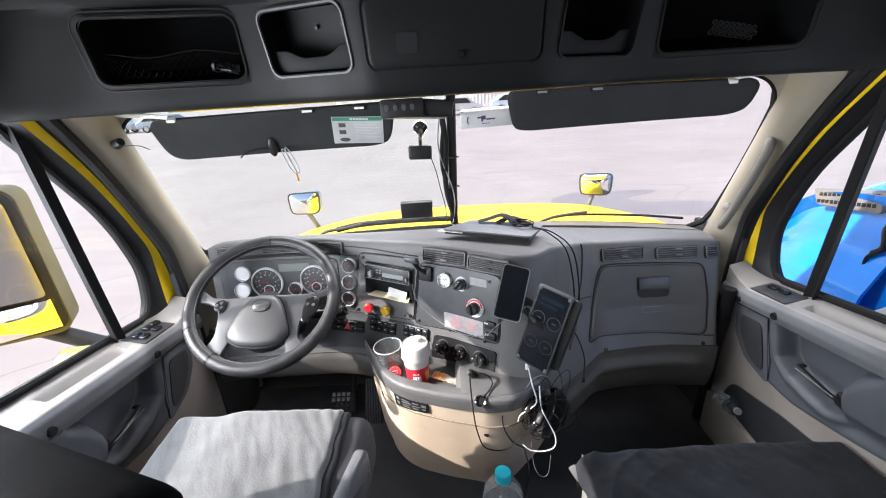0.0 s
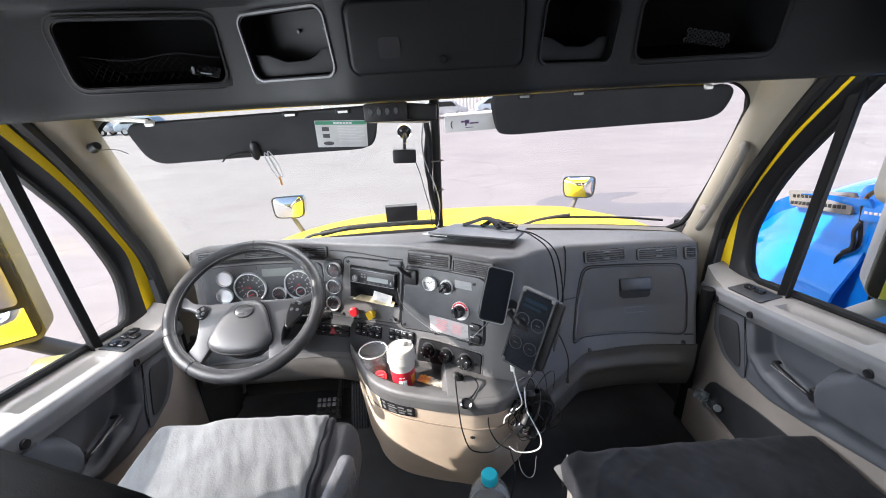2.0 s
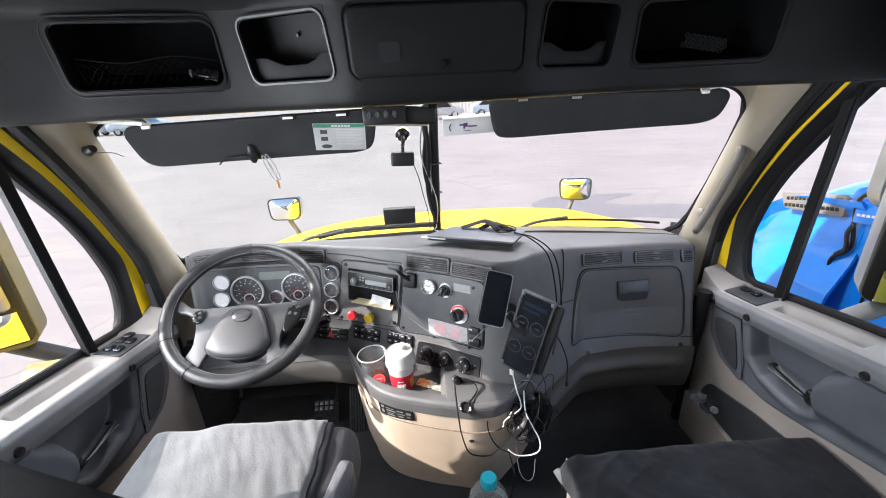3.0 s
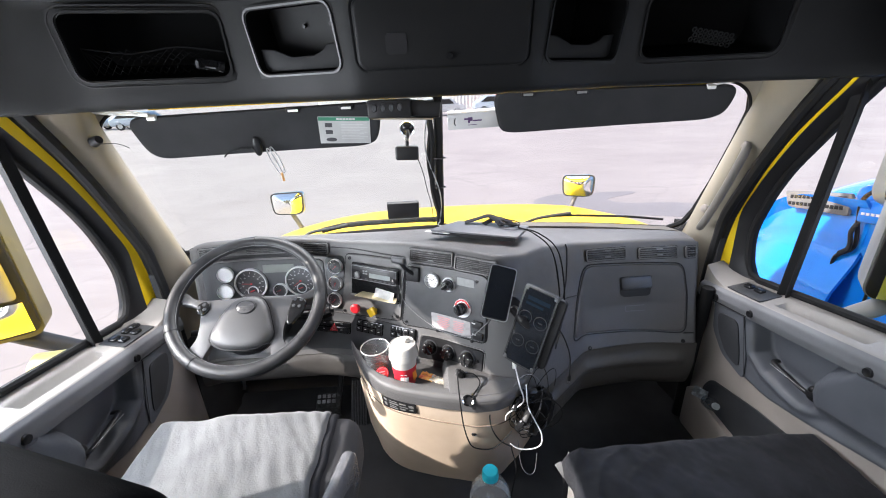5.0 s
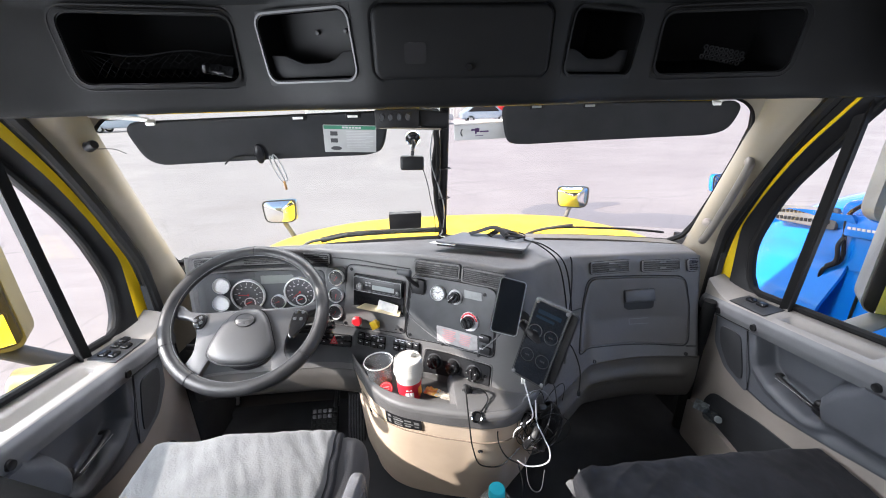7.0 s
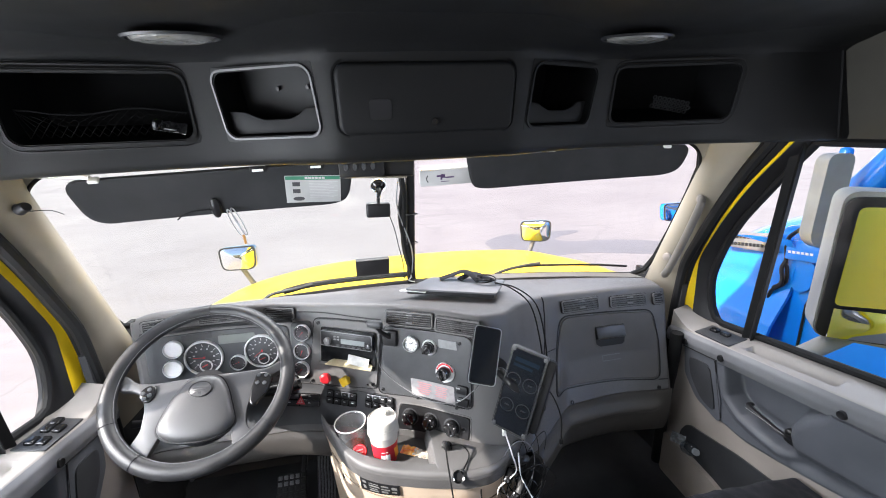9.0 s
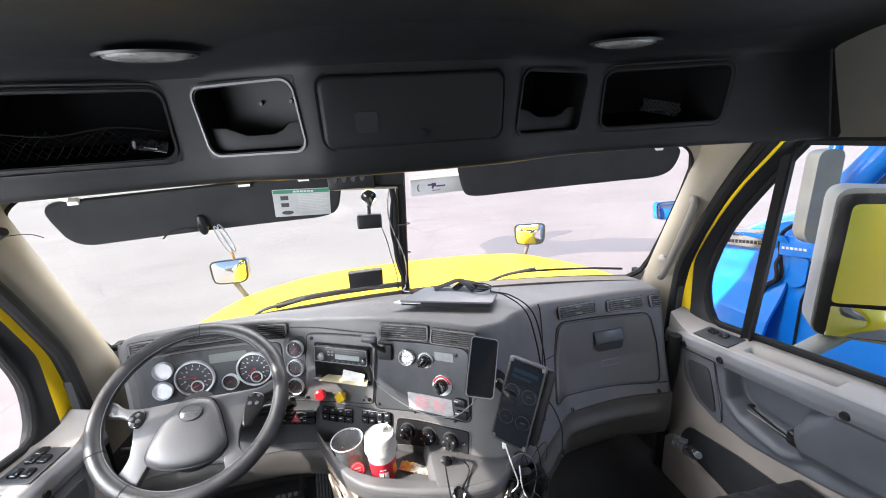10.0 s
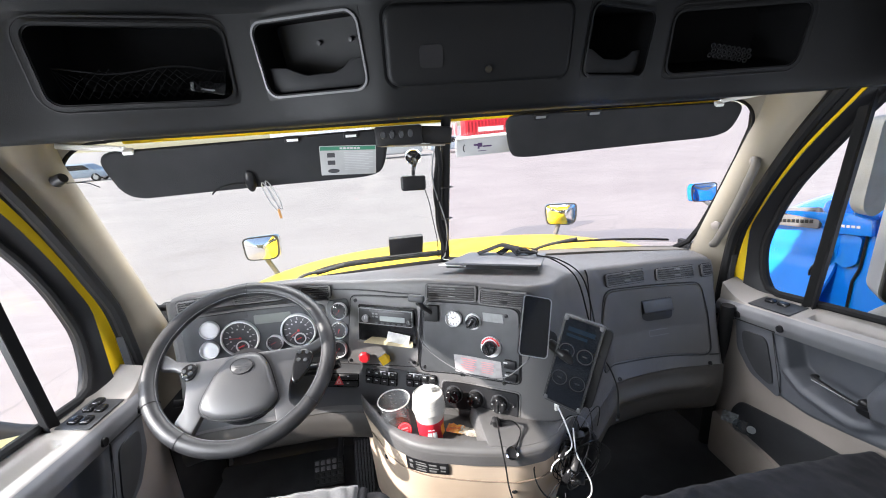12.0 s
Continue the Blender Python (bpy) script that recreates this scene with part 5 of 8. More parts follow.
knob(D(0.0, 0.768, 0.0055), 0.017, 0.028, SMOKE, centre, "smoked chrome knob with a bright rim", dot=False)
part("knob_grip", box(0.008, 0.028, 0.01, 0.003, 3), GLOSS_BLACK, centre, "black grip on the knob", at=D(0.0, 0.768, 0.036, -35))
part("knob_rim", revolve([(0.019, 0.001), (0.0225, 0.003), (0.025, -0.002)], 28), BEZEL, centre, at=D(0.0, 0.768, 0.0065))
plate_ = part("sticker", soft_patch(dash_y, [(-0.062, 0.663), (0.06, 0.665), (0.06, 0.614), (-0.062, 0.611)], 0.002, 0.0064, 0.001), WORN_LABEL, centre, "worn white and red warning sticker")
part("print", merged(*[(box(0.05 - 0.008 * (k % 3), 0.003, 0.0004), pose(-0.028, 0.018 - 0.0065 * k, 0.001)) for k in range(6)], *[(box(0.04 - 0.006 * (k % 2), 0.0022, 0.0004), pose(0.03, 0.017 - 0.006 * k, 0.001)) for k in range(6)]), PINK, plate_, at=D(0.0, 0.638, 0.0075, 1))
sticker = part("sticker", soft_patch(dash_y, [(0.027, 0.798), (0.077, 0.799), (0.077, 0.774), (0.027, 0.773)], 0.002, 0.0064, 0.001), surface("silvery_label", (0.2, 0.205, 0.21), 0.4, grain=0.1, size=70), centre, "small silvery sticker")
for k in range(2):
    sw = part("rocker", box(0.034, 0.024, 0.012, 0.003), BLACK, centre, "black rocker switch", at=D(0.082, 0.664 - 0.034 * k, 0.008))
    part("rocker_mark", box(0.012, 0.004, 0.0006), PALE, sw, at=D(0.073, 0.668 - 0.034 * k, 0.0143))

# heater panel
heater = part("heater_panel", soft_patch(dash_y, [(-0.1, 0.572), (0.094, 0.584), (0.084, 0.508), (-0.118, 0.493)], 0.01, 0.004, 0.006), BLACK, dash, "black heater control panel")
part("joint", groove(dash_y, [(-0.103, 0.575), (0.097, 0.588), (0.087, 0.504), (-0.122, 0.489)], 0.012, 0.005), DASH_GREY, dash)
for x, z, turn in ((-0.073, 0.539, 40), (-0.013, 0.541, -30), (0.045, 0.545, 10)):
    d = part("dial_ring", revolve([(0.02, 0.001), (0.027, 0.001), (0.0275, -0.002)], 28), PANEL_GREY, heater, at=D(x, z, 0.006))
    k = knob(D(x, z, 0.005, turn), 0.0235, 0.022, GLOSS_BLACK, heater, "black heater knob")
    part("knob_marks", merged(*[(revolve([(0, 0.0004), (0.0016, 0.0004)], 8), pose(0.0165 * math.cos(a), 0.0165 * math.sin(a), 0)) for a in np.linspace(0.4, 5.0, 5)]), PALE, k, at=D(x, z, 0.0273, turn))
    part("grip", box(0.008, 0.034, 0.008, 0.003), GLOSS_BLACK, k, at=D(x, z, 0.026, turn))
part("button", revolve([(0, 0.004), (0.005, 0.004), (0.006, 0)], 14), CHROME, heater, at=D(0.077, 0.55, 0.0045))

# darker lower face that carries the switch rows
lower_face = part("lower_face", patch(dash_y, [(-0.895, 0.607), (-0.13, 0.588), (-0.115, 0.478), (-0.895, 0.456)], 0.0022, 0.004, 60, 14), surface("lower_dash_grey", (0.056, 0.058, 0.063), 0.48, grain=0.3, spec=0.4), dash, "darker grey lower face with switches")
part("joint", tube([D(x, 0.6075 - 0.025 * (x + 0.895), 0.002).translation for x in np.linspace(-0.89, -0.14, 24)], 0.0018, 6), BLACK, dash)
# switch rows
for x, z, w, h, n, kind in ((-0.43, 0.543, 0.14, 0.044, 2, "hazard"), (-0.288, 0.561, 0.112, 0.046, 4, ""), (-0.165, 0.566, 0.1, 0.044, 4, "")):
    m = D(x, z, 0.003)
    row = part("switch_base", plate(rounded(w, h, 0.006), 0.005, 0.002), GLOSS_BLACK, dash, "black glossy switch base", at=m)
    for k in range(n):
        for j in range(2):
            part("switch", box(w / n - 0.006, h / 2 - 0.006, 0.006, 0.0015), BLACK, row, at=m @ pose(-w / 2 + w / n * (k + 0.5), h / 4 - j * h / 2, 0.006))
            part("switch_mark", box(0.008, 0.003, 0.0005), PALE, row, at=m @ pose(-w / 2 + w / n * (k + 0.5), h / 4 - j * h / 2 + 0.003, 0.0093))
    if kind:
        tri = part("hazard_button", plate([(-0.016, -0.013), (0.016, -0.013), (0, 0.015)], 0.002), RED, row, "red hazard triangle", at=m @ pose(0.005, 0, 0.0092))
        part("triangle_mark", ring([(-0.009, -0.009), (0.009, -0.009), (0, 0.007)], [(-0.005, -0.0065), (0.005, -0.0065), (0, 0.002)], 0.0006), PINK, tri, at=m @ pose(0.005, 0, 0.0113))

# vents
vent(D(-0.052, 0.847, 0.002), 0.155, 0.046, dash, 5)
vent(D(0.082, 0.843, 0.002), 0.14, 0.046, dash, 6, True)
vent(D(0.587, 0.766, 0.002), 0.152, 0.044, dash, 4)
vent(D(0.783, 0.76, 0.002), 0.146, 0.042, dash, 4)
vent(D(0.904, 0.757, 0.002), 0.042, 0.044, dash, 4, True)
vent(D(-0.468, 0.836, 0.002), 0.1, 0.04, dash, 4, True)
vent(D(-0.65, 0.84, 0.002), 0.15, 0.036, dash, 4, True)
vent(D(-0.85, 0.838, 0.002), 0.07, 0.04, dash, 4, True)

# glove box
GLOVE = [(0.508, 0.73), (0.872, 0.714), (0.882, 0.6), (0.862, 0.486), (0.43, 0.51), (0.468, 0.625)]
glove = part("glove_box_door", soft_patch(dash_y, GLOVE, 0.03, 0.006, 0.008), surface("glove_taupe", (0.068, 0.062, 0.057), 0.5, grain=0.25, other=(0.058, 0.053, 0.049)), dash, "taupe grey glove box door")
part("joint", groove(dash_y, [(0.503, 0.736), (0.878, 0.72), (0.888, 0.6), (0.868, 0.481), (0.423, 0.505), (0.462, 0.625)], 0.034, 0.006), BLACK, dash)
m = D(0.697, 0.645, 0.0065)
catch = part("glove_handle", plate(soft_quad([(-0.06, 0.037), (0.06, 0.037), (0.06, -0.028), (0.045, -0.038), (-0.045, -0.038), (-0.06, -0.028)], 0.005), 0.002), BLACK, glove, "dark recessed glove box pull", at=m)
part("pull_flap", box(0.116, 0.045, 0.012, 0.004), PANEL_GREY, catch, at=m @ pose(0, 0.013, 0.004, -10, 0, 0))
part("slot_mark", ring(rounded(0.085, 0.022, 0.002), rounded(0.079, 0.017, 0.001), 0.0008), DASH_GREY, glove, at=D(0.697, 0.566, 0.0062))
part("joint", tube([D(x, z, 0.0005).translation for x, z in ((0.428, 0.822), (0.433, 0.806), (0.426, 0.756), (0.414, 0.706), (0.392, 0.662), (0.36, 0.6))], 0.0024, 6), BLACK, dash)
part("joint", tube([D(x, 0.665 - 0.31 * (x - 0.391), 0.0005).translation for x in np.linspace(0.385, 0.484, 7)], 0.002, 6), BLACK, dash)
part("joint", tube([D(x, 0.482, 0.0005).translation for x in np.linspace(0.86, 0.895, 5)], 0.002, 6), BLACK, dash)
for x, z in ((0.505, 0.456), (0.855, 0.456)):
    screw_at(D(x, z, 0.001), dash, 0.007)

# console base details
C = lambda x, z, out=0.0: on(console_y, x, z, out)
PLATE = [(-0.239, 0.462), (-0.13, 0.454), (-0.129, 0.409), (-0.238, 0.4)]
info = part("data_plate", soft_patch(console_y, PLATE, 0.004, 0.004, 0.005), BLACK, base_console, "black data plate with pale marks")
plate_spot = lambda u, v: C(-0.239 + 0.11 * u, (0.462 - 0.008 * u) * (1 - v) + (0.4 + 0.009 * u) * v, 0.0045)
PRINT = surface("plate_print", (0.2, 0.2, 0.2), 0.5, grain=0.0)
for u, v, w, h in ((0.12, 0.25, 0.012, 0.011), (0.12, 0.65, 0.01, 0.016), (0.34, 0.2, 0.03, 0.003), (0.36, 0.4, 0.034, 0.006), (0.34, 0.62, 0.026, 0.003), (0.35, 0.8, 0.03, 0.005), (0.62, 0.22, 0.022, 0.006), (0.64, 0.5, 0.028, 0.004), (0.62, 0.75, 0.02, 0.007), (0.86, 0.3, 0.016, 0.012), (0.86, 0.68, 0.014, 0.005)):
    part("print", box(w, h, 0.0006), PRINT, info, at=plate_spot(u, v))
for x, z in ((0.047, 0.33), (-0.3, 0.36)):
    screw_at(C(x, z, 0.001), base_console, 0.008)
part("joint", tube([C(x, 0.395 - 0.05 * (x + 0.3), 0.001).translation for x in np.linspace(-0.34, 0.3, 24)], 0.0025, 6), surface("beige_joint", (0.2, 0.15, 0.11), 0.7), base_console)
# shoulder to the right of the tray, with two sockets


def shoulder_point(u, v):
    x = -0.04 + 0.305 * u
    k = max(0.0, 1 - u / 0.06)
    y0, y1 = glide(RIM, x) + 0.012, dash_y(x, 0.51) + 0.004
    return Vector((x, y0 * (1 - v) + y1 * v, 0.519 + 0.006 * math.sin(math.pi * v) - 0.046 * k ** 2.2))


part("tray_shoulder", sheet(shoulder_point, 40, 10, 0.02, (0, 0, -1)), DASH_GREY, base_console, "solid grey end of the tray")
for at_, way in ((Vector((0.016, 1.028, 0.522)), (-0.25, -0.5, 0.8)), (Vector((0.026, glide(RIM, 0.026) - 0.002, 0.512)), (-0.1, -0.8, 0.6))):
    s = facing(at_, way)
    sock = part("power_socket", revolve([(0, -0.012), (0.012, -0.012), (0.0125, 0.006), (0.016, 0.008), (0.0175, 0.002), (0.018, -0.006)], 24), CHROME, base_console, "round chrome-rimmed power socket", at=s)
    part("socket_hole", revolve([(0, 0.002), (0.0115, 0.002)], 20), BLACK, sock, at=s)

# ---- pedals ----
# Paler tread colour, painted on the studs that catch the light.
LIT_TREAD = surface("lit_tread", (0.12, 0.12, 0.125), 0.4, metal=0.4, grain=0.1)
pedal = thing("brake_pedal", "black rubber brake pedal with grid tread", "pedal", (-0.55, 1.45, 0))
pm = pose(-0.545, 1.46, 0.06, 38, 0, 0)
part("pad", box(0.115, 0.1, 0.02, 0.006), RUBBER, pedal, at=pm)
for i in range(5):
    for j in range(4):
        part("tread", box(0.015, 0.015, 0.006, 0.002), LIT_TREAD if j > 1 and i < 4 else RUBBER, pedal, at=pm @ pose(-0.044 + 0.022 * i, -0.033 + 0.022 * j, 0.011))
part("arm", tube([pm @ Vector((0.04, 0.03, -0.01)), Vector((-0.475, 1.56, 0.25)), Vector((-0.46, 1.64, 0.4))], 0.012, 8), BLACK, pedal)
gas = thing("gas_pedal", "long ribbed black accelerator pedal", "pedal", (-0.42, 1.4, 0))
gm = pose(-0.405, 1.42, 0.045, 60, 0, -3)
part("pad", box(0.075, 0.28, 0.018, 0.005), RUBBER, gas, at=gm)
for i in range(6):
    part("rib", box(0.006, 0.265, 0.006, 0.002), PANEL_GREY, gas, at=gm @ pose(-0.029 + 0.0116 * i, 0, 0.01))
for x, y, w in ((-0.7, 1.5, 0.05), (-0.815, 1.5, 0.04)):
    clip = single("column_bracket", box(w, 0.03, 0.05, 0.008), STEEL if w > 0.045 else PANEL_GREY, "small metal bracket hanging below the dashboard", "bracket", at=pose(x, y - 0.1, 0.33, 15, 0, 5))

keys = thing("hanging_keys", "bunch of keys hanging below the dashboard", "keys", (-0.83, 1.36, 0.3))
part("ring", tube([Vector((-0.83 + 0.012 * math.cos(a), 1.36, 0.335 + 0.012 * math.sin(a))) for a in np.linspace(0, 2 * math.pi, 16)[:-1]], 0.0012, 5, closed=True), STEEL, keys, "steel ring")
for k, (dx, turn) in enumerate(((-0.008, -8), (0.004, 5), (0.012, 14))):
    part("key", merged((box(0.011, 0.002, 0.045, 0.001), pose(0, 0, -0.035)), (revolve([(0, 0.001), (0.011, 0.001), (0.011, -0.001), (0, -0.001)], 16), pose(0, 0, -0.008, 90, 0, 0))), STEEL if k else surface("blue_tag", (0.05, 0.12, 0.16), 0.4), keys, at=pose(-0.83 + dx, 1.36 - 0.004 * k, 0.325, 0, turn, 20))

# ---- driver's seat details ----
part("seat_tag", box(0.002, 0.04, 0.018, 0.0005), WHITE, seat, "small white tag", at=pose(-0.822, 0.74, 0.47))
part("bolster", pad(0.04, 0.36, 0.1, 0.008, 0.018), surface("wrinkled_vinyl", (0.13, 0.13, 0.14), 0.2, grain=1.0, fine=90), seat, "shiny wrinkled vinyl side bolster", at=pose(-0.322, 0.585, 0.503, 0, 0, -12))
for dx in (-0.02, 0.02):
    part("stitching", tube([pose(-0.67, 0.39, 0.67, 78, 0, -20) @ Vector((0.25 * math.cos(a) * 0.9, 0.235 + dx * 0.2, 0.05 + 0.012 * math.sin(a))) for a in np.linspace(0, math.pi, 20)], 0.001, 5), SILVER, seat)

# ---- door details ----


def door_face(side):
    """The door's inner face as (y, z) with the way out towards the middle of the cab."""
    def at(y, z, out=0.0, turn=0.0):
        m = Matrix(((0, 0, -side), (-side, 0, 0), (0, 1, 0))).to_4x4()
        m.translation = Vector((side * (0.987 - out), y, z))
        return m @ pose(0, 0, 0, 0, 0, turn)
    return at


def yz_slab(side, outline, x, thick):
    """A slab on the door: an outline in (y, z), its near face at x, thick towards the outside."""
    bm = bmesh.new()
    near = [bm.verts.new((side * x, y, z)) for y, z in outline]
    far = [bm.verts.new((side * (x + thick), y, z)) for y, z in outline]
    bm.faces.new(near)
    bm.faces.new(far[::-1])
    for i in range(len(near)):
        j = (i + 1) % len(near)
        bm.faces.new((near[i], near[j], far[j], far[i]))
    bmesh.ops.recalc_face_normals(bm, faces=bm.faces[:])
    return bm


POCKET_SHADE = surface("pocket_shade", (0.02, 0.0215, 0.025), 0.7, grain=0.25)


def door_details(side):
    door = doors[side]
    z_rail = lambda y: 0.6 + rise(y)
    # dark middle panel: speaker end and handle end
    speaker = soft_quad([(1.245, z_rail(1.245) + 0.005), (1.225, 0.49), (1.16, 0.425), (1.05, 0.398), (1.062, 0.48), (1.115, z_rail(1.115) + 0.005)], 0.02, 5)
    sp = part("speaker_panel", yz_slab(side, speaker, 0.975, 0.012), DOOR_DARK, door, "dark speaker panel")
    grille = soft_quad([(1.215, z_rail(1.215) - 0.03), (1.195, 0.5), (1.14, 0.44), (1.075, 0.425), (1.085, 0.47), (1.125, z_rail(1.125) - 0.03)], 0.025, 5)
    part("speaker_grille", yz_slab(side, grille, 0.971, 0.005), PANEL_GREY, sp, "fine dark speaker grille")
    mp = part("middle_panel", sheet(lambda u, v: panel_point(side, u, v), 130, 50, 0.012, (side, 0, 0)), DOOR_DARK, door, "dark moulded panel with a hand recess and armrest", sharp=60)
    part("panel_joint", tube([Vector((side * 0.9765, 1.052 + 0.06 * k, 0.42 + (z_rail(1.11) - 0.42) * k)) for k in np.linspace(0, 1, 8)], 0.0022, 6), BLACK, door, "dark upright joint")
    part("rail_joint", tube([Vector((side * 0.9715, y, z_rail(y) + 0.0005)) for y in np.linspace(1.245, 1.1, 6)], 0.0025, 6), BLACK, door, "dark joint under the rail")
    part("door_handle", tube(smooth_line([Vector((side * 1.01, 0.985, 0.522)), Vector((side * 0.985, 0.972, 0.527)), Vector((side * 0.972, 0.9, 0.528)), Vector((side * 0.97, 0.845, 0.526)), Vector((side * 0.995, 0.828, 0.52))], 5), 0.0085, 10, flat=0.6), BLACK, mp, "black inner door handle")
    # A thin silver tube draws the highlight along the handle.
    part("handle_glint", tube([Vector((side * 0.9635, y, 0.531)) for y in np.linspace(0.965, 0.845, 8)], 0.0009, 6), SILVER, mp, "thin highlight laid on the handle as a bright line")
    # Black block that deepens the recess shadow behind the handle.
    part("handle_hollow", box(0.03, 0.055, 0.045, 0.012, 3), BLACK, mp, "black block painting the dark hollow behind the handle", at=pose(side * 1.012, 0.846, 0.505))
    for y in (1.235, 1.083, 0.732):
        m = door_face(side)(y, 0.619 + rise(y), 0.0225)
        part("screw_hole", revolve([(0, 0.0015), (0.008, 0.0015), (0.0105, 0.0025), (0.0125, -0.003)], 16), BLACK, door, at=m)
    # switches on the sill
    s_at = lambda y, x=1.022: Vector((side * x, y, 0.669 + rise(y) + 0.002))
    tilt = pose(*s_at(1.15), -8.2, side * -11, 0)
    pl = part("switch_plate", box(0.075, 0.145, 0.006, 0.003), PANEL_GREY, door, "dark window switch plate", at=tilt)
    rows = [(-0.012, 0.03), (-0.012, -0.015)] if side > 0 else [(-0.015, 0.05), (-0.015, 0.015), (0.017, 0.015), (-0.015, -0.04), (0.017, -0.04)]
    for sx, sy in rows:
        part("switch", box(0.022, 0.032, 0.012, 0.005, 3), GLOSS_BLACK, pl, "black window switch", at=tilt @ pose(-side * sx * 0.8, sy, 0.006))
    # map pocket: a flat dark slab paints the shade in its mouth
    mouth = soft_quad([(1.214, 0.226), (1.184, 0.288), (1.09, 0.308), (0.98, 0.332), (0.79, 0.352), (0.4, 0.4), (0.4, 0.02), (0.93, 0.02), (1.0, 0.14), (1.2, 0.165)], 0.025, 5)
    part("map_pocket", yz_slab(side, mouth, 0.981, 0.006), POCKET_SHADE, door, "flat dark slab painted as the shaded map pocket mouth")
    lip = soft_quad([(1.27, 0.19), (1.2, 0.18), (1.03, 0.166), (0.95, 0.15), (0.94, 0.0), (1.27, 0.0)], 0.02, 5)
    part("pocket_lip", yz_slab(side, lip, 0.963, 0.03), TAUPE, door, "taupe pocket lip")


for side in (-1, 1):
    door_details(side)


# Run thick to the floor to paint the dark gap beside the dashboard.
part("gap_seal", tube(smooth_line([Vector((0.952, 1.262, 0.64)), Vector((0.95, 1.262, 0.5)), Vector((0.955, 1.275, 0.4)), Vector((0.965, 1.29, 0.2)), Vector((0.965, 1.29, 0.02))], 6), 0.022, 10), RUBBER, doors[1], "black rubber seal that also darkens the gap at the door edge")


def small_bottle():
    b = thing("water_bottle", "small clear water bottle lying in the door pocket", "bottle", (0.962, 1.12, 0.17))
    m = facing((0.972, 1.165, 0.198), (-0.2, -0.75, 0.42)) @ Matrix.Scale(0.78, 4)
    thin = clear("thin_bottle", (0.72, 0.78, 0.82), 0.05, 1.5, 0.05)
    part("body", revolve([(0, 0), (0.028, 0.002), (0.031, 0.01), (0.028, 0.03), (0.031, 0.05), (0.029, 0.066), (0.02, 0.08), (0.0125, 0.086), (0.0125, 0.094)], 24), thin, b, at=m)
    part("cap", revolve([(0, 0.104), (0.014, 0.104), (0.0155, 0.1), (0.0155, 0.088), (0, 0.088)], 20), surface("milky_cap", (0.3, 0.33, 0.34), 0.35, grain=0.0), b, "milky screw cap", at=m)
    part("wrapper", sheet(lambda u, v: Vector((0.05 * (u - 0.5), 0.04 * (v - 0.5), 0.016 * noise.noise(Vector((u * 4, v * 4, 3))))), 12, 10, 0.0015, (0, 0, -1)), surface("pale_film", (0.4, 0.44, 0.46), 0.25, grain=0.3, size=60, other=(0.12, 0.13, 0.14)), b, "crumpled silvery film", at=facing((0.962, 1.195, 0.212), (-0.8, -0.5, 0.4)))
    return b


small_bottle()

# ---- front pillar fittings ----
HANDLE = surface("handle_taupe", (0.11, 0.1, 0.088), 0.5, grain=0.2)
grab = thing("grab_handle", "taupe grab handle on the passenger pillar", "handle", (0.93, 1.3, 0.87))
grip = smooth_line([Vector((0.975, 1.27, 1.15)), Vector((0.957, 1.245, 1.14)), Vector((0.948, 1.248, 1.1)), Vector((0.93, 1.268, 1.0)), Vector((0.91, 1.292, 0.9)), Vector((0.905, 1.306, 0.865)), Vector((0.93, 1.34, 0.85))], 6)
part("grip", tube(grip, 0.0125, 12), HANDLE, grab)
for p in ((0.962, 1.258, 1.145), (0.925, 1.335, 0.92)):
    part("fixing", revolve([(0, 0.004), (0.009, 0.003), (0.014, 0.0), (0.014, -0.01)], 14), TAUPE, grab, at=facing(p, (-1, -0.5, 0)))
sensor = thing("pillar_sensor", "small black sensor on the driver pillar with a thin wire", "sensor", (-0.95, 1.2, 1.26))
sm = facing((-0.955, 1.206, 1.262), (0.8, -0.35, 0.25)) @ Matrix.Scale(0.72, 4)
part("body", revolve([(0, 0.03), (0.014, 0.03), (0.017, 0.024), (0.018, 0.0), (0.02, -0.006)], 18), BLACK, sensor, at=sm)
part("wire", tube(smooth_line([Vector((-0.945, 1.21, 1.255)), Vector((-0.92, 1.24, 1.25)), Vector((-0.905, 1.26, 1.235))], 6), 0.001, 5), RUBBER, sensor)

# ---- dome lights ----
LENS = surface("dome_lens_prism", (0.1, 0.098, 0.093), 0.2, grain=0.8, fine=160, size=60, other=(0.14, 0.14, 0.135), coat=0.5)
for x, y in ((-0.45, 0.93), (0.44, 0.93)):
    lamp = thing("dome_lamp", "unlit oval dome lamp set in the overhead console", "lamp", (x, y, SOFFIT), "dome lamps")
    m = pose(x, y, SOFFIT + 0.004, 180, 0, 0)
    part("bezel", merged((revolve([(0.077, 0.0), (0.079, 0.004), (0.084, 0.004), (0.088, 0.0)], 36), Matrix.Diagonal((0.92, 0.5, 1, 1)))), BLACK, lamp, at=m)
    part("lens", merged((revolve([(0, 0.011), (0.05, 0.0095), (0.07, 0.006), (0.077, 0.0)], 36), Matrix.Diagonal((0.92, 0.5, 1, 1)))), LENS, lamp, "clear ribbed lens", at=m)

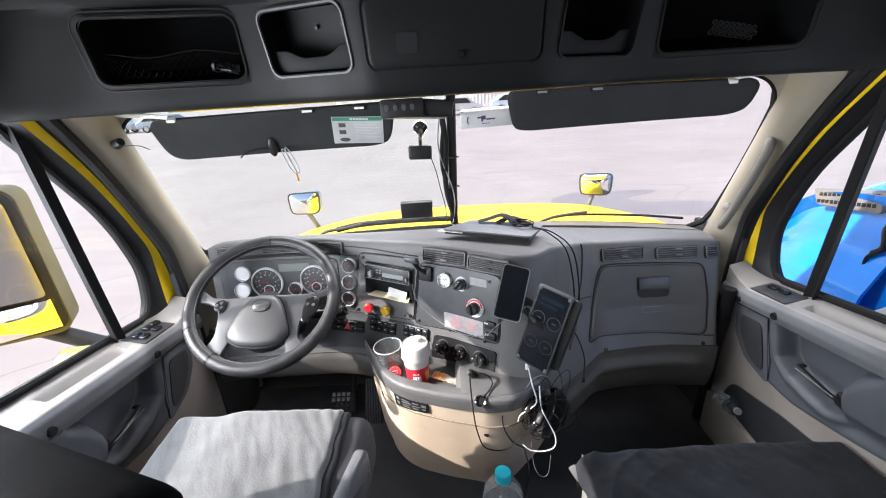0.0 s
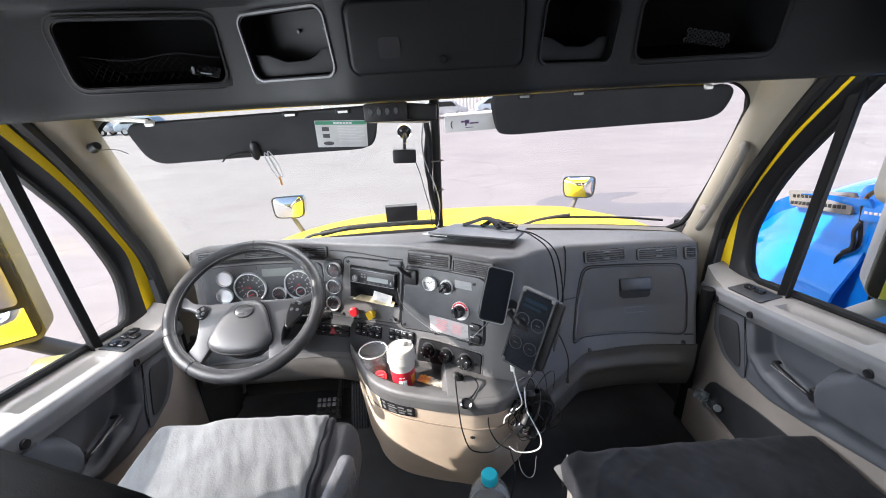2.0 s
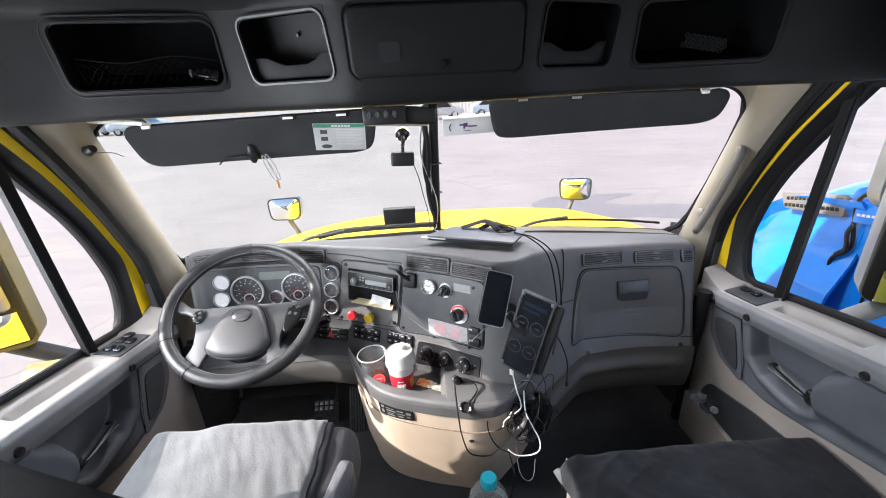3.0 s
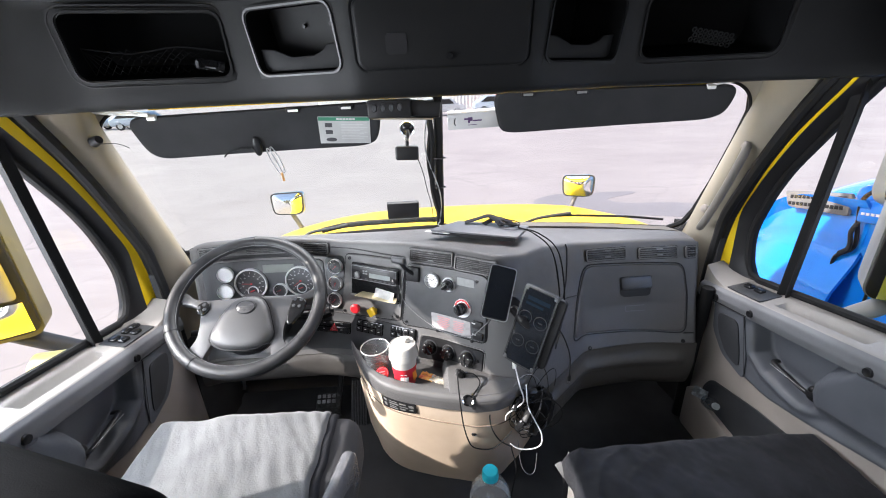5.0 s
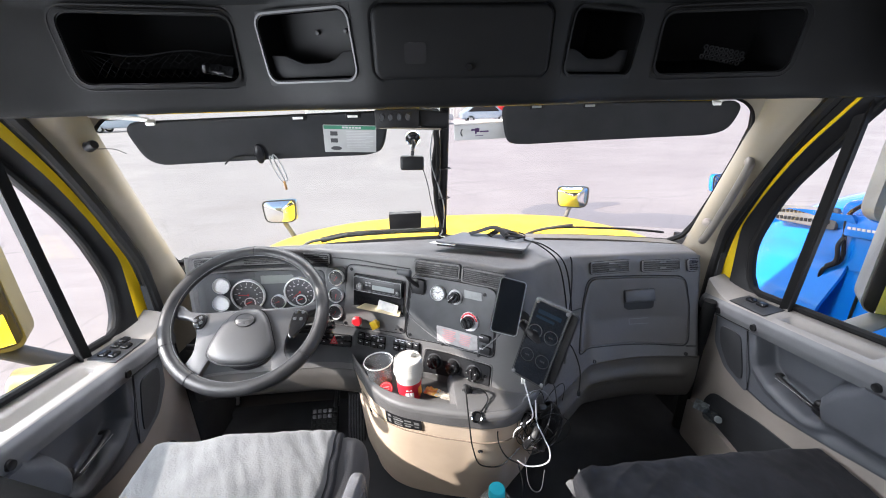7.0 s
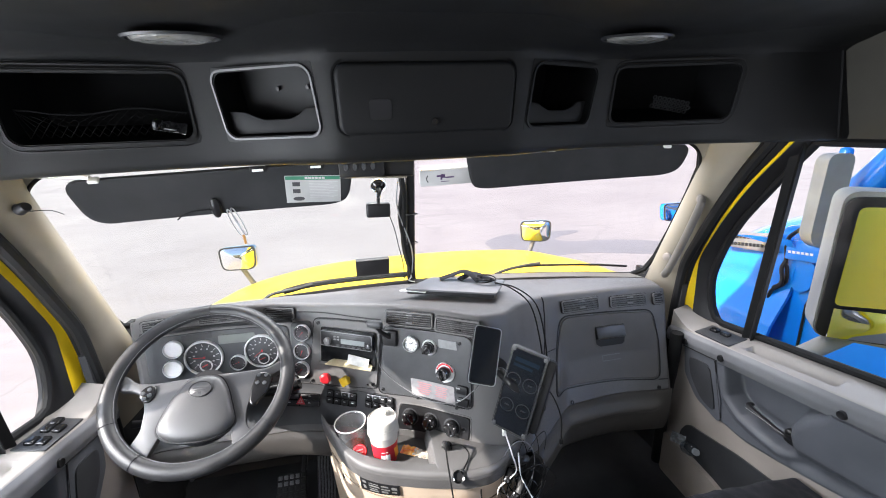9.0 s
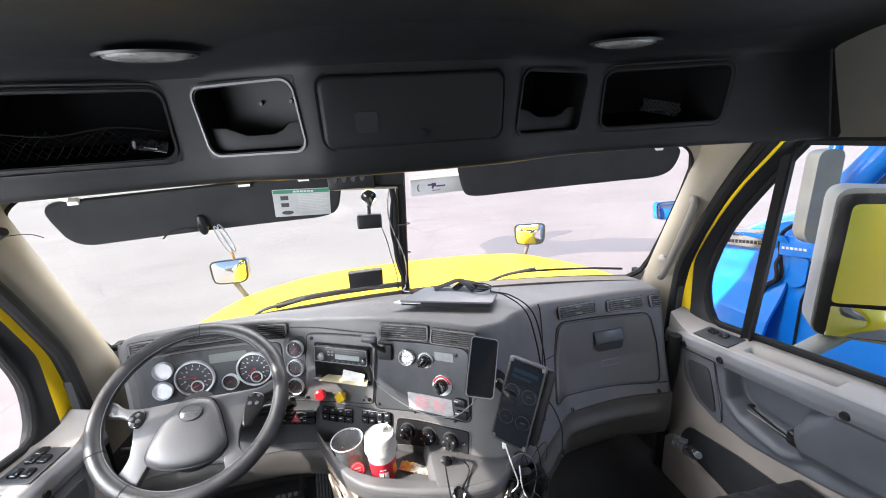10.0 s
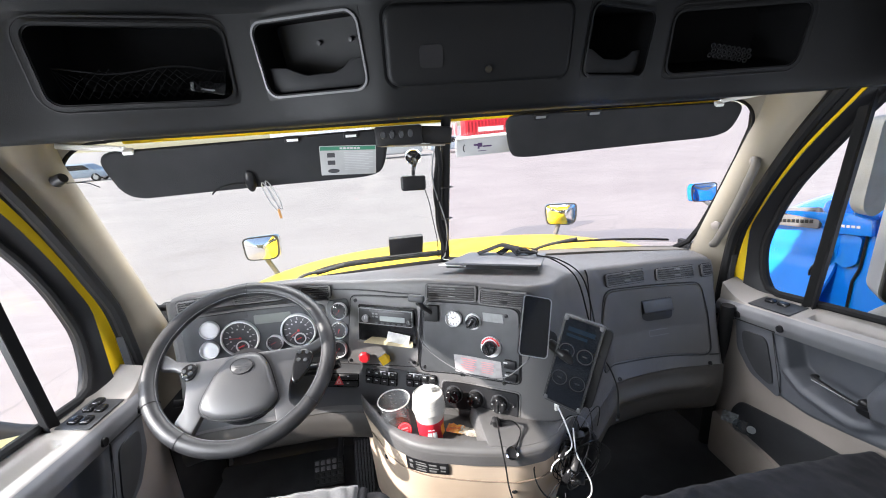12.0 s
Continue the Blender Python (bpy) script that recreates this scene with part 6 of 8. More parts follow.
# ---- bin contents ----
for n in (0, 4):
    a, b = BINS[n]
    flat_y = lambda x, zz: (over_y(a, zz) * (b - x) + over_y(b, zz) * (x - a)) / (b - a)
    m = on(flat_y, (a + b) / 2, (BIN_LOW + BIN_TOP) / 2, -0.03)
    w, h = (b - a) - 0.02, 0.075
    net = bmesh.new()
    for i in range(18):
        for s in (-1, 1):
            x0 = -w / 2 + w * (i + 0.5) / 18
            x1 = min(max(x0 + s * 0.05, -w / 2), w / 2)
            keep = tube([Vector((x0, -0.06, 0)), Vector(((x0 + x1) / 2, -0.03, 0.004)), Vector((x1, -0.012 + 0.006 * math.sin(i), 0.0))], 0.0006, 4)
            me = bpy.data.meshes.new("t")
            keep.to_mesh(me)
            net.from_mesh(me)
            bpy.data.meshes.remove(me)
            keep.free()
    if n == 4:
        net.free()
        continue
    part("cargo_net", net, NET, overhead, "black elastic cargo net", at=m)
    part("net_cord", tube([m @ Vector((x, -0.01 + 0.006 * math.sin(x * 30), 0)) for x in np.linspace(-w / 2, w / 2, 20)], 0.0018, 6), NET, overhead)
pack = thing("plastic_pack", "crinkled dark plastic pack lying in the overhead bin", "pack", (-0.555, 1.14, 1.42))
pack_at = pose(-0.56, 1.13, 1.428, 8, 10, -12)
part("film", sheet(lambda u, v: Vector((0.075 * (u - 0.5), 0.03 * (v - 0.5), 0.018 * math.sin(math.pi * v) + 0.004 * noise.noise(Vector((u * 7, v * 5, 2))))), 14, 8, 0.003, (0, 0, -1)), GLOSS_BLACK, pack, "glossy crinkled film", at=pack_at)
# Pale strips paint the few bright glints on the film.
part("pack_glint", merged((box(0.006, 0.003, 0.016), pose(-0.03, -0.016, 0.006)), (box(0.028, 0.003, 0.003), pose(0.004, -0.0165, 0.003))), GREY_TRIM, pack, "pale strips painted as glints on the film", at=pack_at)
strap_at = on(over_y, 0.66, 1.43, -0.04, -12) @ pose(-0.04, 0, 0)
perforated = thing("perforated_strap", "dark perforated strap in the overhead bin", "strap", strap_at.translation)
for i in range(8):
    for j in range(3):
        part("eyelet", revolve([(0.0028, 0), (0.0048, 0.0008), (0.0065, 0)], 8), SCOOP, perforated, at=strap_at @ pose(0.013 * i + 0.006 * (j % 2), 0.011 * j, 0.002 * math.sin(i)))

# ---- sun visors ----
VISOR = surface("visor_charcoal", (0.026, 0.0265, 0.0285), 0.75, grain=0.4, fine=500, other=(0.02, 0.0205, 0.022), spec=0.2)


def visor(corners, arm_x, clips, label):
    """A padded visor that lies near the glass; corners are (x, z)."""
    field = lambda x, z: glass_y(x, z) - 0.05
    v = thing("sun_visor", label, "sun visor", (sum(c[0] for c in corners) / len(corners), 1.36, 1.33), "sun visors")
    line = dense(soft_quad([Vector(c) for c in corners], 0.045, 6), 0.03)
    mx, mz = sum(p[0] for p in line) / len(line), sum(p[1] for p in line) / len(line)
    bm = bmesh.new()
    rings = []
    for k, out in ((0.0, -0.009), (0.3, -0.009), (0.6, -0.009), (0.8, -0.009), (0.97, -0.008), (1.0, -0.003), (1.0, 0.003), (0.985, 0.007), (0.96, 0.008), (0.9, 0.0085), (0.8, 0.009), (0.7, 0.009), (0.6, 0.009), (0.5, 0.009), (0.4, 0.009), (0.3, 0.009), (0.2, 0.009), (0.1, 0.009), (0.0, 0.009)):
        if k == 0.0:
            rings.append([bm.verts.new(on(field, mx, mz, out).translation)])
        else:
            rings.append([bm.verts.new(on(field, mx + (x - mx) * k, mz + (z - mz) * k, out).translation) for x, z in line])
    n = len(line)
    for a, b in zip(rings, rings[1:]):
        for i in range(n):
            j = (i + 1) % n
            if len(a) == 1:
                bm.faces.new((a[0], b[j], b[i]))
            elif len(b) == 1:
                bm.faces.new((a[i], a[j], b[0]))
            else:
                bm.faces.new((a[i], a[j], b[j], b[i]))
    bmesh.ops.recalc_face_normals(bm, faces=bm.faces[:])
    part("panel", bm, VISOR, v)
    s = 1 if arm_x > 0 else -1
    top = max(c[1] for c in corners)
    p = on(field, arm_x, top - 0.004, 0.004).translation
    part("pivot_arm", tube(smooth_line([p, p + Vector((s * 0.04, 0.0, 0.006)), p + Vector((s * 0.1, -0.012, 0.012)), p + Vector((s * 0.14, -0.03, 0.02))], 4), 0.0065, 8), WHITE, v, "white pivot arm")
    part("pivot_block", box(0.022, 0.01, 0.022, 0.002), WHITE, v, "white pivot block", at=on(field, arm_x - s * 0.006, top - 0.008, 0.01))
    for x in clips:
        c = part("clip", box(0.042, 0.018, 0.012, 0.003), BLACK, v, "black mounting clip", at=on(field, x, top - 0.008, 0.008))
        # White and silver blocks paint the daylight seen through the open slots.
        part("slot_daylight", box(0.03, 0.007, 0.002), WHITE if x < 0 else SILVER, c, at=on(field, x, top - 0.008, 0.0145))
    return v, field


visor_l, vf = visor([(-0.905, 1.316), (-0.178, 1.326), (-0.205, 1.205), (-0.25, 1.188), (-0.888, 1.192)], -0.838, (-0.452, -0.292), "charcoal driver sun visor with a white notice")
visor_r, vf = visor([(0.172, 1.34), (0.905, 1.332), (0.902, 1.25), (0.86, 1.23), (0.25, 1.206), (0.205, 1.215)], 0.83, (0.286, 0.453), "plain charcoal passenger sun visor")
notice_at = on(vf, -0.309, 1.247, 0.0105, -3.5)
# White paper coloured grey for the shade on the visor.
notice = single("visor_notice", plate(rounded(0.163, 0.094, 0.002), 0.0006), surface("shaded_paper", (0.4, 0.405, 0.4), 0.8, grain=0.1), "white printed notice with green heading on the visor", "sticker", at=notice_at)
part("heading", merged((box(0.159, 0.012, 0.0004), pose(0, 0.039, 0.0008))), GREEN, notice, "green heading band", at=notice_at)
part("heading_print", merged(*[(box(0.008, 0.006, 0.0003), pose(-0.02 + 0.01 * k, 0.039, 0.0012)) for k in range(6)]), PALE, notice, at=notice_at)
part("picture", merged((box(0.022, 0.014, 0.0004), pose(-0.05, 0.018, 0.0008)), (box(0.022, 0.014, 0.0004), pose(-0.05, -0.006, 0.0008)),
                       (revolve([(0, 0.0004), (0.009, 0.0004)], 20), pose(-0.045, -0.033, 0.0006) @ Matrix.Diagonal((1.9, 0.8, 1, 1)))), INK, notice, "small dark pictures", at=notice_at)
part("print", merged(*[(box(0.085 - 0.013 * (k % 3), 0.0016, 0.0003), pose(0.03 - 0.006 * (k % 3), 0.026 - 0.0055 * k, 0.0008)) for k in range(11)]), PALE, notice, at=notice_at)

# sunglasses clip with glasses hung over the visor's lower edge
glasses = thing("hanging_glasses", "clip and clear-framed glasses hung on the driver visor", "glasses", (-0.58, 1.38, 1.2))
gp = on(vf, -0.59, 1.213, 0.014)
part("clip_body", merged((revolve([(0, 0.008), (0.012, 0.007), (0.017, 0.002), (0.0175, -0.004)], 20), Matrix.Diagonal((0.85, 1.9, 1, 1)))), BLACK, glasses, "black oval clip", at=gp)
part("wire", tube(smooth_line([gp @ Vector(v) for v in ((-0.105, -0.028, 0.0), (-0.085, -0.01, 0.004), (-0.05, 0.0, 0.006), (-0.01, 0.0, 0.008))], 5), 0.0022, 6), RUBBER, glasses)
hang = gp @ Vector((0.03, -0.002, 0.01))
for dx, dz in ((0.0, 0.0), (0.022, 0.004)):
    loop = [hang + Vector((dx * 0.5 + 0.008 * math.sin(a) + 0.03 * (1 - math.cos(a)) / 2, 0.0, dz - 0.085 * (1 - math.cos(a)) / 2)) for a in np.linspace(0, 2 * math.pi, 24)[:-1]]
    part("frame_loop", tube(loop, 0.0017, 6, closed=True), SILVER, glasses, "clear plastic frame")
part("tip", tube([hang + Vector((0.031, 0, -0.08)), hang + Vector((0.034, 0, -0.108))], 0.004, 8), surface("amber_plastic", (0.5, 0.24, 0.06), 0.3, grain=0.0), glasses, "amber temple tip")

# ---- fittings on the windshield ----
G = lambda x, z, out=0.0, turn=0.0: on(glass_y, x, z, out, turn)
toll = single("toll_box", box(0.128, 0.078, 0.018, 0.004), BLACK, "black toll transponder stuck on the windshield", "transponder", at=G(-0.151, 0.908, 0.012, -1))
single("toll_lead", tube(smooth_line([G(-0.125, 0.868, 0.01).translation, G(-0.09, 0.857, 0.014).translation, G(-0.05, 0.85, 0.016).translation, G(-0.02, 0.84, 0.02).translation], 5), 0.0015, 5), RUBBER, "thin black lead from the toll transponder", "cable")
reader = thing("bypass_transponder", "pale grey transponder on the windshield with a dark mark", "transponder", (0.14, 1.43, 1.26))
rm = G(0.145, 1.262, 0.018, 1.5)
part("case", box(0.225, 0.062, 0.026, 0.006), surface("pale_grey_case", (0.5, 0.5, 0.5), 0.5, grain=0.05), reader, at=rm)
part("mark", merged((box(0.022, 0.006, 0.0006), pose(-0.045, 0.008, 0)), (box(0.006, 0.02, 0.0006), pose(-0.04, 0.003, 0)), (box(0.014, 0.014, 0.0006), pose(-0.035, 0.007, 0)), (box(0.03, 0.005, 0.0006), pose(-0.012, 0.001, 0)), (box(0.028, 0.0022, 0.0006), pose(-0.028, -0.014, 0))),
     surface("purple_print", (0.08, 0.04, 0.12), 0.6, grain=0.0), reader, "dark purple mark", at=rm @ pose(0, 0, 0.0134))
part("arc", tube([Vector((-0.082 - 0.008 * math.cos(a), 0.0135 * math.sin(a), 0.0134)) for a in np.linspace(-1.2, 1.2, 10)], 0.0018, 5), INK, reader, at=rm)

camera_box = thing("dash_camera", "small black dash camera hung from a suction cup", "dash camera", (-0.113, 1.48, 1.15))
cm = G(-0.108, 1.235, 0.006)
part("suction_cup", revolve([(0.0, 0.014), (0.008, 0.014), (0.012, 0.009), (0.022, 0.004), (0.025, 0.0)], 24), GLOSS_BLACK, camera_box, at=cm)
part("cup_ring", revolve([(0.0225, 0.0045), (0.0245, 0.006), (0.0265, 0.003), (0.0265, 0)], 24), CHROME, camera_box, "chrome ring", at=cm)
neck = cm @ Vector((0, 0, 0.014))
part("stalk", tube(smooth_line([neck, neck + Vector((0.002, -0.015, -0.014)), Vector((-0.11, 1.462, 1.2)), Vector((-0.112, 1.468, 1.172))], 4), 0.006, 8), BLACK, camera_box)
part("ball", revolve([(0, 0.011), (0.006, 0.009), (0.0095, 0.0), (0.006, -0.009), (0, -0.011)], 14), CHROME, camera_box, at=pose(-0.11, 1.462, 1.2))
part("body", box(0.082, 0.032, 0.05, 0.008, 3), BLACK, camera_box, at=pose(-0.114, 1.472, 1.149, 0, 2, 0))
part("cable", tube(smooth_line([Vector((-0.08, 1.475, 1.135)), Vector((-0.062, 1.5, 1.07)), Vector((-0.05, 1.53, 1.0)), Vector((-0.035, 1.57, 0.92)), Vector((-0.03, 1.6, 0.84))], 6), 0.0016, 5), RUBBER, camera_box)

switch_box = thing("switch_box", "black box with four round buttons under the header", "control box", (-0.11, 1.36, 1.3))
part("body", box(0.135, 0.07, 0.055, 0.006), BLACK, switch_box, at=pose(-0.155, 1.372, 1.304, 0, 0, 0))
part("arm", box(0.1, 0.05, 0.05, 0.006), BLACK, switch_box, at=pose(-0.045, 1.385, 1.298, 0, 6, 0))
for k in range(4):
    part("button", revolve([(0, 0.004), (0.006, 0.004), (0.0075, 0.001), (0.008, -0.001)], 14), PANEL_GREY, switch_box, at=facing((-0.2 + 0.026 * k, 1.337, 1.308), (0, -1, 0)) @ Matrix.Diagonal((1, 1.5, 1, 1)))
# Pale plate that paints the sunlight on the underside of the box.
part("base", box(0.19, 0.06, 0.006, 0.002), PILLAR, switch_box, "underside painted pale for the light on it", at=pose(-0.115, 1.376, 1.273, 0, 3, 0))

harness = thing("seam_cables", "black cables tied along the windshield centre seam", "cables", (0, 1.6, 0.8))
for n, (r, ph, amp) in enumerate(((0.0105, 0.0, 0.009), (0.006, 1.7, 0.011), (0.0025, 3.0, 0.016))):
    pts = [Vector((-0.036 + 0.05 * (1 - k) ** 2 * 0 + 0.036 * glide([(0, 0), (0.3, 0.1), (1, 1.1)], k) + amp * math.sin(7 * k + ph), glass_y(0, 1.29 - 0.47 * k) - 0.024 - 0.004 * n, 1.29 - 0.47 * k)) for k in np.linspace(0, 1, 26)]
    pts += [Vector((0.04 + 0.03 * n, 1.57 - 0.02 * n, 0.83)), Vector((0.1 + 0.02 * n, 1.5, 0.858)), Vector((0.15, 1.44, 0.868))]
    part("cable", tube(smooth_line(pts, 3), r, 7), RUBBER if n < 2 else SILVER, harness)
for z in (1.12, 1.0):
    part("cable_tie", tube([Vector((0.0 + 0.024 * math.cos(a), glass_y(0, z) - 0.024 + 0.016 * math.sin(a), z)) for a in np.linspace(0, 2 * math.pi, 16)[:-1]], 0.002, 5, closed=True), BLACK, harness, "black cable tie")

# ---- things on the dashboard ----
binder = thing("binder", "dark clipboard binder lying on the dashboard", "binder", (0.11, 1.37, 0.87))
bq = pose(0.125, 1.34, 0.89, -3, 2.5, -14)
part("cover", plate(soft_quad([(-0.17, -0.05), (0.13, -0.075), (0.17, 0.07), (-0.09, 0.085)], 0.006), 0.006, 0.001), surface("satin_grey_cover", (0.1, 0.103, 0.112), 0.4, grain=0.05), binder, "satin grey cover", at=bq)
part("page_block", plate(soft_quad([(-0.165, -0.046), (0.122, -0.07), (0.162, 0.066), (-0.088, 0.08)], 0.004), 0.012), BLACK, binder, "dark edge of the binder", at=bq @ pose(0, 0, -0.013))
part("flap", plate(soft_quad([(-0.19, -0.05), (-0.1, -0.06), (-0.1, -0.04), (-0.17, -0.028)], 0.004), 0.002), PAPER, binder, "pale paper corner", at=bq @ pose(0, 0, -0.004))
strap = thing("strap", "black webbing strap heaped on the binder", "strap", (0.15, 1.4, 0.9))
for pts in ([(-0.06, 0.05, 0.01), (-0.02, 0.06, 0.022), (0.02, 0.065, 0.035), (0.05, 0.05, 0.03), (0.075, 0.03, 0.012)], [(0.01, 0.045, 0.01), (0.05, 0.075, 0.025), (0.09, 0.06, 0.02), (0.12, 0.04, 0.012)]):
    part("webbing", tube(smooth_line([bq @ Vector(p) for p in pts], 6), 0.016, 8, flat=0.25), CLOTH_BLACK, strap)
coil = thing("coiled_cable", "black cable coil lying on the dashboard", "cable", (0.22, 1.38, 0.9))
pts = [bq @ Vector((0.1 + (0.032 + 0.004 * math.sin(a * 0.7)) * math.cos(a), 0.03 + 0.022 * math.sin(a), 0.012 + 0.004 * math.sin(a * 1.3) + 0.0006 * a)) for a in np.linspace(0, 22, 90)]
part("coil", tube(pts, 0.0022, 5), RUBBER, coil)
for k in range(2):
    down = smooth_line([bq @ Vector((0.13, 0.02 - 0.01 * k, 0.012)), Vector((0.3 + 0.015 * k, 1.29, 0.885)), Vector((0.35 + 0.02 * k, 1.24, 0.84)), Vector((0.365 + 0.018 * k, 1.19, 0.74)), Vector((0.35 + 0.012 * k, 1.12, 0.66)), Vector((0.3, 1.0, 0.62))], 6)
    part("lead", tube(down, 0.0024, 6), RUBBER, coil, "lead hanging down the dashboard")


def slab_between(corners, thick):
    """A pose and size from four corners of a flat thing: upper left, upper right, lower right, lower left."""
    a, b, c, d = [Vector(v) for v in corners]
    x = ((b - a) + (c - d)) / 2
    y = ((a - d) + (b - c)) / 2
    w, h = x.length, y.length
    x.normalize()
    z = x.cross(y.normalized()).normalized()
    m = Matrix((x, z.cross(x), z)).transposed().to_4x4()
    m.translation = (a + b + c + d) / 4
    return m, w, h


phone = thing("phone", "black phone in a holder on the centre panel", "phone", (0.13, 1.03, 0.8))
fm, fw, fh = slab_between([(0.127, 1.086, 0.873), (0.203, 1.077, 0.851), (0.144, 1.0, 0.724), (0.068, 1.009, 0.746)], 0.01)
part("case", plate(rounded(fw, fh, 0.011), 0.012, 0.003), BLACK, phone, at=fm @ pose(0, 0, -0.01))
part("screen", plate(rounded(fw - 0.01, fh - 0.012, 0.007), 0.001), SCREEN, phone, "dark glossy screen", at=fm @ pose(0, 0, 0.0025))
part("case_edge", ring(rounded(fw, fh, 0.011), rounded(fw - 0.005, fh - 0.005, 0.009), 0.0014, 0.002), SILVER, phone, "thin bright edge", at=fm)
part("holder", tube(smooth_line([fm @ Vector((0.0, 0.0, -0.012)), fm @ Vector((0.0, 0.0, -0.03)), Vector((0.12, 1.1, 0.77))], 4), 0.014, 10), BLACK, phone, "black holder arm")
part("charge_lead", tube(smooth_line([fm @ Vector((-0.005, -fh / 2, -0.004)), fm @ Vector((-0.02, -fh / 2 - 0.02, -0.004)), Vector((0.05, 1.06, 0.645)), Vector((-0.02, 1.12, 0.622)), Vector((-0.09, 1.17, 0.645)), Vector((-0.15, 1.2, 0.7)), Vector((-0.165, 1.22, 0.755))], 8), 0.0015, 6), GREY_TRIM, phone, "thin grey lead to the radio")

tablet = thing("tablet", "black tablet in a grey-edged case on a ball mount", "tablet", (0.21, 0.96, 0.72))
tm, tw, th = slab_between([(0.214, 1.022, 0.83), (0.286, 0.958, 0.813), (0.216, 0.947, 0.584), (0.144, 1.011, 0.601)], 0.01)
TABLET_EDGE = surface("dark_case_edge", (0.03, 0.03, 0.032), 0.4, grain=0.1)
part("case", plate(rounded(tw + 0.004, th + 0.004, 0.01), 0.016, 0.003), BLACK, tablet, at=tm @ pose(0, 0, -0.014))
part("back_cover", plate(rounded(tw + 0.016, th - 0.02, 0.012), 0.014, 0.004), BLACK, tablet, "black folded back cover", at=tm @ pose(0.016, 0.004, -0.026))
part("case_edge", ring(rounded(tw + 0.004, th + 0.004, 0.01), rounded(tw - 0.002, th - 0.002, 0.007), 0.003, 0.001), TABLET_EDGE, tablet, "dark case edge", at=tm)
part("case_edge", box(tw - 0.012, 0.006, 0.014, 0.003), EDGE_GREY, tablet, "grey lower case edge", at=tm @ pose(0, -th / 2 - 0.001, -0.003))
part("case_edge", box(tw - 0.012, 0.005, 0.014, 0.002), EDGE_GREY, tablet, "grey upper case edge", at=tm @ pose(0, th / 2 + 0.001, -0.003))
for sx in (-1, 1):
    for sy in (-1, 1):
        part("corner_grip", box(0.014, 0.016, 0.018, 0.005), EDGE_GREY, tablet, "rounded corner grip", at=tm @ pose(sx * (tw / 2 - 0.004), sy * (th / 2 - 0.005), -0.004))
pane = part("screen", plate(rounded(tw - 0.008, th - 0.008, 0.006), 0.001), SCREEN, tablet, "glossy dark screen", at=tm @ pose(0, 0, 0.0015))
DIM = glow("dim_display", (0.05, 0.16, 0.3), 0.06)
part("status_bars", merged((box(tw * 0.7, 0.012, 0.0003), pose(0, th * 0.37, 0.0027)), (box(tw * 0.55, 0.008, 0.0003), pose(-0.008, th * 0.3, 0.0027))), DIM, pane, "dim blue status bars", at=tm)
for sx in (-0.24, 0.24):
    for sy in (0.12, -0.2):
        part("screen_dial", merged((revolve([(0.018, 0.0003), (0.0205, 0.0003)], 26), pose(sx * tw, sy * th, 0.0026)), (box(0.012, 0.004, 0.0003), pose(sx * tw, sy * th, 0.0027))), BLACK, pane, "dim round gauge drawing", at=tm)
mount = thing("tablet_mount", "black ball mount arm behind the tablet", "mount", (0.18, 1.06, 0.733))
part("ball", revolve([(0, 0.014), (0.008, 0.0115), (0.014, 0.0), (0.008, -0.0115), (0, -0.014)], 18), CHROME, mount, "chrome ball", at=pose(0.182, 1.05, 0.735))
part("base", revolve([(0, 0.008), (0.024, 0.006), (0.026, -0.004)], 22), BLACK, mount, at=on(dash_y, 0.185, 0.735, 0.004))
part("arm", tube([Vector((0.182, 1.05, 0.735)), Vector((0.2, 1.0, 0.725)), tm @ Vector((0, 0, -0.012))], 0.014, 10), BLACK, mount)

# ---- cables below the tablet ----
tangle = thing("cable_tangle", "tangle of black and white charging cables below the tablet", "cables", (0.23, 0.97, 0.3))
foot = tm @ Vector((-0.012, -th / 2 - 0.006, -0.004))
part("plug", box(0.012, 0.008, 0.024, 0.003), WHITE, tangle, "white plug", at=pose(foot.x, foot.y, foot.z - 0.008))
whites = [[foot, (0.175, 0.93, 0.56), (0.19, 0.93, 0.5), (0.175, 0.935, 0.47), (0.145, 0.94, 0.44), (0.14, 0.945, 0.41)],
          [(0.2, 0.945, 0.54), (0.205, 0.935, 0.47), (0.225, 0.93, 0.42), (0.25, 0.93, 0.36), (0.25, 0.93, 0.315), (0.22, 0.93, 0.3), (0.18, 0.93, 0.306), (0.155, 0.935, 0.325)]]
for pts in whites:
    part("white_cable", tube(smooth_line(pts, 6), 0.0021, 7), WHITE_CABLE, tangle, "white charging cable")
rnd = random.Random(7)
GREY_LEAD = surface("grey_lead", (0.16, 0.16, 0.17), 0.4, grain=0.0)


def pouch_point(u, v):
    a = 2 * math.pi * u
    k = math.sin(math.pi * (0.06 + 0.9 * v)) ** 0.45
    wob = 1 + 0.16 * noise.noise(Vector((2.2 * math.cos(a), 2.2 * math.sin(a), 5 * v))) + 0.1 * noise.noise(Vector((5 * math.cos(a), 5 * math.sin(a), 11 * v)))
    return Vector((0.046 * k * wob * math.cos(a), 0.02 * k * wob * math.sin(a), 0.16 * (v - 0.5)))


part("cable_pouch", sheet(pouch_point, 40, 24), surface("black_vinyl", (0.008, 0.008, 0.009), 0.28, grain=0.2, fine=120), tangle, "crumpled glossy black pouch", at=pose(0.262, 0.985, 0.41, 0, -8, 10))
